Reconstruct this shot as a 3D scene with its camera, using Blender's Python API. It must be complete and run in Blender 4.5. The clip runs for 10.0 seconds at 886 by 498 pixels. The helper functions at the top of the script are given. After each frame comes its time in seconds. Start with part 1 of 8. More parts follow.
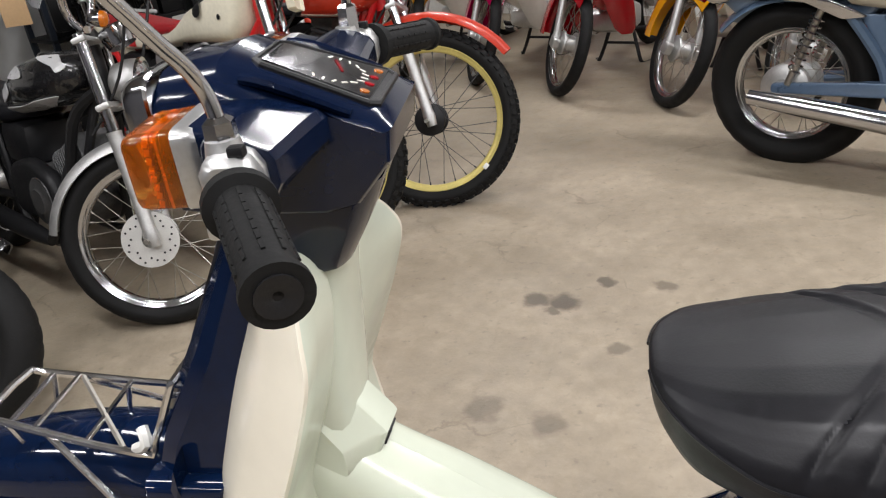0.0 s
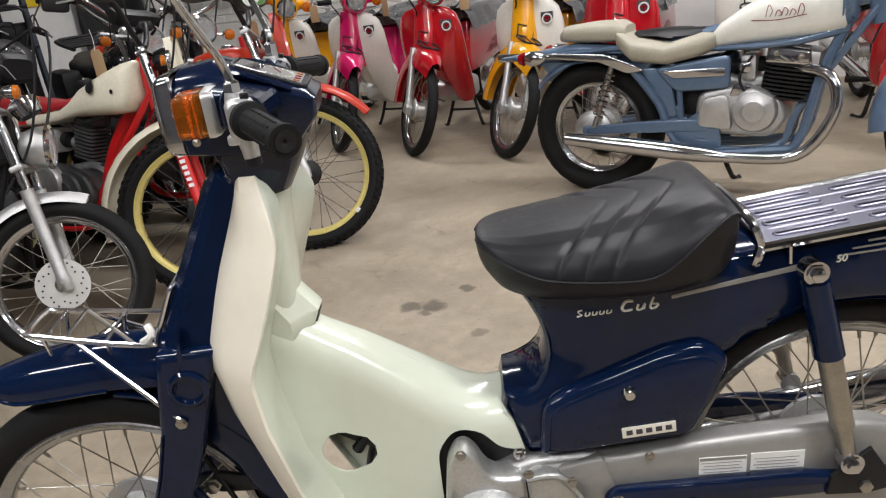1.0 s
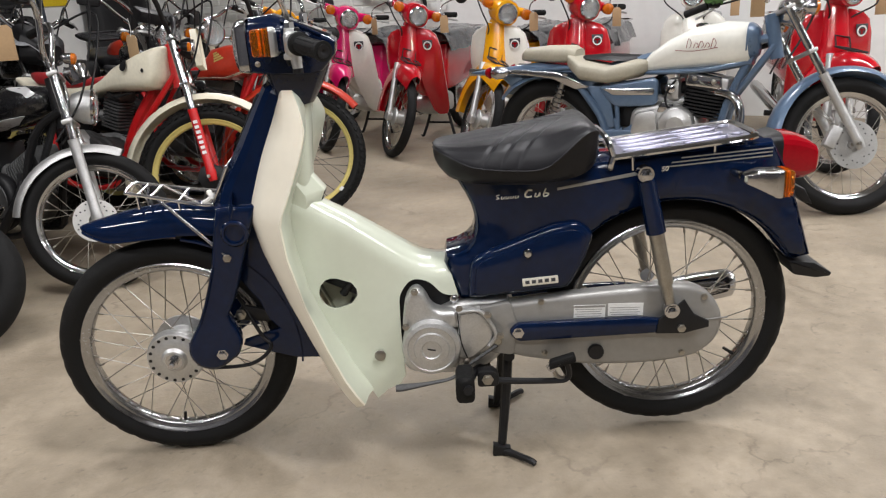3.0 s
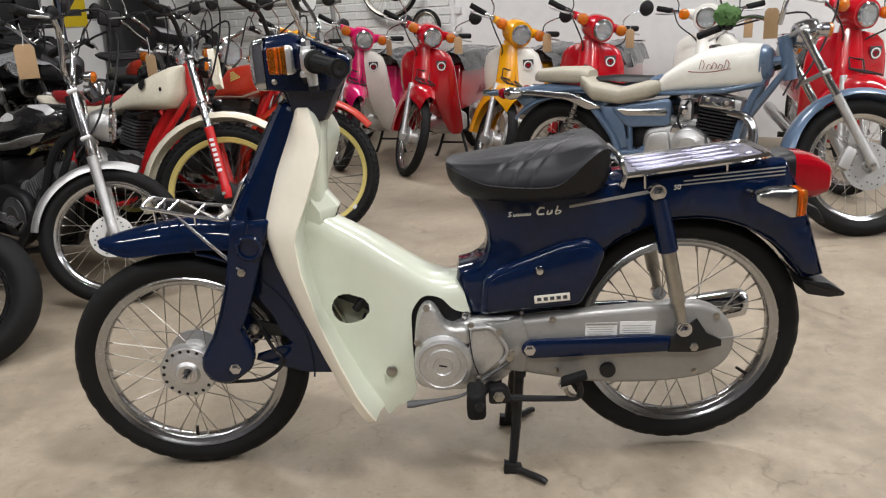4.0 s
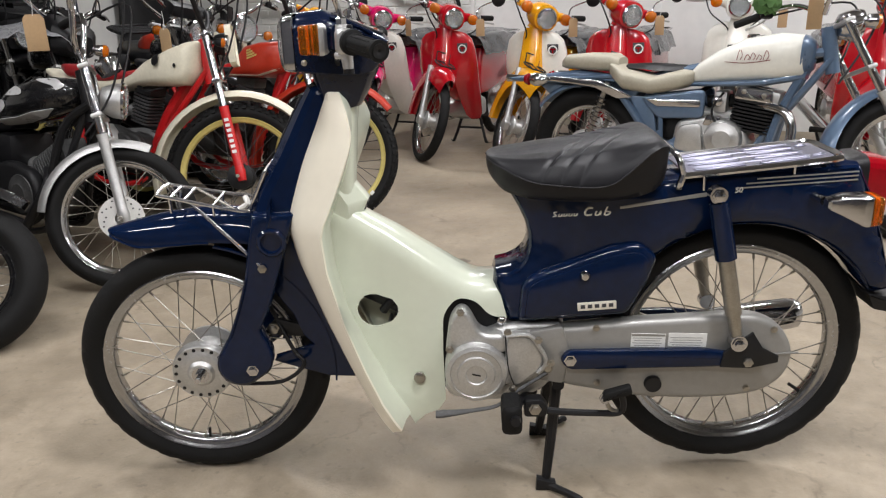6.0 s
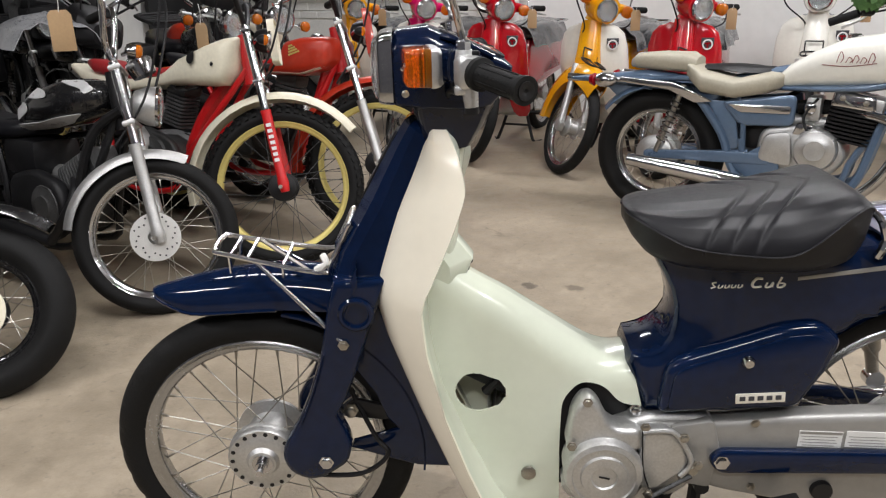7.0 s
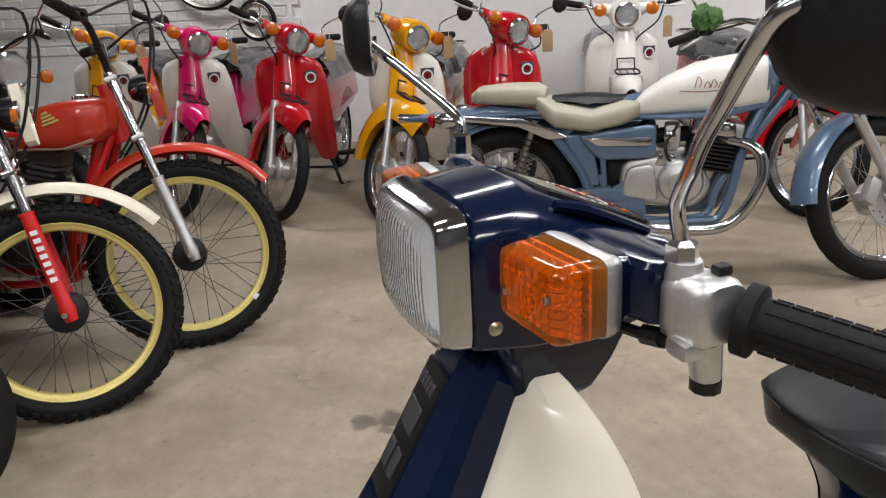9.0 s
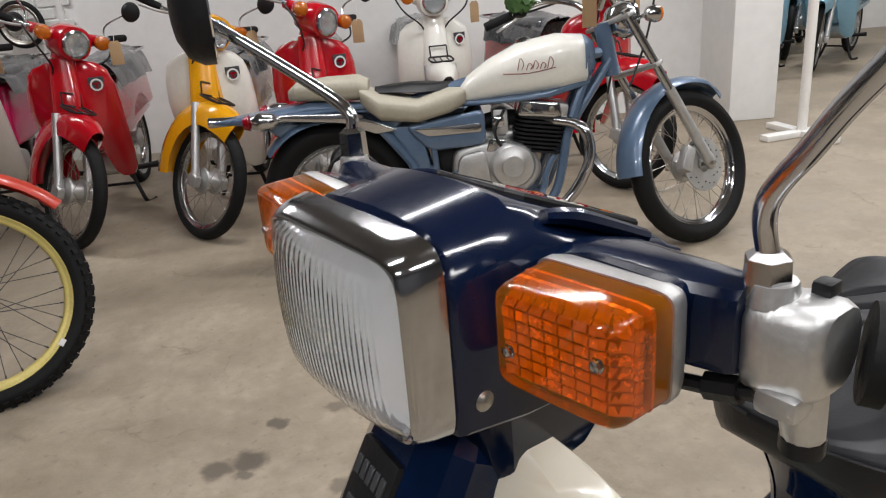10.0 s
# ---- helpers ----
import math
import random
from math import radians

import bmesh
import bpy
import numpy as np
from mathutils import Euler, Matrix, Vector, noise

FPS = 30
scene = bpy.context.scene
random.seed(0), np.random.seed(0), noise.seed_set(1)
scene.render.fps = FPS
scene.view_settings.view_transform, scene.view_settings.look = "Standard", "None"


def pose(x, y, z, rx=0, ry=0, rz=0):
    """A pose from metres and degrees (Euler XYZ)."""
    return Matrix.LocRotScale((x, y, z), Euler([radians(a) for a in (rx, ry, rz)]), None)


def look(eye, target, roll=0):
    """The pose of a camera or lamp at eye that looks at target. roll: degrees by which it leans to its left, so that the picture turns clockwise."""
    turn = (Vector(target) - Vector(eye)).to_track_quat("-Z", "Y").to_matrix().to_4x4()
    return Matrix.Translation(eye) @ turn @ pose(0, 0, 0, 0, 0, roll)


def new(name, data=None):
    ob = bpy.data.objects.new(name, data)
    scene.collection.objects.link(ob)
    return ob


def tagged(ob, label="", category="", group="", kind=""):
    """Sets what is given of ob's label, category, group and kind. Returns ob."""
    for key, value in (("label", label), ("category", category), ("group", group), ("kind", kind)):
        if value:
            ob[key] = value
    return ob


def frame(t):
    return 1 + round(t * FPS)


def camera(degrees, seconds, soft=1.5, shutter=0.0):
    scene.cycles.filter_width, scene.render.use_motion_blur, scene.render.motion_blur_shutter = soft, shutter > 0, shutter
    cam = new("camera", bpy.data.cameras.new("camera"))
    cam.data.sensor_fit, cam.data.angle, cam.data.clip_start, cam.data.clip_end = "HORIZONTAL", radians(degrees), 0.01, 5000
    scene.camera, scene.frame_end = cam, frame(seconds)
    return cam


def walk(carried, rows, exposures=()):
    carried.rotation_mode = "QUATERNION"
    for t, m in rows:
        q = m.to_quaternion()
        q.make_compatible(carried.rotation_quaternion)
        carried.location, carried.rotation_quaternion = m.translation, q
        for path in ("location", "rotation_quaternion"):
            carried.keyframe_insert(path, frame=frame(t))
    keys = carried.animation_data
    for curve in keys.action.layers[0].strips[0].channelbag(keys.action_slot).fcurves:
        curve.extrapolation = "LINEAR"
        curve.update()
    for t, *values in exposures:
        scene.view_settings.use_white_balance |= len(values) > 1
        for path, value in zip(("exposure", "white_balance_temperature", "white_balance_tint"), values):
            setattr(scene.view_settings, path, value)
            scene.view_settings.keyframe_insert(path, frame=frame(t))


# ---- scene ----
cam = camera(60.9, 10.0, soft=1.2)
PATH = [
    (0, (0.056, -0.557, 1.119), (-0.429, 1.167, 0.229), -7.7),
    (0.5, (0.075, -0.793, 1.137), (-0.117, 1.028, 0.332), -7.5),
    (1, (0.094, -1.025, 1.113), (-0.039, 0.831, 0.379), -8.0),
    (1.5, (0.063, -1.25, 1.105), (0.017, 0.627, 0.417), -6.0),
    (2, (0.086, -1.458, 1.075), (0.072, 0.429, 0.411), -5.1),
    (2.5, (0.126, -1.612, 1.048), (0.085, 0.28, 0.403), -4.4),
    (2.7, (0.12, -1.626, 1.046), (0.082, 0.262, 0.387), -3.8),
    (4, (0.12, -1.646, 1.04), (0.041, 0.261, 0.442), -3.4),
    (4.5, (0.12, -1.634, 1.036), (0.036, 0.273, 0.439), -3.2),
    (5, (0.115, -1.628, 1.038), (0.027, 0.277, 0.435), -2.9),
    (5.2, (0.112, -1.622, 1.037), (0.019, 0.281, 0.429), -2.8),
    (6.3, (-0.005, -1.428, 1.04), (-0.104, 0.46, 0.386), -1.6),
    (6.5, (-0.053, -1.352, 1.051), (-0.163, 0.532, 0.389), -1.6),
    (7, (-0.138, -1.194, 1.087), (-0.277, 0.681, 0.404), -1.6),
    (7.5, (-0.194, -1.003, 1.109), (-0.386, 0.862, 0.413), -2.0),
    (8, (-0.322, -0.824, 1.132), (-0.354, 1.047, 0.426), -2.3),
    (8.5, (-0.407, -0.692, 1.152), (-0.155, 1.172, 0.474), -2.7),
    (9, (-0.424, -0.54, 1.162), (0.046, 1.281, 0.481), -3.3),
    (9.5, (-0.442, -0.408, 1.155), (0.302, 1.307, 0.444), -3.1),
    (10, (-0.439, -0.353, 1.131), (0.47, 1.275, 0.409), -4.7),
]
walk(cam, [(t, look(eye, target, roll)) for t, eye, target, roll in PATH], exposures=[(0.0, -0.04), (1.0, -0.08), (7.5, -0.08), (8.5, -0.20), (9.25, -0.30), (10.0, -0.37)])

# ---- room axes: u runs along the back wall, v points at it ----
WALL_TURN = -28.3
CU, SU = math.cos(radians(WALL_TURN)), math.sin(radians(WALL_TURN))
V_WALL = 4.75


def at_wall(u, v, z=0.0):
    return Vector((u * CU - v * SU, u * SU + v * CU, z))


def wall_pose(u, v, z=0.0):
    p = at_wall(u, v, z)
    return pose(p.x, p.y, p.z, 0, 0, WALL_TURN)


# ---- world and lamps ----
world = bpy.data.worlds.new("world")
scene.world = world
world.use_nodes = True
world.node_tree.nodes["Background"].inputs[0].default_value = (0.9, 0.95, 1.0, 1)
world.node_tree.nodes["Background"].inputs[1].default_value = 0.003
scene.view_settings.exposure = 0.0
# unseen ceiling tubes; the last is added only to brighten the right-hand wall
LAMPS = [(-1.5, -0.3, 33), (1.2, -0.3, 73), (-3.1, 3.3, 50), (-0.35, 2.4, 54), (2.3, 3.0, 68), (-1.6, -2.4, 60), (1.0, -2.4, 60), (3.4, 6.2, 75), (4.0, 2.2, 72)]
for u, v, watts in LAMPS:
    data = bpy.data.lights.new("unseen_tube_light", "AREA")
    data.shape, data.size, data.size_y = "RECTANGLE", 1.5, 0.16
    data.energy, data.color = watts, (0.968, 0.955, 0.975)
    ob = new("unseen_tube_light", data)
    ob.matrix_world = wall_pose(u, v, 2.86)


# ---- materials ----
def mat(name, rgb, rough=0.5, metal=0.0, coat=0.0, vary=0.12, scale=9.0, bump=0.0, bump_scale=120.0, rough_vary=0.12, spec=0.5):
    """Procedural surface: two scales of colour change, uneven gloss, fine relief. rgb is linear."""
    m = bpy.data.materials.new(name)
    m.use_nodes = True
    nt = m.node_tree
    b = nt.nodes["Principled BSDF"]
    coord = nt.nodes.new("ShaderNodeTexCoord")
    n1 = nt.nodes.new("ShaderNodeTexNoise")
    n1.inputs["Scale"].default_value, n1.inputs["Detail"].default_value = scale, 6
    n2 = nt.nodes.new("ShaderNodeTexNoise")
    n2.inputs["Scale"].default_value, n2.inputs["Detail"].default_value = scale * 9, 4
    for n in (n1, n2):
        nt.links.new(coord.outputs["Object"], n.inputs["Vector"])
    add = nt.nodes.new("ShaderNodeMath")
    add.operation = "ADD"
    nt.links.new(n1.outputs["Fac"], add.inputs[0])
    nt.links.new(n2.outputs["Fac"], add.inputs[1])
    mr = nt.nodes.new("ShaderNodeMapRange")
    mr.inputs["From Min"].default_value, mr.inputs["From Max"].default_value = 0.6, 1.4
    mr.inputs["To Min"].default_value, mr.inputs["To Max"].default_value = 1 - vary, 1 + vary
    nt.links.new(add.outputs[0], mr.inputs["Value"])
    mul = nt.nodes.new("ShaderNodeMix")
    mul.data_type, mul.blend_type = "RGBA", "MULTIPLY"
    mul.inputs[0].default_value = 1.0
    mul.inputs[6].default_value = (*rgb[:3], 1)
    nt.links.new(mr.outputs[0], mul.inputs[7])
    nt.links.new(mul.outputs[2], b.inputs["Base Color"])
    rr = nt.nodes.new("ShaderNodeMapRange")
    rr.inputs["From Min"].default_value, rr.inputs["From Max"].default_value = 0.6, 1.4
    rr.inputs["To Min"].default_value, rr.inputs["To Max"].default_value = max(0.02, rough - rough_vary * rough), min(1, rough + rough_vary)
    nt.links.new(add.outputs[0], rr.inputs["Value"])
    nt.links.new(rr.outputs[0], b.inputs["Roughness"])
    b.inputs["Metallic"].default_value = metal
    b.inputs["Specular IOR Level"].default_value = spec
    b.inputs["Coat Weight"].default_value = coat
    b.inputs["Coat Roughness"].default_value = 0.04
    if bump:
        n3 = nt.nodes.new("ShaderNodeTexNoise")
        n3.inputs["Scale"].default_value, n3.inputs["Detail"].default_value = bump_scale, 3
        nt.links.new(coord.outputs["Object"], n3.inputs["Vector"])
        bp = nt.nodes.new("ShaderNodeBump")
        bp.inputs["Strength"].default_value, bp.inputs["Distance"].default_value = bump, 0.002
        nt.links.new(n3.outputs["Fac"], bp.inputs["Height"])
        nt.links.new(bp.outputs[0], b.inputs["Normal"])
    return m


NAVYPLASTIC = mat("dark_navy_plastic", (0.0026, 0.0068, 0.0230), 0.10, 0, 0.1, 0.25, 6, 0.012, 25, 0.06, spec=0.36)
CASTING = mat("smooth_cast_alloy", (0.60, 0.60, 0.59), 0.36, 0.9, 0, 0.10, 30, 0.08, 420)
NAVY = mat("navy_paint", (0.0024, 0.0088, 0.0330), 0.06, 0, 0.08, 0.25, 6, 0.010, 25, 0.05, spec=0.32)
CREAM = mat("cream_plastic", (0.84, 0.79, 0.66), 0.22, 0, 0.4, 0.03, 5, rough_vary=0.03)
# Greener copy of the cream: inner leg shield shade put into its colour.
SHADECREAM = mat("shade_tinted_cream_plastic", (0.650, 0.690, 0.570), 0.20, 0, 0.4, 0.03, 5, rough_vary=0.03)
BLACK = mat("black_plastic", (0.007, 0.007, 0.008), 0.42, 0, 0, 0.2, 20, 0.15, 300, spec=0.35)
VINYL = mat("black_vinyl", (0.007, 0.007, 0.009), 0.38, 0, 0, 0.25, 14, 0.07, 420, 0.12, spec=0.27)
RUBBER = mat("tyre_rubber", (0.0065, 0.0065, 0.0065), 0.68, 0, 0, 0.4, 18, 0.3, 160, 0.15, spec=0.25)
CHROME = mat("chrome", (0.52, 0.52, 0.53), 0.08, 1, 0, 0.05, 12, rough_vary=0.12)
RIM = mat("tarnished_chrome_rim", (0.40, 0.40, 0.40), 0.16, 1, 0, 0.15, 14, rough_vary=0.15)
BEZEL = mat("dull_chrome_bezel", (0.46, 0.46, 0.47), 0.09, 1, 0, 0.08, 20, rough_vary=0.1)
BRIGHT = mat("satin_chrome", (0.20, 0.198, 0.250), 0.36, 1, 0, 0.06, 12)
DARKGREY = mat("worn_black_relief", (0.045, 0.046, 0.05), 0.4)
STEEL = mat("spoke_steel", (0.38, 0.36, 0.32), 0.34, 1, 0, 0.2, 40)
ALLOY = mat("cast_alloy", (0.56, 0.56, 0.55), 0.42, 0.85, 0, 0.16, 25, 0.3, 260)
GREYPAINT = mat("grey_metallic_paint", (0.30, 0.295, 0.28), 0.42, 0.4, 0.2, 0.1, 8, 0.08, 300)
IRON = mat("black_steel", (0.010, 0.010, 0.011), 0.45, 0.1, 0, 0.3, 20, 0.1, 200, spec=0.35)
AMBER = mat("amber_lens", (0.90, 0.24, 0.004), 0.14, 0, 0.6, 0.1, 20)
AMBER.node_tree.nodes["Principled BSDF"].inputs["Transmission Weight"].default_value = 0.55
AMBERCORE = mat("amber_prism", (0.62, 0.160, 0.004), 0.20, 0.6, 0.3, 0.1, 40)
REDLENS = mat("red_lens", (0.27, 0.002, 0.008), 0.07, 0, 0.2, 0.1, 20, rough_vary=0.05, spec=0.4)
RED = mat("red_paint", (0.46, 0.004, 0.012), 0.13, 0, 0.8, 0.06, 6)
PINK = mat("pink_paint", (0.60, 0.006, 0.115), 0.14, 0, 0.6, 0.08, 6)
YELLOW = mat("yellow_paint", (0.75, 0.34, 0.004), 0.15, 0, 0.6, 0.08, 6)
WHITE = mat("white_paint", (0.78, 0.77, 0.70), 0.3, 0, 0.5, 0.06, 6)
SCRIPT = mat("brown_red_script", (0.22, 0.035, 0.03), 0.4)
IVORY = mat("ivory_plastic", (0.78, 0.73, 0.58), 0.35, 0, 0.2, 0.1, 8)
ORANGE = mat("orange_red_paint", (0.48, 0.032, 0.012), 0.3, 0, 0.4, 0.12, 8)
FORKRED = mat("red_fork_paint", (0.55, 0.01, 0.012), 0.34, 0, 0.4, 0.12, 10)
BLUE = mat("slate_blue_paint", (0.10, 0.155, 0.24), 0.28, 0.2, 0.6, 0.1, 6)
PALEBLUE = mat("pale_blue_paint", (0.22, 0.42, 0.55), 0.3, 0, 0.5, 0.1, 6)
BEIGE = mat("beige_vinyl", (0.40, 0.37, 0.29), 0.5, 0, 0, 0.12, 10, 0.2, 300)
REDVINYL = mat("red_vinyl", (0.32, 0.012, 0.016), 0.45, 0, 0, 0.15, 10, 0.2, 300)
GOLD = mat("gold_anodised_rim", (0.68, 0.57, 0.19), 0.4, 0.35, 0.2, 0.12, 14)
BLACKPAINT = mat("gloss_black_paint", (0.008, 0.008, 0.009), 0.2, 0, 0.7, 0.2, 8)
TAG = mat("brown_card", (0.42, 0.28, 0.15), 0.8, 0, 0, 0.1, 14, 0.1, 300)
GREEN = mat("green_cloth", (0.06, 0.13, 0.035), 0.9, 0, 0, 0.3, 20, 0.6, 120)
LETTER = mat("silver_lettering", (0.80, 0.78, 0.70), 0.35, 0.3, 0, 0.05, 20)
PAPER = mat("white_sticker", (0.75, 0.75, 0.73), 0.5, 0, 0.1, 0.06, 30)
PRINT = mat("dark_print", (0.04, 0.04, 0.045), 0.6)
SMOKE = mat("grey_plastic_wrap", (0.050, 0.052, 0.056), 0.16, 0, 0.6, 0.5, 14, 0.9, 30, 0.3)
WHITEMARK = mat("white_metal_paint", (0.78, 0.77, 0.73), 0.4, 0, 0.2, 0.06, 8)
ENGINE = mat("weathered_engine_metal", (0.075, 0.075, 0.075), 0.45, 0.5, 0, 0.5, 18, 0.4, 120, 0.25)
DARKGLASS = mat("dark_glass", (0.02, 0.02, 0.022), 0.06, 0, 0.8, 0.1, 10)
DISCSTEEL = mat("brake_disc_steel", (0.70, 0.69, 0.66), 0.35, 0.5, 0, 0.1, 30)
SILVERPAINT = mat("silver_flame_paint", (0.60, 0.60, 0.60), 0.28, 0.1, 0.6, 0.06, 8)
WIRE = mat("bright_chrome_wire", (0.74, 0.74, 0.75), 0.12, 1, 0, 0.06, 30, rough_vary=0.12)
MIRROR = mat("mirror_glass", (0.85, 0.86, 0.86), 0.02, 1, 0, 0.01, 10, rough_vary=0.01)


def clear_glass(name, tint, rough):
    m = mat(name, tint, rough, vary=0.03)
    b = m.node_tree.nodes["Principled BSDF"]
    b.inputs["Transmission Weight"].default_value = 0.92
    b.inputs["IOR"].default_value = 1.45
    return m


AMBERDEEP = clear_glass("clear_amber_lens", (0.98, 0.33, 0.008), 0.04)
LENS = clear_glass("headlight_glass", (0.95, 0.97, 0.97), 0.04)
HEADGLASS = clear_glass("fluted_headlight_glass", (0.98, 0.99, 0.99), 0.01)
HEADGLASS.node_tree.nodes["Principled BSDF"].inputs["Transmission Weight"].default_value = 1.0
CLEAR = (AMBERDEEP, LENS, HEADGLASS)
REFLECTOR = mat("lamp_reflector", (0.80, 0.81, 0.82), 0.28, 0.65, 0, 0.03, 10)
BOWL = mat("chromed_lamp_bowl", (0.36, 0.37, 0.38), 0.10, 1.0, 0, 0.05, 10)


def floor_material():
    m = mat("stained_concrete", (0.326, 0.272, 0.202), 0.46, 0, 0, 0.26, 2.2, 0.5, 120, 0.3)
    nt = m.node_tree
    b = nt.nodes["Principled BSDF"]
    base = b.inputs["Base Color"].links[0].from_socket
    geo = nt.nodes.new("ShaderNodeNewGeometry")
    warp = nt.nodes.new("ShaderNodeTexNoise")
    warp.inputs["Scale"].default_value, warp.inputs["Detail"].default_value = 22, 4
    nt.links.new(geo.outputs["Position"], warp.inputs["Vector"])
    off = nt.nodes.new("ShaderNodeVectorMath")
    off.operation = "MULTIPLY_ADD"
    off.inputs[1].default_value = (0.06, 0.06, 0.0)
    nt.links.new(warp.outputs["Color"], off.inputs[0])
    nt.links.new(geo.outputs["Position"], off.inputs[2])
    total = None
    for x, y, r, k in OIL_SPOTS:
        d = nt.nodes.new("ShaderNodeVectorMath")
        d.operation = "DISTANCE"
        d.inputs[1].default_value = (x + 0.03, y + 0.03, 0)
        nt.links.new(off.outputs[0], d.inputs[0])
        mr = nt.nodes.new("ShaderNodeMapRange")
        mr.interpolation_type = "SMOOTHSTEP"
        mr.inputs["From Min"].default_value, mr.inputs["From Max"].default_value = r, r * 0.45
        mr.inputs["To Min"].default_value, mr.inputs["To Max"].default_value = 0, k
        nt.links.new(d.outputs["Value"], mr.inputs["Value"])
        if total is None:
            total = mr.outputs[0]
        else:
            mx = nt.nodes.new("ShaderNodeMath")
            mx.operation = "MAXIMUM"
            nt.links.new(total, mx.inputs[0])
            nt.links.new(mr.outputs[0], mx.inputs[1])
            total = mx.outputs[0]
    # blotchy older staining
    blot = nt.nodes.new("ShaderNodeTexNoise")
    blot.inputs["Scale"].default_value, blot.inputs["Detail"].default_value, blot.inputs["Roughness"].default_value = 2.6, 8, 0.62
    nt.links.new(geo.outputs["Position"], blot.inputs["Vector"])
    br = nt.nodes.new("ShaderNodeMapRange")
    br.inputs["From Min"].default_value, br.inputs["From Max"].default_value = 0.44, 0.74
    br.inputs["To Min"].default_value, br.inputs["To Max"].default_value = 0, 0.68
    nt.links.new(blot.outputs["Fac"], br.inputs["Value"])
    speck = nt.nodes.new("ShaderNodeTexNoise")
    speck.inputs["Scale"].default_value, speck.inputs["Detail"].default_value = 38, 9
    nt.links.new(geo.outputs["Position"], speck.inputs["Vector"])
    sr = nt.nodes.new("ShaderNodeMapRange")
    sr.inputs["From Min"].default_value, sr.inputs["From Max"].default_value = 0.61, 0.74
    sr.inputs["To Min"].default_value, sr.inputs["To Max"].default_value = 0, 0.42
    nt.links.new(speck.outputs["Fac"], sr.inputs["Value"])
    dirt = nt.nodes.new("ShaderNodeTexNoise")
    dirt.inputs["Scale"].default_value, dirt.inputs["Detail"].default_value, dirt.inputs["Roughness"].default_value, dirt.inputs["Distortion"].default_value = 17, 10, 0.8, 0.5
    nt.links.new(geo.outputs["Position"], dirt.inputs["Vector"])
    dr = nt.nodes.new("ShaderNodeMapRange")
    dr.inputs["From Min"].default_value, dr.inputs["From Max"].default_value = 0.46, 0.70
    dr.inputs["To Min"].default_value, dr.inputs["To Max"].default_value = 0, 0.38
    nt.links.new(dirt.outputs["Fac"], dr.inputs["Value"])
    pale = nt.nodes.new("ShaderNodeTexNoise")
    pale.inputs["Scale"].default_value, pale.inputs["Detail"].default_value, pale.inputs["Roughness"].default_value = 95, 6, 0.75
    nt.links.new(geo.outputs["Position"], pale.inputs["Vector"])
    pr = nt.nodes.new("ShaderNodeMapRange")
    pr.inputs["From Min"].default_value, pr.inputs["From Max"].default_value = 0.54, 0.72
    pr.inputs["To Min"].default_value, pr.inputs["To Max"].default_value = 0, 0.30
    nt.links.new(pale.outputs["Fac"], pr.inputs["Value"])
    # hairline cracks and scratches
    vor = nt.nodes.new("ShaderNodeTexVoronoi")
    vor.feature = "DISTANCE_TO_EDGE"
    vor.inputs["Scale"].default_value = 1.7
    far = nt.nodes.new("ShaderNodeVectorMath")
    far.operation = "MULTIPLY_ADD"
    far.inputs[1].default_value = (0.5, 0.5, 0.0)
    bend = nt.nodes.new("ShaderNodeTexNoise")
    bend.inputs["Scale"].default_value, bend.inputs["Detail"].default_value = 3.5, 8
    nt.links.new(geo.outputs["Position"], bend.inputs["Vector"])
    nt.links.new(bend.outputs["Color"], far.inputs[0])
    nt.links.new(geo.outputs["Position"], far.inputs[2])
    nt.links.new(far.outputs[0], vor.inputs["Vector"])
    cr = nt.nodes.new("ShaderNodeMapRange")
    cr.inputs["From Min"].default_value, cr.inputs["From Max"].default_value = 0.010, 0.0
    cr.inputs["To Min"].default_value, cr.inputs["To Max"].default_value = 0, 1
    nt.links.new(vor.outputs["Distance"], cr.inputs["Value"])
    cm = nt.nodes.new("ShaderNodeMapRange")
    cm.inputs["From Min"].default_value, cm.inputs["From Max"].default_value = 0.50, 0.62
    cm.inputs["To Min"].default_value, cm.inputs["To Max"].default_value = 0, 0.45
    nt.links.new(bend.outputs["Fac"], cm.inputs["Value"])
    crack = nt.nodes.new("ShaderNodeMath")
    crack.operation = "MULTIPLY"
    nt.links.new(cr.outputs[0], crack.inputs[0])
    nt.links.new(cm.outputs[0], crack.inputs[1])
    last = base
    for fac, dark in ((crack.outputs[0], (0.10, 0.08, 0.06, 1)), (dr.outputs[0], (0.200, 0.160, 0.100, 1)), (pr.outputs[0], (0.42, 0.38, 0.30, 1)), (br.outputs[0], (0.185, 0.150, 0.105, 1)), (sr.outputs[0], (0.12, 0.10, 0.08, 1)), (total, (0.075, 0.06, 0.045, 1))):
        mix = nt.nodes.new("ShaderNodeMix")
        mix.data_type = "RGBA"
        nt.links.new(fac, mix.inputs[0])
        nt.links.new(last, mix.inputs[6])
        mix.inputs[7].default_value = dark
        last = mix.outputs[2]
    nt.links.new(last, b.inputs["Base Color"])
    return m


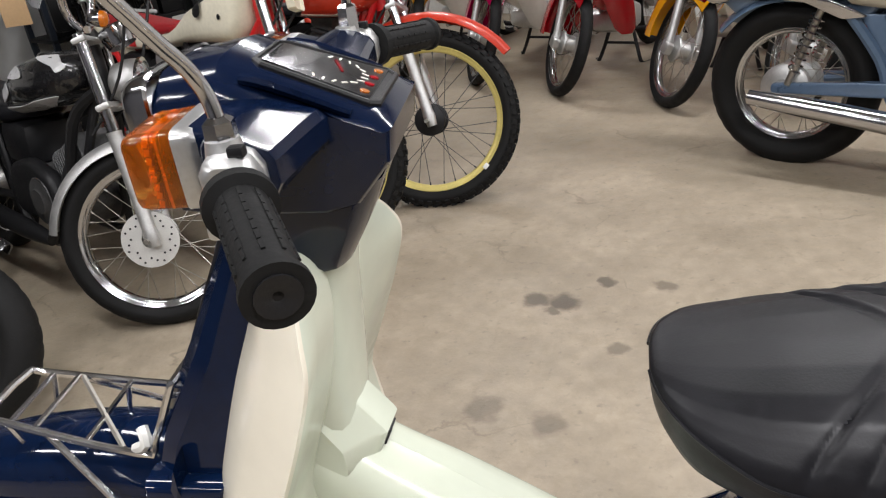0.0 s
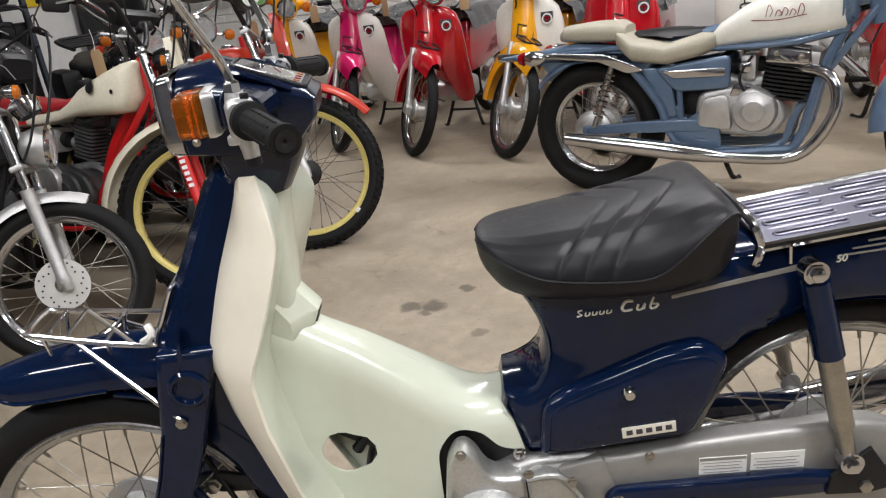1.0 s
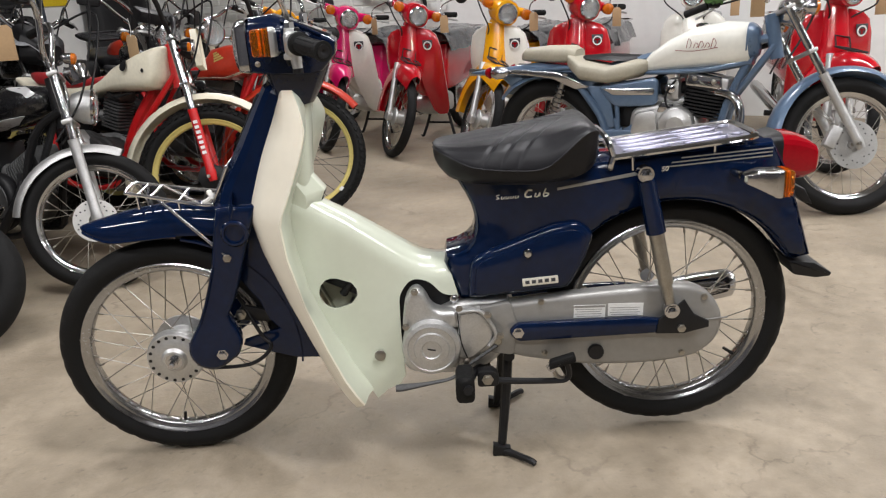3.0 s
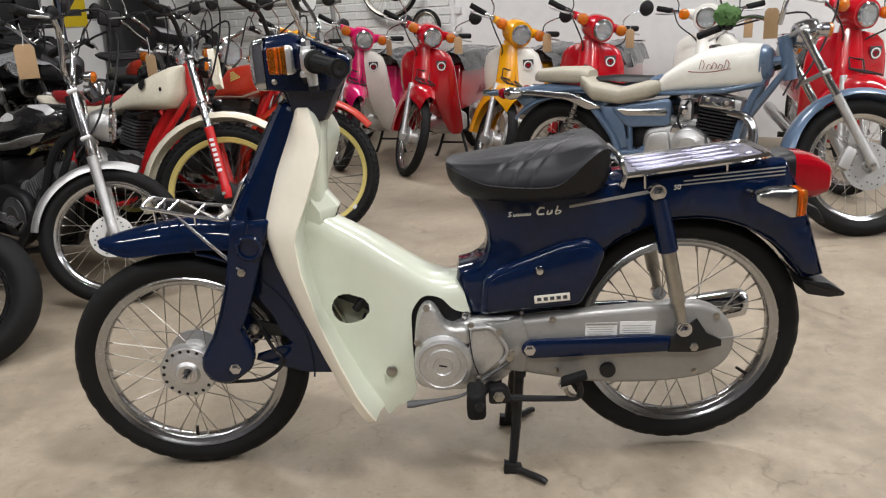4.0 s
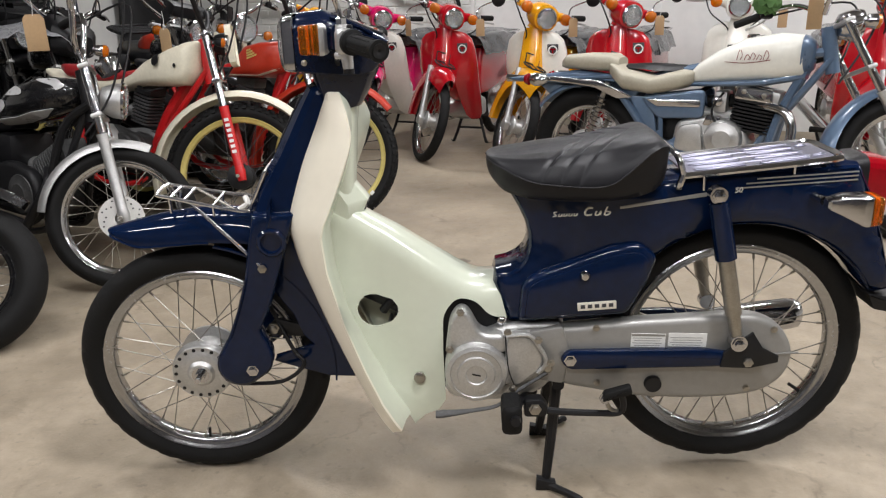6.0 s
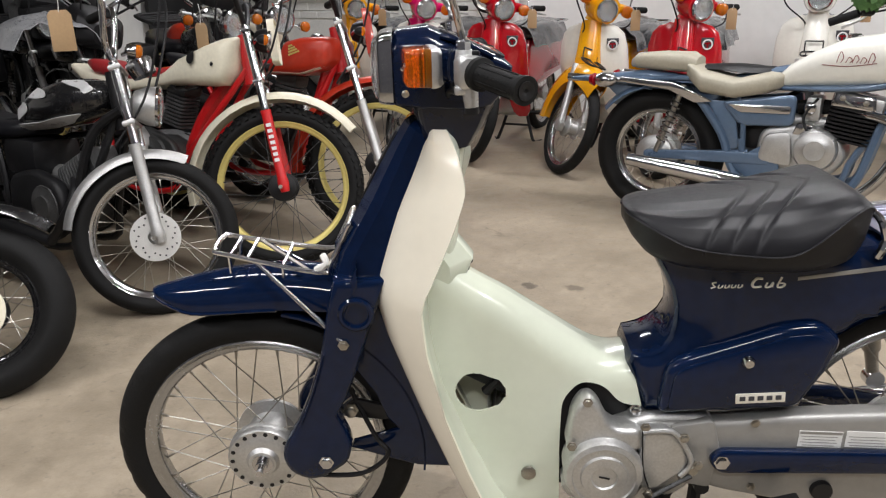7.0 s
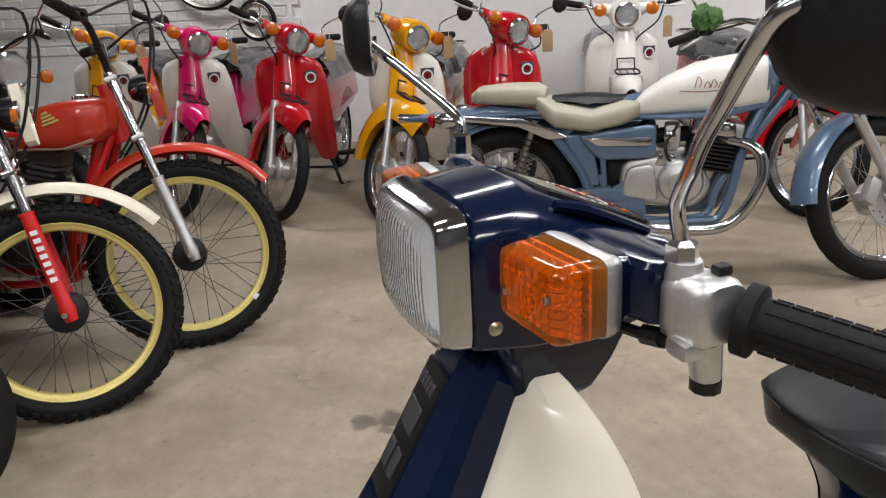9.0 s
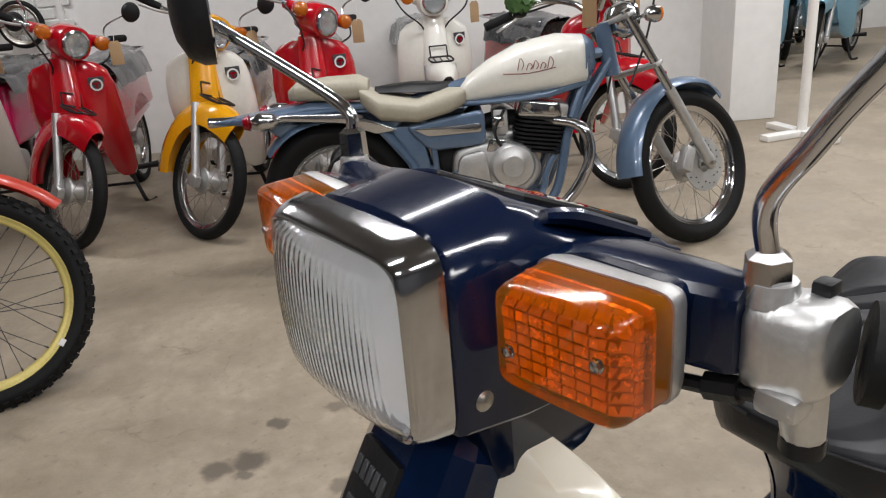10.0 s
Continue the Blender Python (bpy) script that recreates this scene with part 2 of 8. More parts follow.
OIL_SPOTS = [(-0.205, 1.285, 0.055, 0.8), (-0.13, 1.275, 0.06, 0.85), (-0.017, 1.39, 0.035, 0.8), (0.15, 1.37, 0.045, 0.6),
             (0.02, 1.05, 0.04, 0.55), (-0.28, 0.80, 0.06, 0.5), (-0.13, 0.76, 0.055, 0.5), (-0.16, 1.23, 0.03, 0.7)]
FLOOR = floor_material()
WALLPAINT = mat("white_wall_paint", (0.79, 0.79, 0.77), 0.7, 0, 0, 0.06, 1.5, 0.25, 60)
BRICKPAINT = mat("white_painted_brick", (0.74, 0.74, 0.71), 0.65, 0, 0, 0.1, 7, 0.5, 70)
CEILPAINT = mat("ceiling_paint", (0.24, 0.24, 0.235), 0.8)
DARKWALL = mat("dark_reflection_grey", (0.10, 0.10, 0.11), 0.8, 0, 0, 0.2, 2)


# ---- mesh kit ----
def part(name, bm, material, parent, label="", angle=38):
    """Links a bmesh as one mesh object under parent."""
    me = bpy.data.meshes.new(name)
    bmesh.ops.recalc_face_normals(bm, faces=bm.faces[:])
    bm.to_mesh(me)
    bm.free()
    me.polygons.foreach_set("use_smooth", [True] * len(me.polygons))
    me.set_sharp_from_angle(angle=radians(angle))
    for one in material if isinstance(material, (list, tuple)) else [material]:
        me.materials.append(one)
    ob = new(name, me)
    ob.visible_shadow = material not in CLEAR
    if parent:
        ob.parent = parent
    return tagged(ob, label) if label else ob


def thing(name, label, category, m=None, group="", kind=""):
    ob = new(name)
    ob.empty_display_size = 0.1
    if m is not None:
        ob.matrix_world = m
    return tagged(ob, label, category, group, kind)


def smooth_line(pts, n=6, closed=False):
    """Catmull-Rom through pts."""
    p = [Vector(q) for q in pts]
    if len(p) < 3:
        return p
    out, k = [], len(p)
    for i in range(k if closed else k - 1):
        a, b, c, d = (p[(i + j) % k] if closed else p[min(max(i + j, 0), k - 1)] for j in (-1, 0, 1, 2))
        for s in range(n):
            t = s / n
            out.append(0.5 * ((2 * b) + (c - a) * t + (2 * a - 5 * b + 4 * c - d) * t * t + (3 * b - a - 3 * c + d) * t ** 3))
    if not closed:
        out.append(p[-1])
    return out


def loft(bm, rings, cap=True, closed=True, cyclic=False):
    vs = [[bm.verts.new(q) for q in r] for r in rings]
    n = len(vs[0])
    for i in range(len(vs) if cyclic else len(vs) - 1):
        a, b = vs[i], vs[(i + 1) % len(vs)]
        for j in range(n if closed else n - 1):
            bm.faces.new((a[j], a[(j + 1) % n], b[(j + 1) % n], b[j]))
    if cap and closed and not cyclic:
        bm.faces.new(vs[0][::-1])
        bm.faces.new(vs[-1])
    return bm


def tube(pts, r, seg=8, n=5, closed=False, bm=None, flat=1.0):
    """A bent round bar; r is one radius or one for each point."""
    bm = bm or bmesh.new()
    line = smooth_line(pts, n, closed) if n > 1 else [Vector(q) for q in pts]
    k = len(line)
    rad = [r] * k if isinstance(r, (int, float)) else [float(v) for v in np.interp(np.linspace(0, len(r) - 1, k), range(len(r)), r)]
    rings, side = [], None
    for i, q in enumerate(line):
        d = (line[(i + 1) % k] - line[i - 1]) if closed else (line[min(i + 1, k - 1)] - line[max(i - 1, 0)])
        d.normalize()
        if side is None:
            side = d.orthogonal().normalized()
        side = (side - d * side.dot(d)).normalized()
        up = d.cross(side)
        rings.append([q + rad[i] * (math.cos(a) * side + flat * math.sin(a) * up) for a in (2 * math.pi * j / seg for j in range(seg))])
    return loft(bm, rings, cap=not closed, cyclic=closed)


def lathe(prof, seg=32, m=None, bm=None, loop=False):
    """Turns (radius, place along y) about the y axis."""
    bm = bm or bmesh.new()
    m = m or Matrix()
    prof = prof + prof[:1] if loop else prof
    rings = []
    for r, y in prof:
        rr = max(r, 1e-4)
        rings.append([m @ Vector((rr * math.cos(a), y, rr * math.sin(a))) for a in (2 * math.pi * j / seg for j in range(seg))])
    if loop:
        return loft(bm, rings[:-1], cyclic=True)
    return loft(bm, rings)


def box(size, m=None, bevel=0.0, bm=None, seg=2):
    bm = bm or bmesh.new()
    made = bmesh.ops.create_cube(bm, size=1.0)["verts"]
    bmesh.ops.scale(bm, vec=size, verts=made)
    if bevel:
        edges = list({e for v in made for e in v.link_edges})
        got = bmesh.ops.bevel(bm, geom=edges, offset=bevel, segments=seg, affect="EDGES", profile=0.6)
        made = list({v for f in got["faces"] for v in f.verts} | {v for v in made if v.is_valid})
    if m is not None:
        bmesh.ops.transform(bm, matrix=m, verts=made)
    return bm


def slab(outline, y0, y1, bevel=0.004, bm=None, seg=2, inset=0.0):
    """A plate with the outline in x and z, from y0 to y1, its rims rounded by bevel."""
    bm = bm or bmesh.new()
    pts = [Vector((p[0], 0, p[1])) for p in outline]
    area = sum(a.x * b.z - b.x * a.z for a, b in zip(pts, pts[1:] + pts[:1]))
    if area < 0:
        pts.reverse()
    n = len(pts)
    nor = []
    for i in range(n):
        e1, e2 = (pts[i] - pts[i - 1]).normalized(), (pts[(i + 1) % n] - pts[i]).normalized()
        t = Vector((-(e1.z + e2.z), 0, e1.x + e2.x))
        t = t.normalized() if t.length > 1e-6 else Vector((-e1.z, 0, e1.x))
        nor.append(t / max(0.6, t.dot(Vector((-e1.z, 0, e1.x)))))
    steps = [(bevel * (1 - math.sin(a)), bevel * (1 - math.cos(a))) for a in (math.pi / 2 * k / seg for k in range(seg + 1))]
    lo, hi = min(y0, y1), max(y0, y1)
    rings = [[p + q * i + Vector((0, lo + d, 0)) for p, q in zip(pts, nor)] for i, d in ((s[0], s[1]) for s in steps)]
    rings += [[p + q * i + Vector((0, hi - d, 0)) for p, q in zip(pts, nor)] for i, d in reversed(steps)]
    return loft(bm, rings)


def turned(bm, m):
    bm.transform(m)
    return bm


def ellipse(c, a, b, n=20, power=2.0, plane="yz", start=0.0):
    out = []
    for j in range(n):
        t = start + 2 * math.pi * j / n
        p = a * math.copysign(abs(math.cos(t)) ** (2 / power), math.cos(t))
        q = b * math.copysign(abs(math.sin(t)) ** (2 / power), math.sin(t))
        out.append(Vector(c) + (Vector((0, p, q)) if plane == "yz" else Vector((p, q, 0)) if plane == "xy" else Vector((p, 0, q))))
    return out


def rounded(pts, r=0.02, n=4):
    """Rounds the corners of a closed outline in x and z."""
    out, k = [], len(pts)
    for i in range(k):
        a, b, c = Vector(pts[i - 1]), Vector(pts[i]), Vector(pts[(i + 1) % k])
        d1, d2 = min(r, (a - b).length * 0.45), min(r, (c - b).length * 0.45)
        p, q = b + (a - b).normalized() * d1, b + (c - b).normalized() * d2
        for s in range(n + 1):
            t = s / n
            out.append(tuple((1 - t) ** 2 * p + 2 * t * (1 - t) * b + t * t * q))
    return out


def bolt(c, r=0.007, h=0.006, axis="y", sign=-1, bm=None):
    bm = bm or bmesh.new()
    m = Matrix.Translation(c) @ (Matrix() if axis == "y" else pose(0, 0, 0, 90, 0, 0) if axis == "z" else pose(0, 0, 0, 0, 0, 90))
    lathe([(r * 1.35, 0), (r * 1.35, sign * h * 0.3), (r, sign * h * 0.35), (r, sign * h), (r * 0.7, sign * h * 1.15), (0, sign * h * 1.15)], 6, m, bm)
    return bm


def lettering(text, size, m, material, parent, name="lettering", shear=0.0, thick=0.001, label=""):
    cu = bpy.data.curves.new(name, "FONT")
    cu.body, cu.size, cu.extrude, cu.shear, cu.align_x, cu.align_y = text, size, thick, shear, "CENTER", "CENTER"
    tmp = bpy.data.objects.new(name, cu)
    scene.collection.objects.link(tmp)
    me = bpy.data.meshes.new_from_object(tmp.evaluated_get(bpy.context.evaluated_depsgraph_get()))
    bpy.data.objects.remove(tmp)
    bpy.data.curves.remove(cu)
    me.transform(m)
    me.materials.clear()
    me.materials.append(material)
    ob = new(name, me)
    ob.parent = parent
    return tagged(ob, label or "raised letters")


SIDE = pose(0, 0, 0, 90, 0, 0)  # stands a text upright, to be read from -y


# ---- wheels ----
def wheel(parent, name, c, R, w=0.062, rim_r=None, hub_r=0.06, hub_w=0.09, n=36, tyre=RUBBER, rim=RIM, hub=ALLOY, knobs=False,
          disc=0, disc_r=0.105, disc_mat=None, spokes=True, rim_w=0.045, label="", groove=True, rib=0.0):
    """A wire wheel about the y axis at c: the rim, with tyre, hub, spokes and a brake disc (side -1 or 1) under it."""
    rim_r = rim_r or R - w * 0.82
    half = [(-0.017, 0.10), (-0.0155, 0.24), (-0.011, 0.335), (-0.006, 0.36), (-0.002, 0.40), (0.001, 0.48), (0.0045, 0.515), (0.0075, 0.47)]
    prof = [(rim_r + dr, -k * rim_w) for dr, k in half] + [(rim_r + 0.001, -rim_w * 0.3), (rim_r + 0.001, rim_w * 0.3)] + [(rim_r + dr, k * rim_w) for dr, k in reversed(half)]
    wh = part(name, lathe(prof, 56, loop=True), rim, parent, label)
    wh.matrix_local = pose(*c)
    h = R - rim_r
    tp = [(rim_r + h * max(0.0, math.cos(a)) ** 0.62, 0.5 * w * (math.sin(a) * 1.0 if abs(math.sin(a)) < 0.97 else math.copysign(0.9, a)))
          for a in (math.pi * (k / 16) - math.pi / 2 for k in range(17))]
    tp[0], tp[-1] = (rim_r + 0.002, -rim_w * 0.40), (rim_r + 0.002, rim_w * 0.40)
    tp += [(rim_r - 0.002, rim_w * 0.3), (rim_r - 0.002, -rim_w * 0.3)]
    bm = lathe(tp, 128 if groove and not knobs else 64, loop=True)
    blocks = bmesh.new() if knobs else None
    if knobs:
        for k in range(56):
            for row, (yy, dz, sz) in enumerate(((-0.38, -0.016, 0.016), (-0.13, -0.002, 0.017), (0.13, -0.002, 0.017), (0.38, -0.016, 0.016))):
                a = 2 * math.pi * (k + 0.5 * (row % 2)) / 56
                box((0.017, sz, 0.016), pose(0, 0, 0, 0, math.degrees(a), 0) @ pose(0, yy * w, R + dz, 0 if abs(yy) < 0.2 else math.copysign(-28, yy)), 0, blocks)
    elif groove:
        for v in bm.verts:
            r, a = math.hypot(v.co.x, v.co.z), math.atan2(v.co.z, v.co.x)
            k = round(a / (2 * math.pi) * 128 + (1 if v.co.y > 0 else 0)) % 4
            if r > R - 0.012 and abs(v.co.y) > w * 0.17 and k == 0:
                v.co.x, v.co.z = v.co.x * (1 - 0.0028 / r), v.co.z * (1 - 0.0028 / r)
    part("tyre", bm, tyre, wh, angle=50)
    if knobs:
        tagged(part("tread", blocks, tyre, wh), "square rubber tread blocks", kind="stuff")
    hp = [(0.012, -hub_w * 0.62), (0.016, -hub_w * 0.62), (0.017, -hub_w * 0.54), (hub_r * 0.45, -hub_w * 0.52), (hub_r * 0.8, -hub_w * 0.47), (hub_r, -hub_w * 0.44), (hub_r * 1.04, -hub_w * 0.40), (hub_r * 1.04, -hub_w * 0.33),
          (hub_r * 0.72, -hub_w * 0.28), (hub_r * 0.72, hub_w * 0.28), (hub_r * 1.04, hub_w * 0.33), (hub_r * 1.04, hub_w * 0.40), (hub_r, hub_w * 0.44), (hub_r * 0.8, hub_w * 0.47), (0.017, hub_w * 0.54), (0.012, hub_w * 0.62)]
    part("hub", lathe(hp, 32), hub, wh)
    if spokes:
        quarter = n // 4
        for s in (-1, 1):
            for d in (-1, 1):
                a0, lean = (0.02 if s > 0 else 0.0), d * 0.62
                p = Vector((hub_r * math.cos(lean), s * hub_w * 0.36, hub_r * math.sin(lean)))
                q = Vector(((rim_r - 0.012) * 1.0, s * 0.006, 0))
                bm = tube([p, q], 0.0013, 5, 1)
                tube([q, q + (p - q).normalized() * 0.016], 0.0028, 5, 1, bm=bm)
                first = part("spoke", bm, DARKGREY if knobs else STEEL, wh)
                for k in range(quarter):
                    ob = first if k == 0 else new("spoke", first.data)
                    ob.parent = wh
                    ob.matrix_local = pose(0, 0, 0, 0, 360 / quarter * (k + (0.5 if d > 0 else 0) + (0.25 if s > 0 else 0)), 0)
    if disc:
        bm = lathe([(rr, yy) for rr, yy in ((disc_r * 0.3, 0.0), (disc_r, 0.0), (disc_r, 0.004), (disc_r * 0.3, 0.004))], 40, pose(0, disc * hub_w * 0.7, 0), loop=True)
        part("brake_disc", bm, disc_mat or DISCSTEEL, wh, "drilled steel brake disc")
        hole = None
        for k in range(24):
            a = 2 * math.pi * k / 24
            r = disc_r * (0.66 + 0.1 * (k % 3))
            if hole is None:
                one_ = hole = part("disc_hole", lathe([(0.0034, -0.0012), (0.0034, 0.0052), (0.0, 0.0052)], 6), IRON, wh)
            else:
                one_ = new("disc_hole", hole.data)
                one_.parent = wh
            one_.matrix_local = pose(r * math.cos(a), disc * hub_w * 0.7, r * math.sin(a))
    return wh


# ---- floor, walls, ceiling ----
def structure(name, label, category, size, m, material, bevel=0.0):
    ob = part(name, box(size, None, bevel), material, None)
    ob.matrix_world = m
    return tagged(ob, label, category, kind="structure")


bm = bmesh.new()
bmesh.ops.create_grid(bm, x_segments=2, y_segments=2, size=12)
fl = part("floor", bm, FLOOR, None)
tagged(fl, "worn grey-brown concrete workshop floor with oil stains", "floor", kind="structure")
structure("wall_back", "white painted wall behind the row of mopeds", "wall", (7.75, 0.2, 3.0), wall_pose(-2.125, V_WALL + 0.1, 1.5), WALLPAINT)
structure("pillar", "white painted pier with a scuffed base", "pillar", (0.30, 0.75, 3.0), wall_pose(1.90, 4.585, 1.5), WALLPAINT, 0.012)
structure("wall_left", "white painted side wall", "wall", (0.2, 9.0, 3.0), wall_pose(-6.1, 0.35, 1.5), WALLPAINT)
# unseen wall behind the camera, added dark so glossy paint reflects less
structure("dark_reflection_wall", "unseen dark wall added for dark reflections", "wall", (13.2, 0.2, 3.0), wall_pose(0.4, -4.1, 1.5), DARKWALL)
structure("wall_right", "white painted side wall", "wall", (0.2, 12.2, 3.0), wall_pose(7.1, 2.1, 1.5), WALLPAINT)
structure("wall_far", "white painted wall of the next bay", "wall", (6.0, 0.2, 3.0), wall_pose(4.1, 8.3, 1.5), WALLPAINT)
structure("wall_partition", "white painted partition wall", "wall", (0.2, 3.3, 3.0), wall_pose(1.85, 6.6, 1.5), WALLPAINT)
# unseen ceiling, kept dark grey to hold down bounced light
structure("ceiling", "unseen dark grey ceiling closing the room", "ceiling", (13.4, 12.6, 0.2), wall_pose(0.4, 2.1, 3.1), CEILPAINT)

brick_wall = part("brick_facing", box((3.05, 0.012, 2.0), pose(0, 0, 0)), BRICKPAINT, None)
brick_wall.matrix_world = wall_pose(-4.03, V_WALL - 0.006, 1.0)
tagged(brick_wall, "white painted brickwork facing", "wall", kind="structure")
one = part("brick", box((0.213, 0.012, 0.064), None, 0.004, seg=1), BRICKPAINT, brick_wall)
rnd = random.Random(7)
for row in range(14):
    for col in range(14):
        ob = one if row == col == 0 else new("brick", one.data)
        ob.parent = brick_wall
        ob.matrix_local = pose(-1.41 + 0.2235 * col - (0.11 if row % 2 else 0), -0.0085 + rnd.uniform(-0.002, 0.0015), -0.245 + 0.0745 * row, 0, rnd.uniform(-0.5, 0.5), 0)


# ---- the step-through moped ----
def sheet(rings, thick):
    """An open skin through rings of points, given thickness."""
    bm = bmesh.new()
    loft(bm, rings, cap=False, closed=False)
    bmesh.ops.recalc_face_normals(bm, faces=bm.faces[:])
    bmesh.ops.solidify(bm, geom=bm.faces[:], thickness=thick)
    return bm


def plate(outline, holes, y0, y1):
    """A flat plate in x and z with holes through it."""
    bm = bmesh.new()
    for loop in [outline] + holes:
        vs = [bm.verts.new((x, y0, z)) for x, z in loop]
        for a, b in zip(vs, vs[1:] + vs[:1]):
            bm.edges.new((a, b))
    bmesh.ops.triangle_fill(bm, edges=bm.edges[:], use_beauty=True)
    got = bmesh.ops.extrude_face_region(bm, geom=bm.faces[:])["geom"]
    bmesh.ops.translate(bm, vec=(0, y1 - y0, 0), verts=[g for g in got if isinstance(g, bmesh.types.BMVert)])
    return bm


def filled(outline, holes, xs, zs, rims=(), flow=None):
    """A plate in x and z, cut along the given x and z lines so that it can be bent; flow(x) shifts the z lines."""
    bm = bmesh.new()
    for loop in [outline] + holes:
        vs = [bm.verts.new((x, 0, z - (flow(x) if flow else 0))) for x, z in loop]
        for p, q in zip(vs, vs[1:] + vs[:1]):
            bm.edges.new((p, q))
    bmesh.ops.triangle_fill(bm, edges=bm.edges[:], use_beauty=True)
    for w in rims:
        bmesh.ops.inset_region(bm, faces=bm.faces[:], thickness=w, use_even_offset=True, use_boundary=True)
    for axis, cuts in (((1, 0, 0), xs), ((0, 0, 1), zs)):
        for c in cuts:
            bmesh.ops.bisect_plane(bm, geom=bm.verts[:] + bm.edges[:] + bm.faces[:], dist=1e-5, plane_co=[c * k for k in axis], plane_no=axis)
    bmesh.ops.remove_doubles(bm, verts=bm.verts[:], dist=0.0012)
    bmesh.ops.dissolve_degenerate(bm, edges=bm.edges[:], dist=0.0008)
    if flow:
        for v in bm.verts:
            v.co.z += flow(v.co.x)
    return bm


def ramp(v, a, b):
    k = min(1.0, max(0.0, (v - a) / (b - a)))
    return k * k * (3 - 2 * k)


def edge_distance(x, z, loop):
    best = 9.0
    for (ax, az), (bx, bz) in zip(loop, loop[1:] + loop[:1]):
        dx, dz = bx - ax, bz - az
        k = min(1.0, max(0.0, ((x - ax) * dx + (z - az) * dz) / max(1e-12, dx * dx + dz * dz)))
        best = min(best, math.hypot(x - ax - k * dx, z - az - k * dz))
    return best


def pillow(outline, width, r, step=0.04):
    """A closed hollow body of the given outline in x and z, width(x, z) from its middle plane, its edges rounded by r."""
    xs, zs = [p[0] for p in outline], [p[1] for p in outline]
    cuts = lambda v: [min(v) + step * (k + 0.5) for k in range(int((max(v) - min(v)) / step))]
    bm = filled(outline, [], cuts(xs), cuts(zs))
    bmesh.ops.subdivide_edges(bm, edges=[e for e in bm.edges if not e.is_boundary and e.calc_length() > step * 0.8], cuts=1)
    for k, w in enumerate((r * 0.10, r * 0.22, r * 0.34, r * 0.34)):
        bmesh.ops.inset_region(bm, faces=bm.faces[:], thickness=w, use_even_offset=False, use_boundary=True)
    pairs = [(e.verts[0], e.verts[1]) for e in bm.edges if e.is_boundary]
    for v in bm.verts:
        d = min(r, edge_distance(v.co.x, v.co.z, outline))
        v.co.y = -(width(v.co.x, v.co.z) - r + math.sqrt(max(0.0, r * r - (r - d) ** 2)))
    twin = {}
    for v in bm.verts[:]:
        twin[v] = bm.verts.new((v.co.x, -v.co.y, v.co.z))
    for f in bm.faces[:]:
        bm.faces.new([twin[v] for v in reversed(f.verts)])
    for p, q in pairs:
        bm.faces.new((p, q, twin[q], twin[p]))
    bmesh.ops.recalc_face_normals(bm, faces=bm.faces[:])
    return bm


def arc(cx, cz, r, a0, a1, n=12):
    return [(cx + r * math.cos(radians(a0 + (a1 - a0) * k / n)), cz + r * math.sin(radians(a0 + (a1 - a0) * k / n))) for k in range(n + 1)]


def indicator(parent, m, name="indicator", w=0.062, h=0.042, d=0.034, base=CHROME):
    """A box lamp that faces local -x, with a ribbed amber lens on a chromed shell."""
    shell = part(name, loft(bmesh.new(), [[m @ q for q in ellipse((x, 0, 0), w * s / 2, h * s / 2, 32, 9)] for x, s in ((0.014, 0.7), (0.006, 0.96), (0.0, 1.02), (-0.007, 1.02))]), base, parent)
    rings = [[m @ q for q in ellipse((x, 0, 0), w * s / 2, h * s / 2, 32, 9)] for x, s in ((-0.007, 0.99), (-d * 0.82, 0.95), (-d * 0.95, 0.91), (-d, 0.84))]
    bm = loft(bmesh.new(), rings)
    part("lens", bm, AMBERDEEP, shell, "clear amber lens over moulded prisms")
    core = bmesh.new()
    box((0.002, w * 0.92, h * 0.90), m @ pose(-d * 0.42, 0, 0), 0.0, core)
    for r in range(8):
        for k in range(17):
            box((0.0035, w * 0.046, h * 0.085), m @ pose(-d * 0.60, (k - 8) * w * 0.052, (r - 3.5) * h * 0.108, 0, 15 + 3 * ((k + r) % 2), 9 * (1 - 2 * (k % 2))), 0.0, core)
    part("prism", core, AMBERCORE, shell)
    for s in (-1, 1):
        part("screw", bolt(m @ Vector((-d + 0.001, s * w * 0.33, -h * 0.1 * s)), 0.0028, 0.003, "x", 1), CHROME, shell)
    return shell


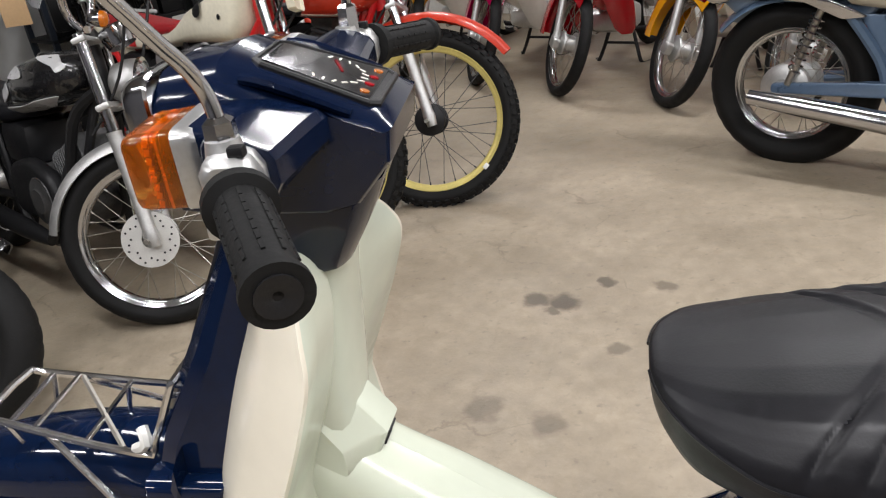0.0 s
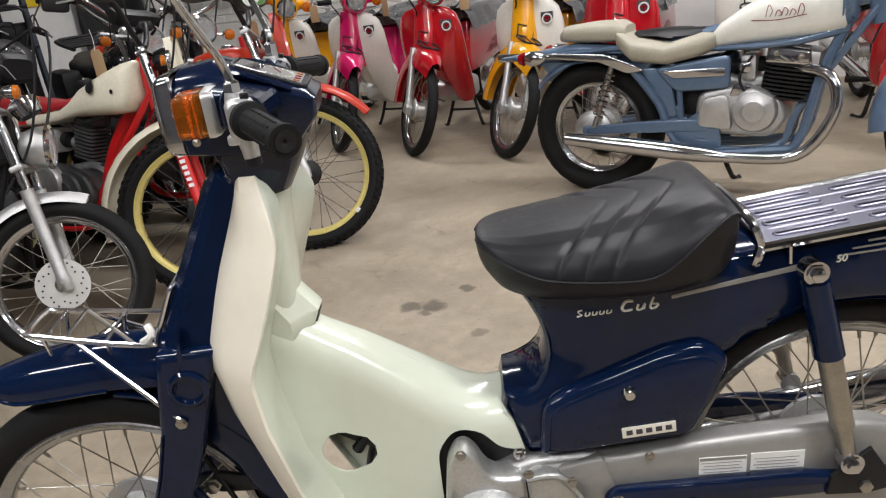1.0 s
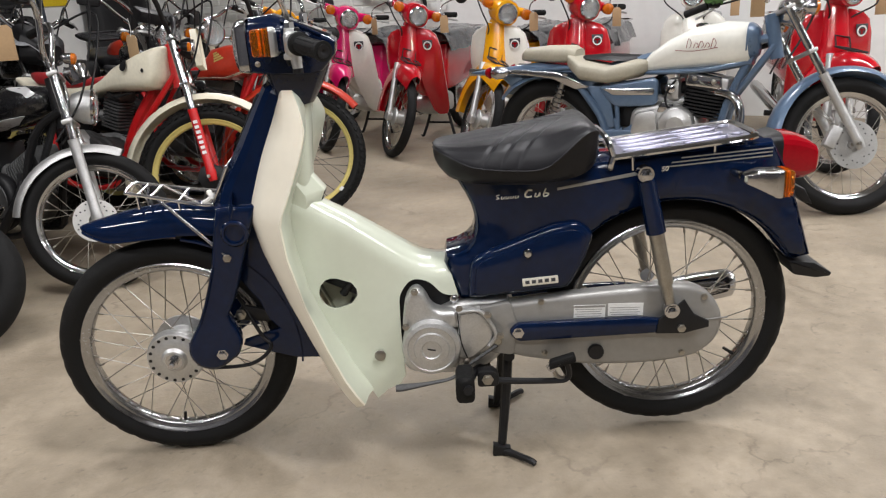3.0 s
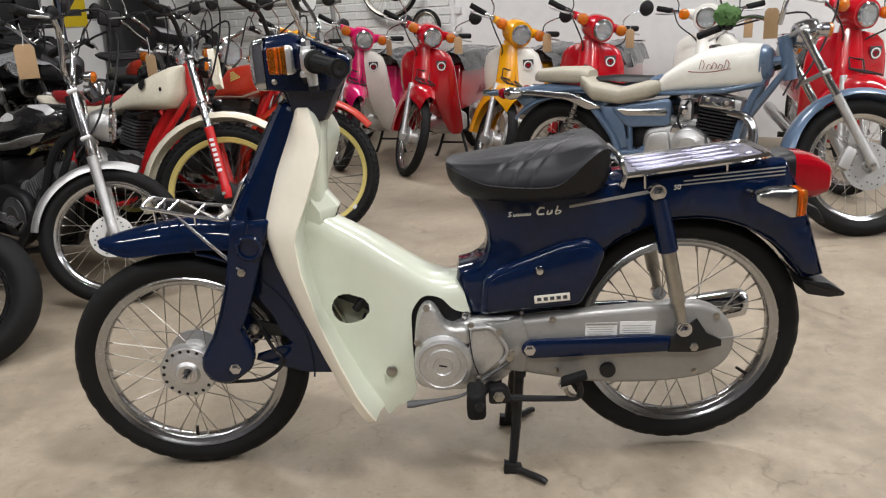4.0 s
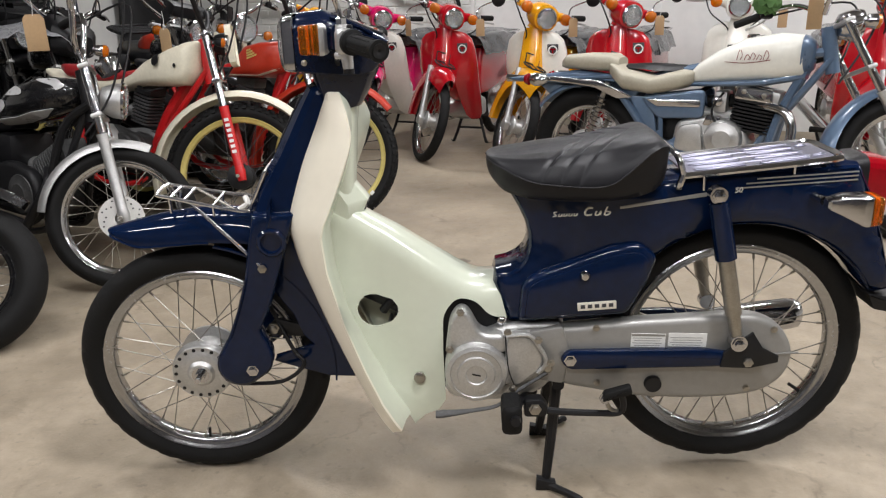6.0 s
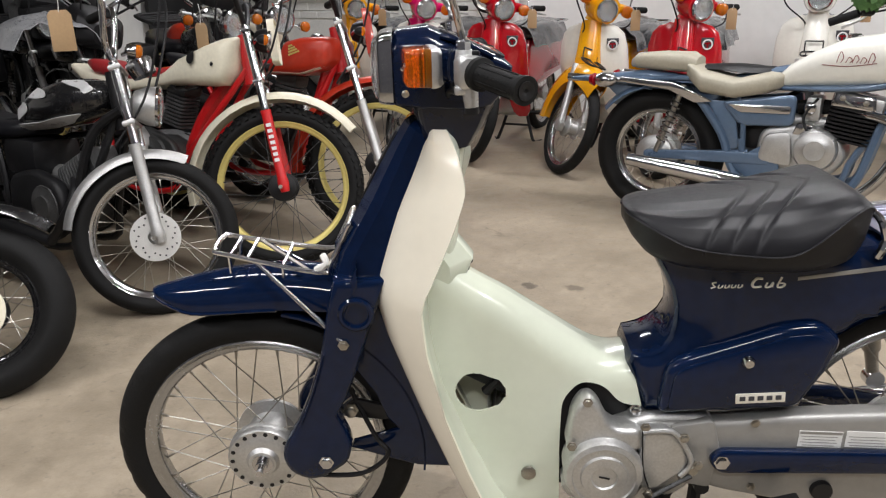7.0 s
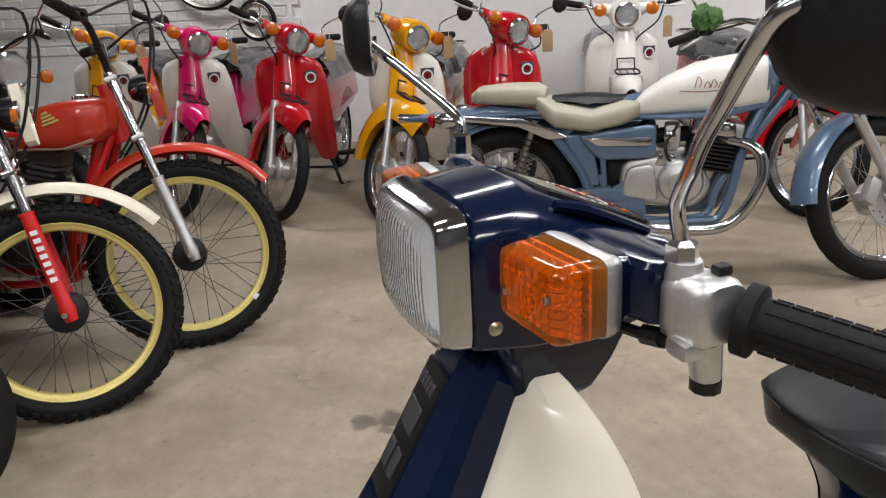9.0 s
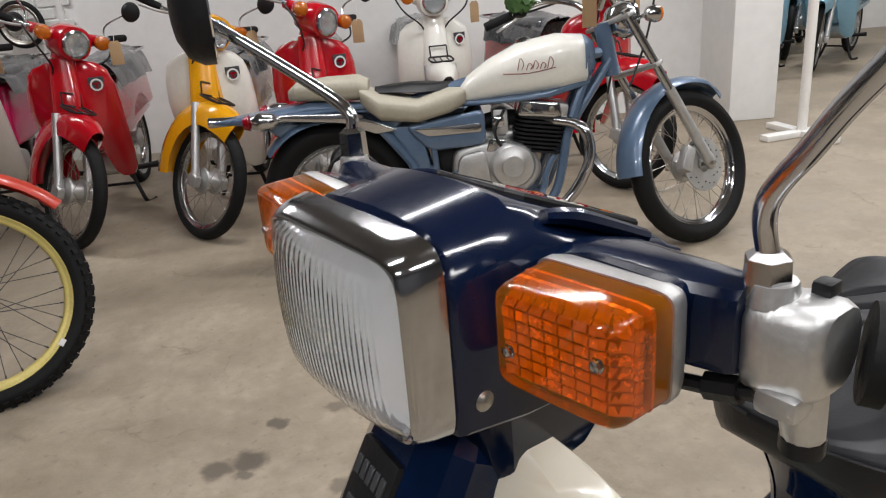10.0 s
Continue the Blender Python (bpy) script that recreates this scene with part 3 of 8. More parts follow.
def step_through_moped():
    bike = thing("moped", "navy step-through moped with cream leg shield on its centre stand", "moped")
    # wheels; all that turns with the bars is built straight and then steered a little to the left
    rake = Vector((math.sin(radians(27)), 0, math.cos(radians(27))))
    steered = Matrix.Translation((-0.20, 0, 0.9)) @ Matrix.Rotation(radians(5.0), 4, rake) @ Matrix.Translation((0.20, 0, -0.9))
    ax, ay, az = -0.562, -0.010, 0.2755
    front = [wheel(bike, "front_wheel", (ax, ay, az), 0.2755, 0.066, 0.2175, 0.064, 0.10, label="chromed wire wheel with black tyre")]
    wheel(bike, "rear_wheel", (0.588, 0, 0.300), 0.281, 0.070, 0.2235, 0.062, 0.10, label="chromed wire wheel with black tyre")
    for cx, cy, cz, aa in ((ax, ay, az, -97), (0.588, 0, 0.300, -36)):
        a = radians(aa)
        p = Vector((cx + 0.206 * math.cos(a), cy, cz + 0.206 * math.sin(a)))
        stem = part("valve_stem", tube([p, p - Vector((math.cos(a), 0, math.sin(a))) * 0.026], [0.0042, 0.0036], 8, 1), BLACK, bike)
        if cx < 0:
            front.append(stem)
    # front axle and brake plate
    bm = lathe([(0.0, -0.108), (0.006, -0.108), (0.006, -0.094), (0.011, -0.094), (0.011, -0.082), (0.019, -0.082), (0.019, -0.066), (0.024, -0.066), (0.024, -0.055), (0, -0.055)], 20, pose(ax, ay + 0.012, az))
    front.append(part("axle_nut", bm, CHROME, bike))
    hole = None
    for k in range(18):
        a = 2 * math.pi * k / 18
        if hole is None:
            one_ = hole = part("hub_hole", lathe([(0.0042, -0.0585), (0.0042, -0.0535), (0, -0.0535)], 8), IRON, front[0])
        else:
            one_ = new("hub_hole", hole.data)
            one_.parent = front[0]
        one_.matrix_local = pose(0.0555 * math.cos(a), 0, 0.0555 * math.sin(a))
    front.append(part("brake_plate", lathe([(0.0625, 0.012), (0.0645, 0.004), (0.0640, -0.008), (0.0615, -0.0115), (0.050, -0.0120), (0.048, -0.0135), (0.030, -0.0150), (0.024, -0.022), (0.0, -0.022)], 40, pose(ax, ay - 0.046, az)), ALLOY, bike))
    # fork legs with the link covers at their feet
    leg_line = [(-0.404, 0.640), (-0.415, 0.600), (-0.435, 0.504), (-0.462, 0.426), (-0.485, 0.373), (-0.508, 0.336)] + arc(-0.468, 0.305, 0.050, 160, 300, 10) + rounded([(-0.443, 0.262), (-0.404, 0.288), (-0.395, 0.325), (-0.402, 0.350), (-0.418, 0.384)], 0.014)[5:-5] + \
        [(-0.416, 0.388), (-0.396, 0.423), (-0.376, 0.476), (-0.354, 0.540), (-0.336, 0.590), (-0.318, 0.640)]
    for s in (-1, 1):
        leg = part("fork_leg", slab(leg_line, s * 0.060, s * 0.104, 0.012, seg=3), NAVY, bike, "pressed steel navy fork leg")
        part("fork_cap", lathe([(0.030, -0.004), (0.030, 0.003), (0.026, 0.007), (0.022, 0.007), (0.020, 0.001), (0.016, -0.001), (0, -0.001)], 28, pose(-0.370, s * 0.104, 0.583) @ (Matrix() if s > 0 else pose(0, 0, 0, 0, 0, 180))), NAVY, leg)
        part("fork_seam", tube([(-0.430, s * 0.1035, 0.508), (-0.452, s * 0.104, 0.440), (-0.478, s * 0.1035, 0.375)], 0.002, 5, 3), NAVY, leg)
        link = part("fork_link", slab(rounded([(-0.58, 0.258), (-0.58, 0.288), (-0.43, 0.306), (-0.43, 0.27)], 0.012), s * 0.05, s * 0.066, 0.004), IRON, bike)
        part("link_bolt", bolt((-0.442, s * 0.103, 0.295), 0.010, 0.008, sign=s), CHROME, leg)
        front += [leg, link]
    front.append(part("fork_crown", loft(bmesh.new(), [ellipse((-0.365 - k * 0.012, 0, 0.64 - k * 0.03), 0.105 if k < 3 else 0.085, 0.03, 16, 5, "yz") for k in range(4)]), NAVY, bike))
    # brake arm and cable
    front.append(part("brake_arm", slab(rounded([(-0.41, 0.372), (-0.39, 0.392), (-0.33, 0.372), (-0.318, 0.352), (-0.335, 0.345), (-0.395, 0.352)], 0.010), -0.056, -0.044, 0.004), IRON, bike))
    front.append(part("arm_bolt", bolt((-0.398, -0.056, 0.370), 0.010, 0.012), STEEL, bike))
    front.append(part("brake_cable", tube([(-0.42, -0.03, 0.45), (-0.36, -0.07, 0.33), (-0.335, -0.085, 0.295), (-0.385, -0.09, 0.258), (-0.48, -0.078, 0.250)], 0.0045, 8), BLACK, bike))
    # steering column cover
    rings = []
    for z, xf, xr, hw in ((0.610, -0.414, -0.30, 0.088), (0.655, -0.397, -0.29, 0.080), (0.74, -0.347, -0.245, 0.061), (0.82, -0.302, -0.225, 0.052), (0.856, -0.280, -0.214, 0.050), (0.864, -0.268, -0.218, 0.044)):
        cx, hl = (xf + xr) / 2, (xr - xf) / 2
        rings.append([Vector((cx + hl * a, hw * b, z - 0.02 * a)) for a, b in ((-1, -0.45), (-0.72, -0.86), (-0.4, -1), (1, -1), (1, 1), (-0.4, 1), (-0.72, 0.86), (-1, 0.45))])
    part("column_cover", loft(bmesh.new(), rings), NAVY, bike, "scratched navy steering column cover", 20)
    # name plate on the column
    tilt = pose(-0.322, 0, 0.802, 0, 29.0, 0)
    plaque = part("name_plate", box((0.010, 0.046, 0.128), tilt, 0.004), BLACK, bike, "black plate with raised lettering")
    bm = bmesh.new()
    for row, (z, k, w) in enumerate(((0.046, 5, 0.0055), (0.014, 1, 0.03), (-0.028, 2, 0.014))):
        for i in range(k):
            box((0.0022, w, 0.012 if row == 0 else 0.026), tilt @ pose(-0.0055, (i - (k - 1) / 2) * (0.0075 if row == 0 else 0.019), z), 0.0006, bm, 1)
    part("raised_mark", bm, DARKGREY, plaque)
    # front mudguard: an arch over the tyre with a pointed nose
    rings = []
    for x, top, low, hw in ((-0.729, 0.593, 0.584, 0.013), (-0.722, 0.596, 0.580, 0.020), (-0.700, 0.602, 0.573, 0.032), (-0.660, 0.612, 0.564, 0.046), (-0.595, 0.625, 0.568, 0.055), (-0.515, 0.632, 0.571, 0.057), (-0.440, 0.628, 0.566, 0.058), (-0.375, 0.615, 0.562, 0.058)):
        rings.append([Vector((x + 0.006 * (1 - abs(math.sin(t))), -hw * math.cos(t), low + (top - low) * abs(math.sin(t)) ** 0.8)) for t in (math.pi * k / 16 for k in range(17))])
    rings = list(zip(*[smooth_line(col, 3) for col in zip(*rings)]))
    front.append(part("front_mudguard", sheet(rings, 0.005), NAVY, bike, "glossy navy front mudguard with pointed nose", 60))
    for s in (-1, 1):
        front.append(part("guard_lip", tube([r[0 if s < 0 else -1] + Vector((0, s * 0.0005, 0)) for r in rings[1:-6]], 0.0030, 6, 1), NAVY, bike))
    # splash guard behind the wheel
    rear_line = [(-0.345, 0.600), (-0.318, 0.508), (-0.270, 0.385), (-0.213, 0.240), (-0.285, 0.246), (-0.342, 0.266), (-0.404, 0.290), (-0.398, 0.304), (-0.316, 0.327), (-0.336, 0.352), (-0.352, 0.401), (-0.380, 0.444), (-0.42, 0.52), (-0.42, 0.60)]
    for s in (-1, 1):
        front.append(part("mudguard_side", slab(rear_line, s * 0.046, s * 0.058, 0.005), NAVY, bike))
    strip = [[Vector((x, y, z)) for y in (-0.058, -0.03, 0, 0.03, 0.058)] for x, z in arc(ax, az, 0.294, 78, -8, 14)]
    front.append(part("mudguard_inner", sheet(strip, 0.004), NAVY, bike))
    # leg shield wings
    for s in (-1, 1):
        rings = []
        for z, fx, fy, ox, oy, rx, ry in ((0.868, -0.232, 0.047, -0.214, 0.056, -0.208, 0.052), (0.858, -0.240, 0.049, -0.206, 0.080, -0.199, 0.055), (0.840, -0.249, 0.050, -0.195, 0.107, -0.194, 0.053),
                                          (0.815, -0.259, 0.051, -0.185, 0.131, -0.194, 0.052), (0.785, -0.273, 0.052, -0.180, 0.147, -0.197, 0.051), (0.74, -0.295, 0.053, -0.194, 0.153, -0.205, 0.050), (0.70, -0.313, 0.054, -0.210, 0.155, -0.217, 0.050),
                                          (0.65, -0.333, 0.056, -0.231, 0.158, -0.236, 0.049), (0.625, -0.340, 0.057, -0.243, 0.160, -0.244, 0.048), (0.60, -0.338, 0.059, -0.250, 0.161, -0.250, 0.047), (0.53, -0.320, 0.066, -0.243, 0.165, -0.249, 0.047),
                                          (0.42, -0.272, 0.082, -0.216, 0.168, -0.231, 0.048), (0.32, -0.226, 0.093, -0.181, 0.170, -0.188, 0.052), (0.24, -0.187, 0.103, -0.150, 0.168, -0.146, 0.058),
                                          (0.20, -0.163, 0.110, -0.131, 0.162, -0.118, 0.062), (0.178, -0.145, 0.118, -0.122, 0.152, -0.104, 0.066), (0.166, -0.132, 0.126, -0.118, 0.142, -0.100, 0.070)):
            f, o, r = Vector((fx, s * fy, z)), Vector((ox, s * oy, z)), Vector((rx, s * (ry - 0.018), z))
            bulge = Vector((-0.012, s * 0.008, 0))
            o1, o2 = o + (f - o) * 0.10, o + (r - o) * 0.10
            rings.append([f, f + (o - f) * 0.30 + bulge * 0.8, f + (o - f) * 0.62 + bulge, o1, o + (o1 + o2 - 2 * o) * 0.22, o2, o + (r - o) * 0.55 + Vector((-0.004, 0, 0)), r + (o - r) * 0.12, r])
        # the upper corner is moulded round, the fold further down stays crisp
        rings = [list(r) for r in zip(*[smooth_line(col[:8], 4) + [Vector(p) for p in col[8:]] for col in zip(*rings)])]
        bm = bmesh.new()
        loft(bm, rings, cap=False, closed=False)
        # faces behind the fold take the shade-tinted cream
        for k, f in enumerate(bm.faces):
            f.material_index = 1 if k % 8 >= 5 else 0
        bmesh.ops.recalc_face_normals(bm, faces=bm.faces[:])
        bmesh.ops.solidify(bm, geom=bm.faces[:], thickness=0.0035)
        part("leg_shield_wing", bm, [CREAM, SHADECREAM], bike, "cream plastic leg shield wing with folded edge", 42)
    # leg shield side panels with the peephole
    hole = [(x, z) for x, z in arc(-0.171, 0.408, 0.037, 60, 300, 12)] + [(-0.134, 0.384), (-0.121, 0.402), (-0.121, 0.418), (-0.132, 0.434)]
    side_line = [(-0.243, 0.62), (-0.19, 0.60), (-0.12, 0.56), (-0.03, 0.515), (0.085, 0.478), (0.093, 0.45), (0.108, 0.392)] + rounded([(0.108, 0.392), (0.070, 0.398), (0.046, 0.431), (0.004, 0.441), (-0.026, 0.402), (-0.028, 0.314), (-0.026, 0.200)], 0.02)[4:-4] + \
        [(-0.026, 0.200), (-0.042, 0.176), (-0.07, 0.165), (-0.095, 0.142), (-0.120, 0.19), (-0.148, 0.24), (-0.196, 0.32), (-0.243, 0.42), (-0.260, 0.53)]
    tops = ((-0.30, 0.690), (-0.245, 0.655), (-0.20, 0.626), (-0.17, 0.607), (-0.121, 0.579), (-0.06, 0.538), (0.0, 0.498), (0.025, 0.484), (0.042, 0.4775), (0.058, 0.4750), (0.079, 0.4765), (0.093, 0.478), (0.2, 0.48))

    def crest(x):
        for (ax, az), (bx, bz) in zip(tops, tops[1:]):
            if x <= bx:
                return az + (bz - az) * (x - ax) / (bx - ax)
        return tops[-1][1]

    def panel_y(x, z):
        hw = (0.050 + 0.017 * ramp(x, -0.25, 0.02)) if z > 0.30 else (0.050 + 0.017 * max(ramp(x, -0.25, 0.02), ramp(z, 0.30, 0.20)))
        d = crest(x) - z
        k = 0.060
        return hw if d >= k else hw * (1 - ((k - d) / k) ** 2.6) ** (1 / 2.6) if d > 0 else 0.0

    top_line = [(-0.260 + 0.353 * k / 24, crest(-0.260 + 0.353 * k / 24)) for k in range(25)]
    side_line = top_line + [(0.094, 0.45), (0.108, 0.392)] + side_line[7:]
    for s in (-1, 1):
        bm = filled(side_line, [hole] if s < 0 else [], [-0.23 + 0.02 * k for k in range(17)], [-0.0018, -0.005, -0.009, -0.014, -0.020, -0.028, -0.038, -0.050, -0.062, -0.09, -0.13, -0.18, -0.24, -0.30, -0.36], flow=crest)
        for v in bm.verts:
            v.co.y = s * panel_y(v.co.x, v.co.z)
        bmesh.ops.recalc_face_normals(bm, faces=bm.faces[:])
        bmesh.ops.solidify(bm, geom=bm.faces[:], thickness=0.003)
        part("leg_shield_panel", bm, SHADECREAM, bike, "cream plastic tunnel half, tinted green for shade, with a peephole", 50)
        part("panel_screw", lathe([(0.013, 0), (0.013, 0.004), (0.010, 0.006), (0.0, 0.006)], 20, pose(-0.081, s * 0.066, 0.254) @ (Matrix() if s > 0 else pose(0, 0, 0, 0, 0, 180))), STEEL, bike)
        part("panel_nut", bolt((0.098, s * 0.066, 0.386), 0.008, 0.010, sign=s), CHROME, bike)
    # column cover and lock box
    rings = [ellipse((cx, 0, z), hl, hw, 20, 3.2, "xy") for z, cx, hl, hw in ((0.56, -0.246, 0.040, 0.038), (0.65, -0.240, 0.037, 0.042), (0.72, -0.232, 0.035, 0.049), (0.80, -0.222, 0.032, 0.050), (0.866, -0.208, 0.028, 0.048))]
    part("column_rear_cover", loft(bmesh.new(), rings), SHADECREAM, bike, "cream plastic column cover tinted green for shade")
    full = [(-0.248, 0.724), (-0.230, 0.712), (-0.226, 0.708), (-0.178, 0.646), (-0.1755, 0.641), (-0.188, 0.612), (-0.192, 0.609), (-0.250, 0.600)]
    foot = [(-0.252, 0.690), (-0.242, 0.682), (-0.240, 0.678), (-0.215, 0.640), (-0.213, 0.635), (-0.212, 0.612), (-0.214, 0.608), (-0.252, 0.598)]
    rings = [[Vector((p + (q - p) * w, y, u + (v - u) * w)) for (p, u), (q, v) in zip(foot, full)] for y, w in ((-0.047, 0.0), (-0.024, 0.78), (-0.0205, 0.90), (-0.0185, 0.97), (-0.0155, 1.0), (0.0155, 1.0), (0.0185, 0.97), (0.0205, 0.90), (0.024, 0.78), (0.047, 0.0))]
    lock = part("lock_box", loft(bmesh.new(), rings), SHADECREAM, bike, "moulded lock box on the column", 30)
    for dz in (-0.006, 0.007):
        part("key_slot", box((0.004, 0.020, 0.006), pose(-0.1815 + 0.43 * dz, 0.0, 0.6265 + dz, 0, 23, 0), 0.001), BLACK, lock)
    # frame body under the seat, with the rear wheel arch
    body_line = [(0.080, 0.470), (0.086, 0.490), (0.112, 0.494), (0.132, 0.504), (0.146, 0.522), (0.153, 0.546), (0.152, 0.572), (0.146, 0.596), (0.134, 0.622), (0.118, 0.650), (0.106, 0.672), (0.20, 0.676), (0.407, 0.680), (0.609, 0.693), (0.785, 0.706), (0.815, 0.65), (0.850, 0.560), (0.886, 0.446), (0.848, 0.438)] + \
        arc(0.588, 0.300, 0.286, 30, 158, 18) + [(0.30, 0.390), (0.112, 0.384)]
    def body_y(x, z):
        return 0.078 - 0.034 * (1 - ramp(x, 0.10, 0.26)) * ramp(z, 0.49, 0.56) - 0.008 * (1 - ramp(x, 0.085, 0.13)) * (1 - ramp(z, 0.49, 0.56))

    part("frame_body", pillow(body_line, body_y, 0.020), NAVY, bike, "glossy navy pressed steel body and rear mudguard", 60)
    # side covers
    cover_line = rounded([(0.128, 0.394), (0.138, 0.480), (0.168, 0.500), (0.316, 0.553), (0.372, 0.560), (0.408, 0.532), (0.388, 0.474), (0.352, 0.408)], 0.016)
    for s in (-1, 1):
        cov = part("side_cover", slab(cover_line, s * 0.060, s * 0.098, 0.014, seg=3), NAVY, bike, "navy side cover with embossed rim")
        inner = rounded([(0.142, 0.404), (0.150, 0.472), (0.172, 0.487), (0.318, 0.539), (0.368, 0.545), (0.392, 0.527), (0.374, 0.472), (0.344, 0.418)], 0.014)
        part("embossed_panel", slab(inner, s * 0.09, s * 0.1015, 0.004), NAVY, cov)
        part("cover_bolt", lathe([(0.011, 0), (0.011, 0.004), (0.007, 0.010), (0, 0.011)], 16, pose(0.262, s * 0.101, 0.497) @ (Matrix() if s > 0 else pose(0, 0, 0, 0, 0, 180))), CHROME, cov)
        tilt = pose(0.288, s * 0.1025, 0.432, 0, -3.5, 0)
        badge = part("name_badge", box((0.078, 0.002, 0.018), tilt, 0.0015), LETTER, bike, "silver badge with dark bars")
        for k in range(5):
            part("badge_bar", box((0.0092, 0.0012, 0.0080), tilt @ pose((k - 2) * 0.0141, s * 0.0010, 0), 0.0003), PRINT, badge)
    # script emblem on the body: slanted strokes
    for s in (-1, 1):
        pen = [[(0.207, 0.6235), (0.201, 0.6225), (0.203, 0.6185), (0.206, 0.6160), (0.199, 0.6140)]]
        pen += [[(x, 0.6195), (x - 0.0015, 0.6145), (x + 0.003, 0.6145), (x + 0.0055, 0.6190), (x + 0.0045, 0.6145)] for x in (0.212, 0.222, 0.232, 0.242)]
        for line in pen:
            part("emblem_stroke", tube([(x, s * 0.0785, z + 0.02 * (x - 0.2)) for x, z in line], 0.0011, 6, 4, flat=0.8), LETTER, bike, "cream flowing emblem stroke")
        for line, w in (([(0.277, 0.6300), (0.268, 0.6305), (0.262, 0.6220), (0.265, 0.6160), (0.276, 0.6170)], 0.0024), ([(0.285, 0.6240), (0.2825, 0.6165), (0.289, 0.6165), (0.2935, 0.6240), (0.292, 0.6165)], 0.0020), ([(0.306, 0.6330), (0.3005, 0.6170), (0.308, 0.6165), (0.3115, 0.6215), (0.304, 0.6230)], 0.0020)):
            part("emblem_stroke", tube([(x, s * 0.0785, z) for x, z in line], w, 6, 4, flat=0.8), LETTER, bike, "cream flowing emblem stroke")
        if s < 0:
            lettering("50", 0.015, pose(0.556, -0.0795, 0.6605, 0, -3, 0) @ SIDE, LETTER, bike, "engine_size_mark", 0.2)
        for k in range(3):
            part("pinstripe", box((0.19 + 0.02 * k, 0.0012, 0.0028), pose(0.685 - 0.010 * k, s * 0.0786, 0.6875 - 0.0085 * k, 0, -3.2, 0), 0), GREYPAINT, bike)
        part("pinstripe", slab([(0.33, 0.627), (0.33, 0.633), (0.505, 0.659), (0.508, 0.651)], s * 0.0778, s * 0.0795, 0.0005), GREYPAINT, bike)
    # seat
    shape = ((0.070, 0.7285, 0.7245, 0.712, 0.020), (0.074, 0.7310, 0.7235, 0.698, 0.042), (0.084, 0.7340, 0.7210, 0.685, 0.066), (0.105, 0.7368, 0.7130, 0.668, 0.092), (0.143, 0.7412, 0.6975, 0.658, 0.114), (0.177, 0.7460, 0.6910, 0.655, 0.123), (0.223, 0.7508, 0.6870, 0.652, 0.129),
             (0.270, 0.7575, 0.6850, 0.651, 0.133), (0.298, 0.7620, 0.6890, 0.652, 0.135), (0.318, 0.7655, 0.7000, 0.654, 0.136), (0.340, 0.7690, 0.7180, 0.657, 0.136), (0.362, 0.7725, 0.7370, 0.661, 0.133), (0.385, 0.7745, 0.7530, 0.668, 0.127), (0.400, 0.7700, 0.7570, 0.678, 0.119), (0.409, 0.7610, 0.7540, 0.690, 0.112), (0.412, 0.750, 0.746, 0.705, 0.105))
    cols = [smooth_line([(p[0], p[k], p[k + 1]) for p in shape], 16) for k in (1, 3)]
    stations = [(p[0], p[1], p[2], q[1], q[2]) for p, q in zip(*cols)]
    crown = ((0.0, 0.0), (0.30, 0.02), (0.55, 0.09), (0.74, 0.22), (0.87, 0.43), (0.95, 0.68), (0.99, 0.90), (1.0, 1.0))

    def saddle(x, u):
        """A point on the saddle's top: u runs from the middle to the piping."""
        for p, q in zip(stations, stations[1:]):
            if x <= q[0]:
                break
        k = (x - p[0]) / (q[0] - p[0])
        top, pipe, hw = (p[c] + (q[c] - p[c]) * k for c in (1, 2, 4))
        for (u0, d0), (u1, d1) in zip(crown, crown[1:]):
            if u <= u1:
                break
        d = d0 + (d1 - d0) * (u - u0) / (u1 - u0)
        return Vector((x, hw * u, top - (top - pipe) * d))

    pleats = ((0.172, 0.262), (0.207, 0.306), (0.242, 0.352))
    fine = [k / 40 for k in range(33)] + [0.83, 0.86, 0.885, 0.91, 0.93, 0.95, 0.97, 0.985, 0.995, 1.0]

    def puffed(x, u):
        """The saddle's top drawn in along the stitched pleats and swelling behind each."""
        p = saddle(x, u)
        for x0, x1 in pleats:
            d = x - (x0 + (x1 - x0) * (1 - u ** 1.25))
            fade = 0.30 + 0.70 * ramp(u, 0.10, 0.55)
            p.z -= fade * (0.0046 * math.exp(-(d / 0.0046) ** 2) - (0.0040 * math.exp(-d / 0.016) * (1 - math.exp(-d / 0.004)) if d > 0 else 0.0))
        return p

    rings = []
    for x, top, pipe, low, hw in stations:
        half = [(p.y, p.z) for p in (puffed(x, u) for u in fine)] + [(hw * 0.985, pipe - 0.004), (hw * 0.965, pipe - 0.35 * (pipe - low)), (hw * 0.90, pipe - 0.78 * (pipe - low)), (hw * 0.82, low), (hw * 0.4, low)]
        rings.append([Vector((x, -y, z)) for y, z in half] + [Vector((x, y, z)) for y, z in reversed(half[1:])])
    seat = part("seat", loft(bmesh.new(), rings), VINYL, bike, "black vinyl saddle with diagonal pleats", 55)
    bm = bmesh.new()
    for s in (-1, 1):
        tube([(p[0], s * p[4], p[2]) for p in stations[::8]], 0.0019, 6, 2, bm=bm)
    part("seat_piping", bm, VINYL, seat)
    # rear carrier
    tilt = pose(0.596, 0, 0.7085, 0, -5.2, 0)
    slots = [(x, y, w) for y in (-0.060, -0.020, 0.020, 0.060) for x, w in ((-0.074, 0.098), (0.050, 0.092))] + [(0.119, -0.045, 0.022), (0.119, 0.045, 0.022)]
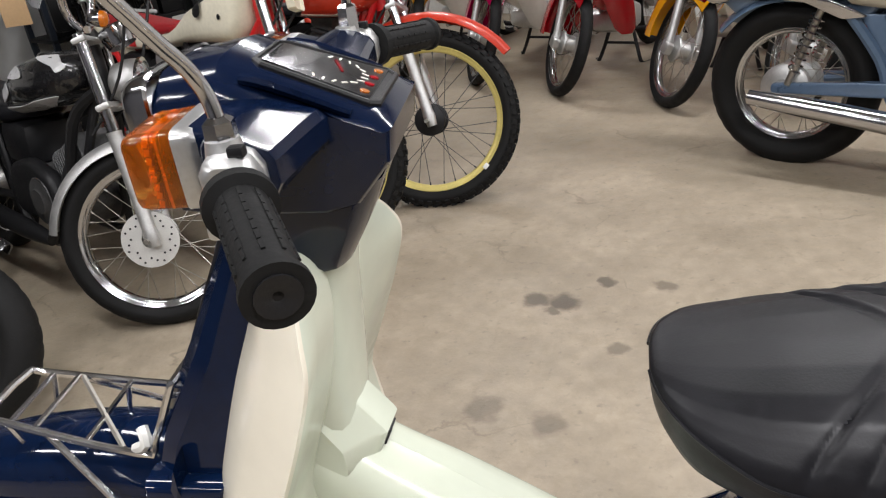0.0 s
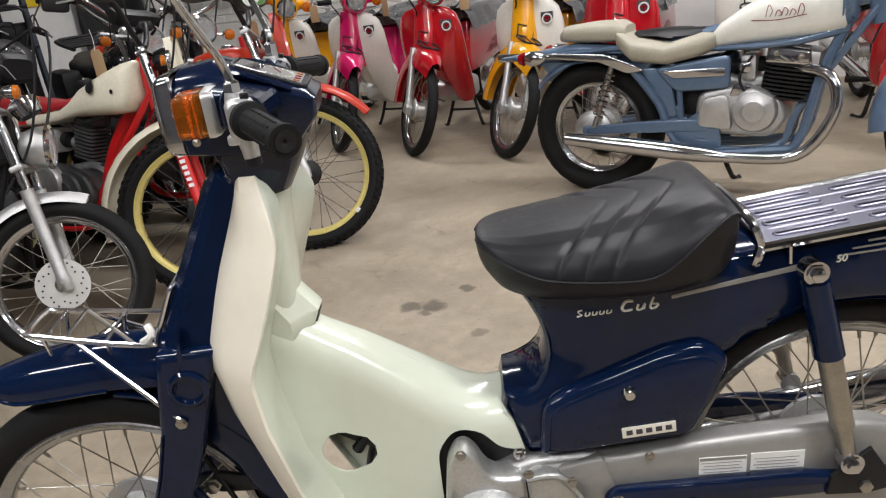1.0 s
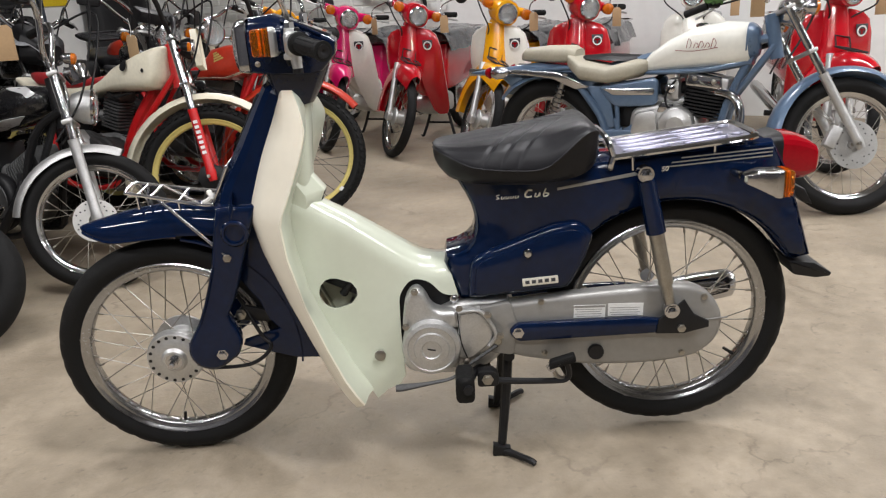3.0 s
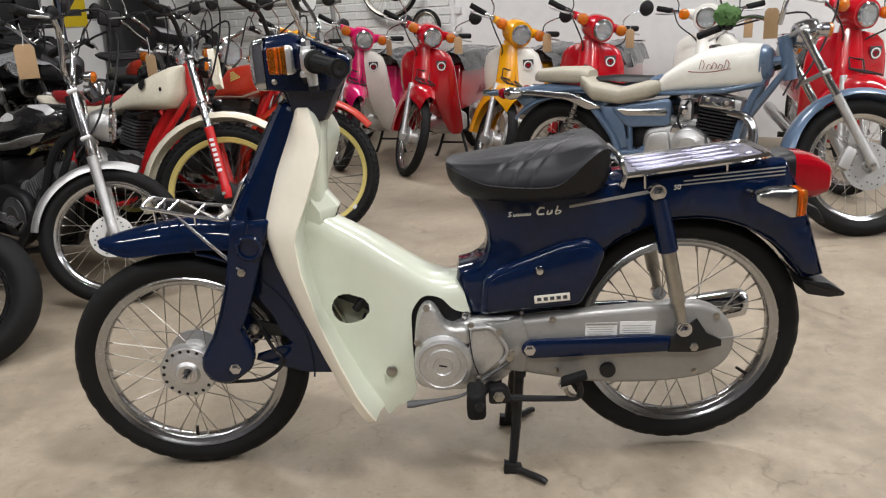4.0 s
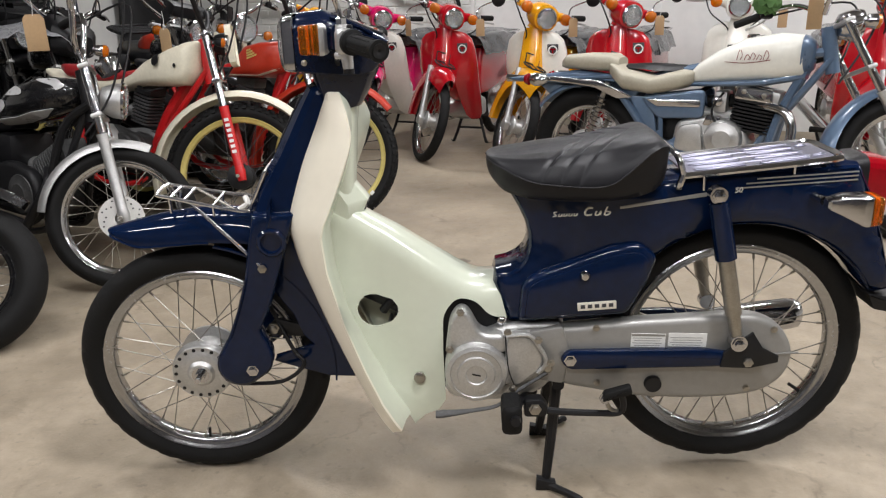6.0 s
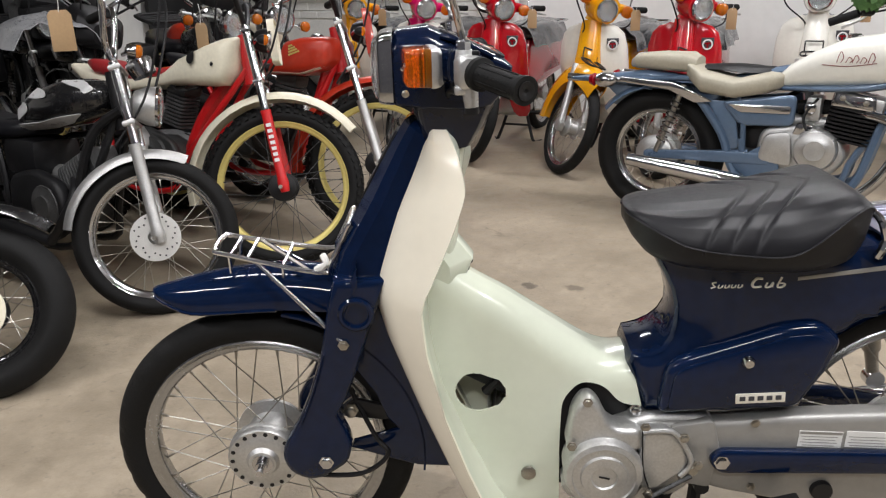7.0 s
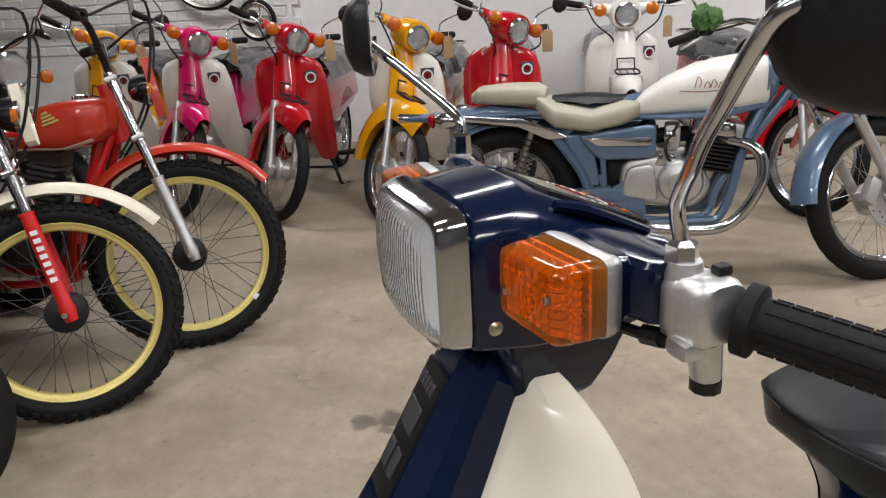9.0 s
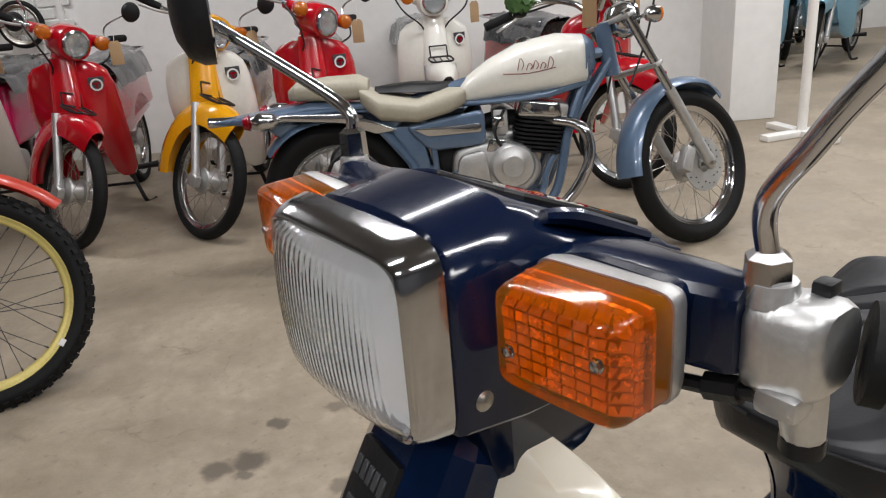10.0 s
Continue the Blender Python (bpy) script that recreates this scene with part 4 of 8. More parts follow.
    loops = [[(x + (w / 2 - 0.006) * math.copysign(1, math.cos(t)) + 0.006 * math.cos(t), y + 0.0062 * math.sin(t)) for t in (2 * math.pi * (k + 0.5) / 12 for k in range(12))] for x, y, w in slots]
    bm = plate(rounded([(-0.142, -0.084), (0.118, -0.084), (0.143, -0.062), (0.143, 0.062), (0.118, 0.084), (-0.142, 0.084)], 0.012), loops, 0.0, 0.004)
    rack = part("rear_rack", turned(bm, tilt @ Matrix(((1, 0, 0, 0), (0, 0, 1, 0), (0, 1, 0, -0.0035), (0, 0, 0, 1))) @ Matrix()), BRIGHT, bike, "chromed pressed luggage rack with long slots", 30)
    for loop in loops:
        part("slot_rim", tube([tilt @ Vector((x, y, 0.0012)) for x, y in loop], 0.0021, 6, 1, closed=True), BRIGHT, rack)
    for y in (-0.040, 0.0, 0.040):
        part("pressed_rib", tube([tilt @ Vector((x, y, 0.0)) for x in (-0.125, -0.118, 0.10, 0.106)], [0.001, 0.003, 0.003, 0.001], 8, 1, flat=0.7), BRIGHT, rack)
    bm = bmesh.new()
    rim = [tilt @ Vector(p) for p in ((-0.150, -0.088, -0.002), (0.11, -0.088, -0.002), (0.148, -0.07, 0), (0.152, 0, 0), (0.148, 0.07, 0), (0.11, 0.088, -0.002), (-0.150, 0.088, -0.002))]
    tube(rim, 0.0065, 8, 4, bm=bm)
    for s in (-1, 1):
        tube([(0.446, s * 0.088, 0.694), (0.441, s * 0.090, 0.680), (0.440, s * 0.085, 0.670)], 0.007, 8, 3, bm=bm)
        tube([(0.66, s * 0.075, 0.708), (0.662, s * 0.07, 0.685)], 0.004, 6, 1, bm=bm)
        tube([(0.72, s * 0.06, 0.713), (0.725, s * 0.055, 0.695)], 0.004, 6, 1, bm=bm)
        tube([(0.487, s * 0.082, 0.698), (0.489, s * 0.08, 0.662)], 0.0032, 6, 1, bm=bm)
    tube([(0.447, -0.088, 0.694), (0.436, -0.08, 0.728), (0.434, 0, 0.735), (0.436, 0.08, 0.728), (0.447, 0.088, 0.694)], 0.006, 8, 5, bm=bm)
    part("rack_frame", bm, CHROME, rack)
    # tail lamp, plate bracket, flap
    tail = part("tail_lamp", loft(bmesh.new(), [ellipse((x, 0, z), hw, hh, 20, 4) for x, z, hw, hh in ((0.775, 0.672, 0.052, 0.036), (0.80, 0.672, 0.055, 0.044), (0.812, 0.670, 0.055, 0.046))]), BLACK, bike)
    part("lens", loft(bmesh.new(), [ellipse((x, 0, z), hw, hh, 20, 4) for x, z, hw, hh in ((0.812, 0.668, 0.054, 0.045), (0.845, 0.660, 0.053, 0.050), (0.866, 0.657, 0.052, 0.046), (0.888, 0.654, 0.050, 0.033), (0.895, 0.655, 0.042, 0.024))]), REDLENS, tail, "red tail lamp lens", 18)
    part("rear_flap", slab(rounded([(0.838, 0.436), (0.896, 0.428), (0.936, 0.402), (0.932, 0.394), (0.900, 0.392), (0.852, 0.402)], 0.004, 2), -0.072, 0.072, 0.004), BLACK, bike, "black rubber mud flap")
    part("plate_bracket", slab([(0.836, 0.606), (0.868, 0.592), (0.888, 0.556), (0.866, 0.562), (0.848, 0.580)], -0.05, 0.05, 0.004), IRON, bike)
    for s in (-1, 1):
        part("indicator_stem", tube([(0.700, s * 0.07, 0.646), (0.706, s * 0.115, 0.646)], 0.009, 10, 1), CHROME, bike)
        part("indicator_body", loft(bmesh.new(), [ellipse((x, s * 0.138, z), hw, hh, 28, 7) for x, z, hw, hh in ((0.698, 0.647, 0.010, 0.007), (0.702, 0.647, 0.016, 0.010), (0.728, 0.644, 0.024, 0.020), (0.758, 0.636, 0.0275, 0.0285))]), CHROME, bike, "chromed tapered indicator body", 30)
        indicator(bike, pose(0.764, s * 0.138, 0.635, 0, 0, 180), "rear_indicator", 0.054, 0.058, 0.030)
    # rear shocks
    for s in (-1, 1):
        a, b = Vector((0.508, s * 0.105, 0.660)), Vector((0.572, s * 0.110, 0.352))
        shock = part("rear_shock", tube([a.lerp(b, 0.05), a.lerp(b, 0.42)], [0.0190, 0.0210], 18, 1), NAVY, bike, "navy shock cover over a bright damper")
        part("damper", tube([a.lerp(b, 0.42), a.lerp(b, 0.80)], 0.0165, 16, 1), STEEL, shock)
        bm = tube([a.lerp(b, 0.78), a.lerp(b, 0.97)], [0.013, 0.011], 12, 1)
        part("rod_end", bm, STEEL, shock)
        for q in (a, b):
            eye = part("shock_eye", lathe([(0.017, -0.012), (0.017, 0.012)], 16, Matrix.Translation(q)), CHROME, shock)
            eye.parent = shock
            part("shock_nut", bolt(q + Vector((0, s * 0.0115, 0)), 0.010, 0.010, sign=s), CHROME, shock)
    # chain case
    case_line = rounded([(0.10, 0.378), (0.229, 0.378), (0.32, 0.388), (0.435, 0.394), (0.557, 0.400), (0.620, 0.400), (0.668, 0.374), (0.698, 0.320), (0.687, 0.262), (0.636, 0.220), (0.52, 0.208), (0.38, 0.214), (0.2, 0.250)], 0.05)
    case = part("chain_case", slab(case_line, -0.092, -0.048, 0.014, seg=3), GREYPAINT, bike, "grey metal chain case with two stickers")
    part("case_seam", tube([(0.62, -0.0925, 0.312), (0.704, -0.0925, 0.318)], 0.002, 5, 1), GREYPAINT, case)
    part("inspection_plug", lathe([(0.0, -0.102), (0.017, -0.102), (0.018, -0.099), (0.018, -0.09)], 20, pose(0.411, 0, 0.250)), BLACK, case)
    for x, z in ((0.29, 0.378), (0.296, 0.252), (0.606, 0.236), (0.65, 0.37)):
        part("case_bolt", bolt((x, -0.092, z), 0.006, 0.004), STEEL, case)
    for x0, x1, head in ((0.362, 0.432, True), (0.438, 0.516, False)):
        tilt = pose((x0 + x1) / 2, -0.0926, 0.349, 0, 1.8, 0)
        lab = part("sticker", box((x1 - x0, 0.0012, 0.030), tilt, 0), PAPER, case, "white sticker with rows of small print")
        bm = bmesh.new()
        if head:
            box((x1 - x0 - 0.002, 0.0008, 0.005), tilt @ pose(0, -0.0006, 0.012), 0, bm)
        for r in range(4):
            box(((x1 - x0) * (0.85 - 0.1 * (r % 2)), 0.0006, 0.0013), tilt @ pose(-0.002, -0.0006, 0.005 - 0.0055 * r), 0, bm)
        part("fine_print", bm, GREYPAINT, lab)
    # swing arm and axle
    for s in (-1, 1):
        arm = part("swing_arm", slab(rounded([(0.214, 0.315), (0.232, 0.335), (0.50, 0.336), (0.54, 0.330), (0.64, 0.318), (0.64, 0.305), (0.53, 0.296), (0.232, 0.292)], 0.014), s * 0.094, s * 0.114, 0.006), NAVY, bike)
        part("pivot_bolt", bolt((0.236, s * 0.112, 0.314), 0.010, 0.007, sign=s), CHROME, arm)
        part("axle_nut", bolt((0.594, s * 0.112, 0.310), 0.010, 0.012, sign=s), STEEL, arm)
    part("chain_adjuster", slab([(0.545, 0.33), (0.60, 0.375), (0.622, 0.34), (0.655, 0.322), (0.655, 0.308), (0.60, 0.295), (0.54, 0.298)], -0.118, -0.110, 0.002), IRON, bike)
    # engine
    eng = part("engine", slab(rounded([(-0.02, 0.23), (0.02, 0.208), (0.10, 0.205), (0.18, 0.225), (0.235, 0.30), (0.23, 0.385), (0.12, 0.386), (0.05, 0.36), (-0.01, 0.33)], 0.03), -0.085, 0.085, 0.012, seg=3), ALLOY, bike, "cast alloy engine with round generator cover")
    bm = lathe([(0.066, -0.07), (0.066, -0.118), (0.062, -0.126), (0.054, -0.129), (0.052, -0.126), (0.040, -0.126), (0.038, -0.131), (0.022, -0.132), (0.020, -0.129), (0.0, -0.129)], 40, pose(0.042, 0, 0.292))
    part("generator_cover", bm, ALLOY, eng)
    part("cover_slot", box((0.018, 0.002, 0.003), pose(0.042, -0.1295, 0.292, 0, 12, 0), 0), IRON, eng)
    part("sprocket_cover", slab(rounded([(0.104, 0.366), (0.118, 0.374), (0.150, 0.372), (0.172, 0.346), (0.184, 0.316), (0.176, 0.292), (0.13, 0.252), (0.10, 0.258)], 0.012), -0.112, -0.07, 0.008, seg=3), ALLOY, eng)
    part("cover_ridge", tube([(0.104, -0.113, 0.371), (0.150, -0.113, 0.373), (0.174, -0.113, 0.344), (0.186, -0.113, 0.312), (0.170, -0.113, 0.286)], 0.0045, 8, 4), ALLOY, eng)
    part("cover_seam", tube([(0.103, -0.1135, 0.372), (0.108, -0.1135, 0.30), (0.122, -0.1135, 0.256)], 0.0014, 5, 3), IRON, eng)
    part("rear_case", slab(rounded([(0.150, 0.372), (0.222, 0.384), (0.236, 0.330), (0.226, 0.252), (0.170, 0.262), (0.186, 0.316)], 0.010), -0.098, -0.05, 0.004), GREYPAINT, eng)
    part("case_lug", lathe([(0.010, 0), (0.010, -0.012), (0.007, -0.015), (0, -0.015)], 14, pose(0.190, -0.100, 0.296)), STEEL, eng)
    part("crankcase_cover", slab(rounded([(-0.022, 0.33), (-0.012, 0.40), (0.002, 0.424), (0.018, 0.428), (0.032, 0.416), (0.046, 0.384), (0.062, 0.372), (0.104, 0.372), (0.108, 0.33)], 0.014), -0.110, -0.06, 0.010, seg=3), ALLOY, eng)
    part("lower_case", slab(rounded([(-0.028, 0.250), (-0.014, 0.226), (0.03, 0.214), (0.10, 0.222), (0.12, 0.258), (0.0, 0.29)], 0.012), -0.098, -0.05, 0.008, seg=3), ALLOY, eng)
    for x, z in ((0.012, 0.424), (0.108, 0.378), (0.17, 0.364), (0.196, 0.312), (0.118, 0.253), (-0.012, 0.345)):
        part("case_bolt", bolt((x, -0.109 if z > 0.37 and x < 0.15 else -0.117, z), 0.0065, 0.006), STEEL, eng)
    bm = bmesh.new()
    for k in range(9):
        box((0.006, 0.105, 0.10), pose(-0.065 - 0.011 * k, 0, 0.305, 0, 4, 0), 0.002, bm, 1)
    box((0.11, 0.08, 0.08), pose(-0.09, 0, 0.305, 0, 4, 0), 0.006, bm)
    part("cylinder", bm, ALLOY, eng)
    # dark block added inside to stand for the shade round the engine
    part("gap_shade_block", slab([(-0.055, 0.22), (-0.055, 0.44), (0.0, 0.462), (0.07, 0.44), (0.09, 0.38), (0.05, 0.22)], -0.052, 0.052, 0.006), IRON, eng)
    part("carburettor", tube([(-0.10, -0.02, 0.40), (-0.16, -0.015, 0.425), (-0.20, 0.0, 0.43)], [0.022, 0.018, 0.012], 12, 3), IRON, eng)
    part("plug_lead", tube([(-0.155, -0.035, 0.40), (-0.135, -0.04, 0.425), (-0.09, -0.02, 0.45)], [0.010, 0.008, 0.004], 8, 4), BLACK, eng)
    part("air_duct", box((0.09, 0.05, 0.05), pose(-0.12, 0.02, 0.46, 0, 30, 0), 0.012), IRON, eng)
    # exhaust on the far side
    bm = tube([(-0.14, 0.05, 0.25), (-0.08, 0.09, 0.20), (0.10, 0.11, 0.20), (0.26, 0.115, 0.235)], 0.013, 10, 5)
    ex = part("exhaust_pipe", bm, CHROME, bike)
    part("silencer", tube([(0.25, 0.115, 0.232), (0.30, 0.118, 0.245), (0.70, 0.128, 0.298), (0.785, 0.130, 0.308), (0.79, 0.130, 0.308)], [0.014, 0.036, 0.038, 0.034, 0.02], 18, 2), CHROME, ex)
    # centre stand
    for s in (-1, 1):
        part("stand_leg", tube([(0.215, s * 0.055, 0.245), (0.205, s * 0.075, 0.14), (0.192, s * 0.098, 0.03), (0.190, s * 0.105, 0.013), (0.215, s * 0.125, 0.011), (0.250, s * 0.155, 0.012), (0.262, s * 0.165, 0.008)], [0.012, 0.012, 0.010, 0.010, 0.008, 0.008, 0.007], 8, 5), IRON, bike)
        part("stand_foot", slab([(0.168, 0.002), (0.170, 0.030), (0.210, 0.020), (0.214, 0.002)], s * 0.098, s * 0.118, 0.002), IRON, bike)
    part("stand_shaft", tube([(0.215, -0.09, 0.245), (0.215, 0.09, 0.245)], 0.013, 10, 1), IRON, bike)
    # foot pegs, levers
    for s in (-1, 1):
        part("peg_bar", tube([(0.165, s * 0.06, 0.215), (0.13, s * 0.12, 0.222), (0.118, s * 0.22, 0.235)], 0.010, 8, 4), IRON, bike)
        part("foot_peg", loft(bmesh.new(), [ellipse((0.112, s * y, 0.222 + 0.08 * (y - 0.14)), a, b, 16, 4, "xz") for y, a, b in ((0.128, 0.014, 0.022), (0.132, 0.021, 0.032), (0.200, 0.021, 0.032), (0.206, 0.014, 0.024))]), RUBBER, bike, "black rubber foot peg")
    part("gear_lever", tube([(-0.045, -0.125, 0.198), (-0.028, -0.125, 0.199), (0.03, -0.125, 0.206), (0.085, -0.122, 0.216), (0.115, -0.118, 0.240), (0.165, -0.114, 0.272), (0.188, -0.113, 0.288)], [0.008, 0.009, 0.0045, 0.004, 0.004, 0.004, 0.005], 8, 4, flat=0.7), ENGINE, bike)
    part("stand_lever", tube([(0.16, -0.115, 0.206), (0.20, -0.125, 0.204), (0.30, -0.13, 0.201), (0.338, -0.13, 0.203), (0.345, -0.132, 0.222), (0.340, -0.135, 0.246)], [0.009, 0.008, 0.007, 0.007, 0.007, 0.007], 8, 4), IRON, bike)
    part("lever_pad", slab(rounded([(0.298, 0.236), (0.302, 0.256), (0.356, 0.272), (0.360, 0.254)], 0.005, 2), -0.150, -0.128, 0.004), RUBBER, bike)
    part("lever_bolt", bolt((0.305, -0.136, 0.240), 0.009, 0.010), CHROME, bike)
    part("lever_spring", tube([(0.308, -0.128, 0.238), (0.318, -0.13, 0.212), (0.338, -0.13, 0.204)], 0.005, 8, 3), STEEL, bike)
    part("lever_bracket", slab(rounded([(0.140, 0.195), (0.140, 0.232), (0.176, 0.236), (0.190, 0.218), (0.186, 0.195)], 0.008), -0.135, -0.105, 0.004), IRON, bike)
    part("bracket_bolt", bolt((0.163, -0.135, 0.214), 0.010, 0.008), STEEL, bike)
    # front carrier
    for s in (-1, 1):
        front.append(part("rack_strut", tube([(-0.540, s * 0.042, 0.658), (-0.405, s * 0.100, 0.541), (-0.394, s * 0.108, 0.529)], 0.0038, 8, 3), WIRE, bike))
        front.append(part("strut_bolt", bolt((-0.394, s * 0.108, 0.529), 0.007, 0.005, sign=s), STEEL, bike))
    bm = tube([(-0.432, -0.054, 0.636), (-0.580, -0.041, 0.667), (-0.603, -0.034, 0.673), (-0.603, 0.034, 0.673), (-0.580, 0.041, 0.667), (-0.432, 0.054, 0.636), (-0.412, 0.050, 0.650), (-0.382, 0.040, 0.708), (-0.378, 0.034, 0.714), (-0.378, -0.034, 0.714), (-0.382, -0.040, 0.708), (-0.412, -0.050, 0.650)], 0.0042, 8, 3, closed=True)
    rack = part("front_rack", bm, WIRE, bike, "small chromed wire carrier over the front mudguard")
    front.append(rack)
    for x, y, z in ((-0.576, 0.041, 0.6665), (-0.548, 0.044, 0.661), (-0.490, 0.049, 0.648)):
        part("cross_bar", tube([(x, -y, z), (x, y, z)], 0.0032, 6, 1), WIRE, rack)
    part("brace_bar", tube([(-0.545, 0.044, 0.660), (-0.450, -0.050, 0.640)], 0.0032, 6, 1), STEEL, rack)
    for s in (-1, 1):
        for x, z in ((-0.578, 0.664), (-0.492, 0.647)):
            part("rack_foot", tube([(x, s * 0.042, z), (x - 0.003, s * 0.032, z - 0.032)], 0.0032, 6, 1), WIRE, rack)
    front.append(part("rack_tie", tube([(-0.436, -0.050, 0.640), (-0.418, -0.056, 0.652), (-0.424, -0.046, 0.664)], 0.006, 7, 3), WHITEMARK, bike))
    for ob in front:
        ob.matrix_local = steered @ ob.matrix_local
    # headlight nacelle and bars: sections across the bike, each from the front foot round over the top to the rear foot
    main = [(-0.284, 0.907), (-0.287, 0.930), (-0.287, 0.984), (-0.285, 1.006), (-0.278, 1.014),  (-0.232, 1.019), (-0.206, 1.008), (-0.120, 0.971), (-0.108, 0.958), (-0.111, 0.934), (-0.140, 0.902), (-0.165, 0.896), (-0.242, 0.900)]
    arm = [(-0.226, 0.950), (-0.229, 0.956), (-0.229, 0.976), (-0.226, 0.986), (-0.221, 0.990), (-0.208, 0.992), (-0.192, 0.991), (-0.158, 0.980), (-0.152, 0.974), (-0.152, 0.958), (-0.160, 0.950), (-0.168, 0.948), (-0.212, 0.948)]
    mid = Vector((-0.19, 0.95))

    def shaped(k, drop, y):
        """The main section drawn in towards its middle by k, its top lowered."""
        return [Vector((mid.x + (x - mid.x) * k, y, mid.y + (z - mid.y) * k - (drop if z > 0.99 else drop * 0.5 if z > 0.96 else 0.0))) for x, z in main]

    def barred(t, y):
        """The bar's section, slimmer towards the grip."""
        return [Vector((-0.190 + (x + 0.190) * (1 - 0.36 * t) + 0.006 * t, y, 0.970 + (z - 0.970) * (1 - 0.02 * t) + 0.002 * t)) for x, z in arm]

    half = [shaped(1.0, 0.0, 0.0), shaped(1.0, 0.0008, 0.025), shaped(1.0, 0.003, 0.047), shaped(0.998, 0.010, 0.060), shaped(0.985, 0.017, 0.0675), shaped(0.96, 0.021, 0.0705), shaped(0.93, 0.022, 0.0715),
            barred(-0.10, 0.0735), barred(0.0, 0.078), barred(0.2, 0.090), barred(0.5, 0.115), barred(0.92, 0.156), barred(1.0, 0.163), barred(1.12, 0.166)]
    rings = [[Vector((p.x, -p.y, p.z)) for p in r] for r in reversed(half[1:])] + half
    bm = loft(bmesh.new(), rings)
    # the lamp sits in an opening of the front
    bmesh.ops.delete(bm, geom=[f for f in bm.faces if f.calc_center_median().x < -0.2825 and abs(f.calc_center_median().y) < 0.060 and 0.915 < f.calc_center_median().z < 1.0], context="FACES")
    nac = part("nacelle", bm, NAVYPLASTIC, bike, "navy headlight nacelle and handlebar cover", 24)
    neck_line = ((0.910, -0.262, -0.128, 0.064), (0.900, -0.260, -0.132, 0.063), (0.868, -0.252, -0.148, 0.058), (0.842, -0.243, -0.164, 0.050), (0.836, -0.238, -0.168, 0.045))
    rings = [[Vector((xa if a < 0 else xb, 0, z - (0.010 * (0.868 - z) / 0.03 * (a < 0) if z < 0.868 else 0))) + Vector((-a * (xb - xa) * (1 - abs(a)) * 0.5, b * hw, 0)) for a, b in ((-1, -0.55), (-0.86, -0.85), (-0.55, -1), (0.55, -1), (0.86, -0.85), (1, -0.55), (1, 0.55), (0.86, 0.85), (0.55, 1), (-0.55, 1), (-0.86, 0.85), (-1, 0.55))] for z, xa, xb, hw in neck_line]
    part("nacelle_neck", loft(bmesh.new(), rings), NAVYPLASTIC, nac, "", 24)
    for s in (-1, 1):
        # raised moulding along the shoulder, and the lower skirt seam
        ridge = [(-0.214, s * 0.061, 1.004), (-0.190, s * 0.062, 0.997), (-0.136, s * 0.064, 0.972)]
        part("shoulder_moulding", tube(ridge, [0.004, 0.0055, 0.004], 8, 4), NAVYPLASTIC, nac)
        part("screw", lathe([(0.0, 0.0045), (0.0035, 0.004), (0.0058, 0.002), (0.0058, 0)], 14, pose(-0.268, s * 0.0700, 0.924) @ (Matrix() if s > 0 else pose(0, 0, 0, 0, 0, 180))), STEEL, nac)
        indicator(nac, pose(-0.231 - 0.004 * s, 0.121 * s + 0.005, 0.968, 0, 0, -s * 5), "front_indicator", 0.074, 0.054, 0.042, CASTING)
        part("indicator_base", loft(bmesh.new(), [ellipse((x - 0.004 - 0.004 * s, 0.121 * s + 0.005, 0.970), a, b, 24, 8) for x, a, b in ((-0.222, 0.034, 0.025), (-0.196, 0.026, 0.019))]), NAVYPLASTIC, nac, "", 30)
        # switch housing, grip
        hz = part("switch_housing", loft(bmesh.new(), [[Vector((cx + a * x, s * y, z0 + b * z)) for x, z in ((-1, -0.55), (-1, 0.62), (-0.78, 0.92), (-0.45, 1.0), (0.35, 1.0), (0.72, 0.86), (1, 0.45), (1, -0.30), (0.75, -0.80), (0.30, -1.0), (-0.72, -1.0), (-0.93, -0.82))] for y, cx, z0, a, b in ((0.1655, -0.184, 0.966, 0.0165, 0.0200), (0.1675, -0.184, 0.966, 0.0180, 0.0220), (0.177, -0.183, 0.966, 0.0184, 0.0225), (0.1782, -0.183, 0.966, 0.0178, 0.0218), (0.1795, -0.182, 0.966, 0.0184, 0.0225), (0.193, -0.180, 0.966, 0.0180, 0.0220), (0.198, -0.178, 0.966, 0.0155, 0.0185))]), CASTING, nac, "bare cast alloy switch housing", 48)
        part("mirror_boss", tube([(-0.188, s * 0.171, 0.984), (-0.188, s * 0.171, 0.994)], [0.0125, 0.0105], 14, 1), CASTING, hz)
        part("housing_lug", box((0.018, 0.020, 0.012), pose(-0.194, s * 0.184, 0.943), 0.004), CASTING, hz)
        part("throttle_cable", tube([(-0.196, s * 0.172, 0.942), (-0.200, s * 0.150, 0.938), (-0.205, s * 0.10, 0.930), (-0.205, s * 0.06, 0.915)], 0.0042, 8, 4), BLACK, hz)
        part("cable_sleeve", tube([(-0.197, s * 0.166, 0.9415), (-0.199, s * 0.150, 0.938)], 0.0070, 8, 1), BLACK, hz)
        part("cable_boss", tube([(-0.182, s * 0.185, 0.945), (-0.180, s * 0.187, 0.920)], [0.0115, 0.0095], 12, 1), CASTING, hz)
        part("cable_nut", tube([(-0.180, s * 0.187, 0.920), (-0.180, s * 0.187, 0.912)], 0.010, 10, 1), BLACK, hz)
        part("switch_knob", box((0.010, 0.009, 0.007), pose(-0.174, s * 0.187, 0.9905), 0.002), BLACK, hz)
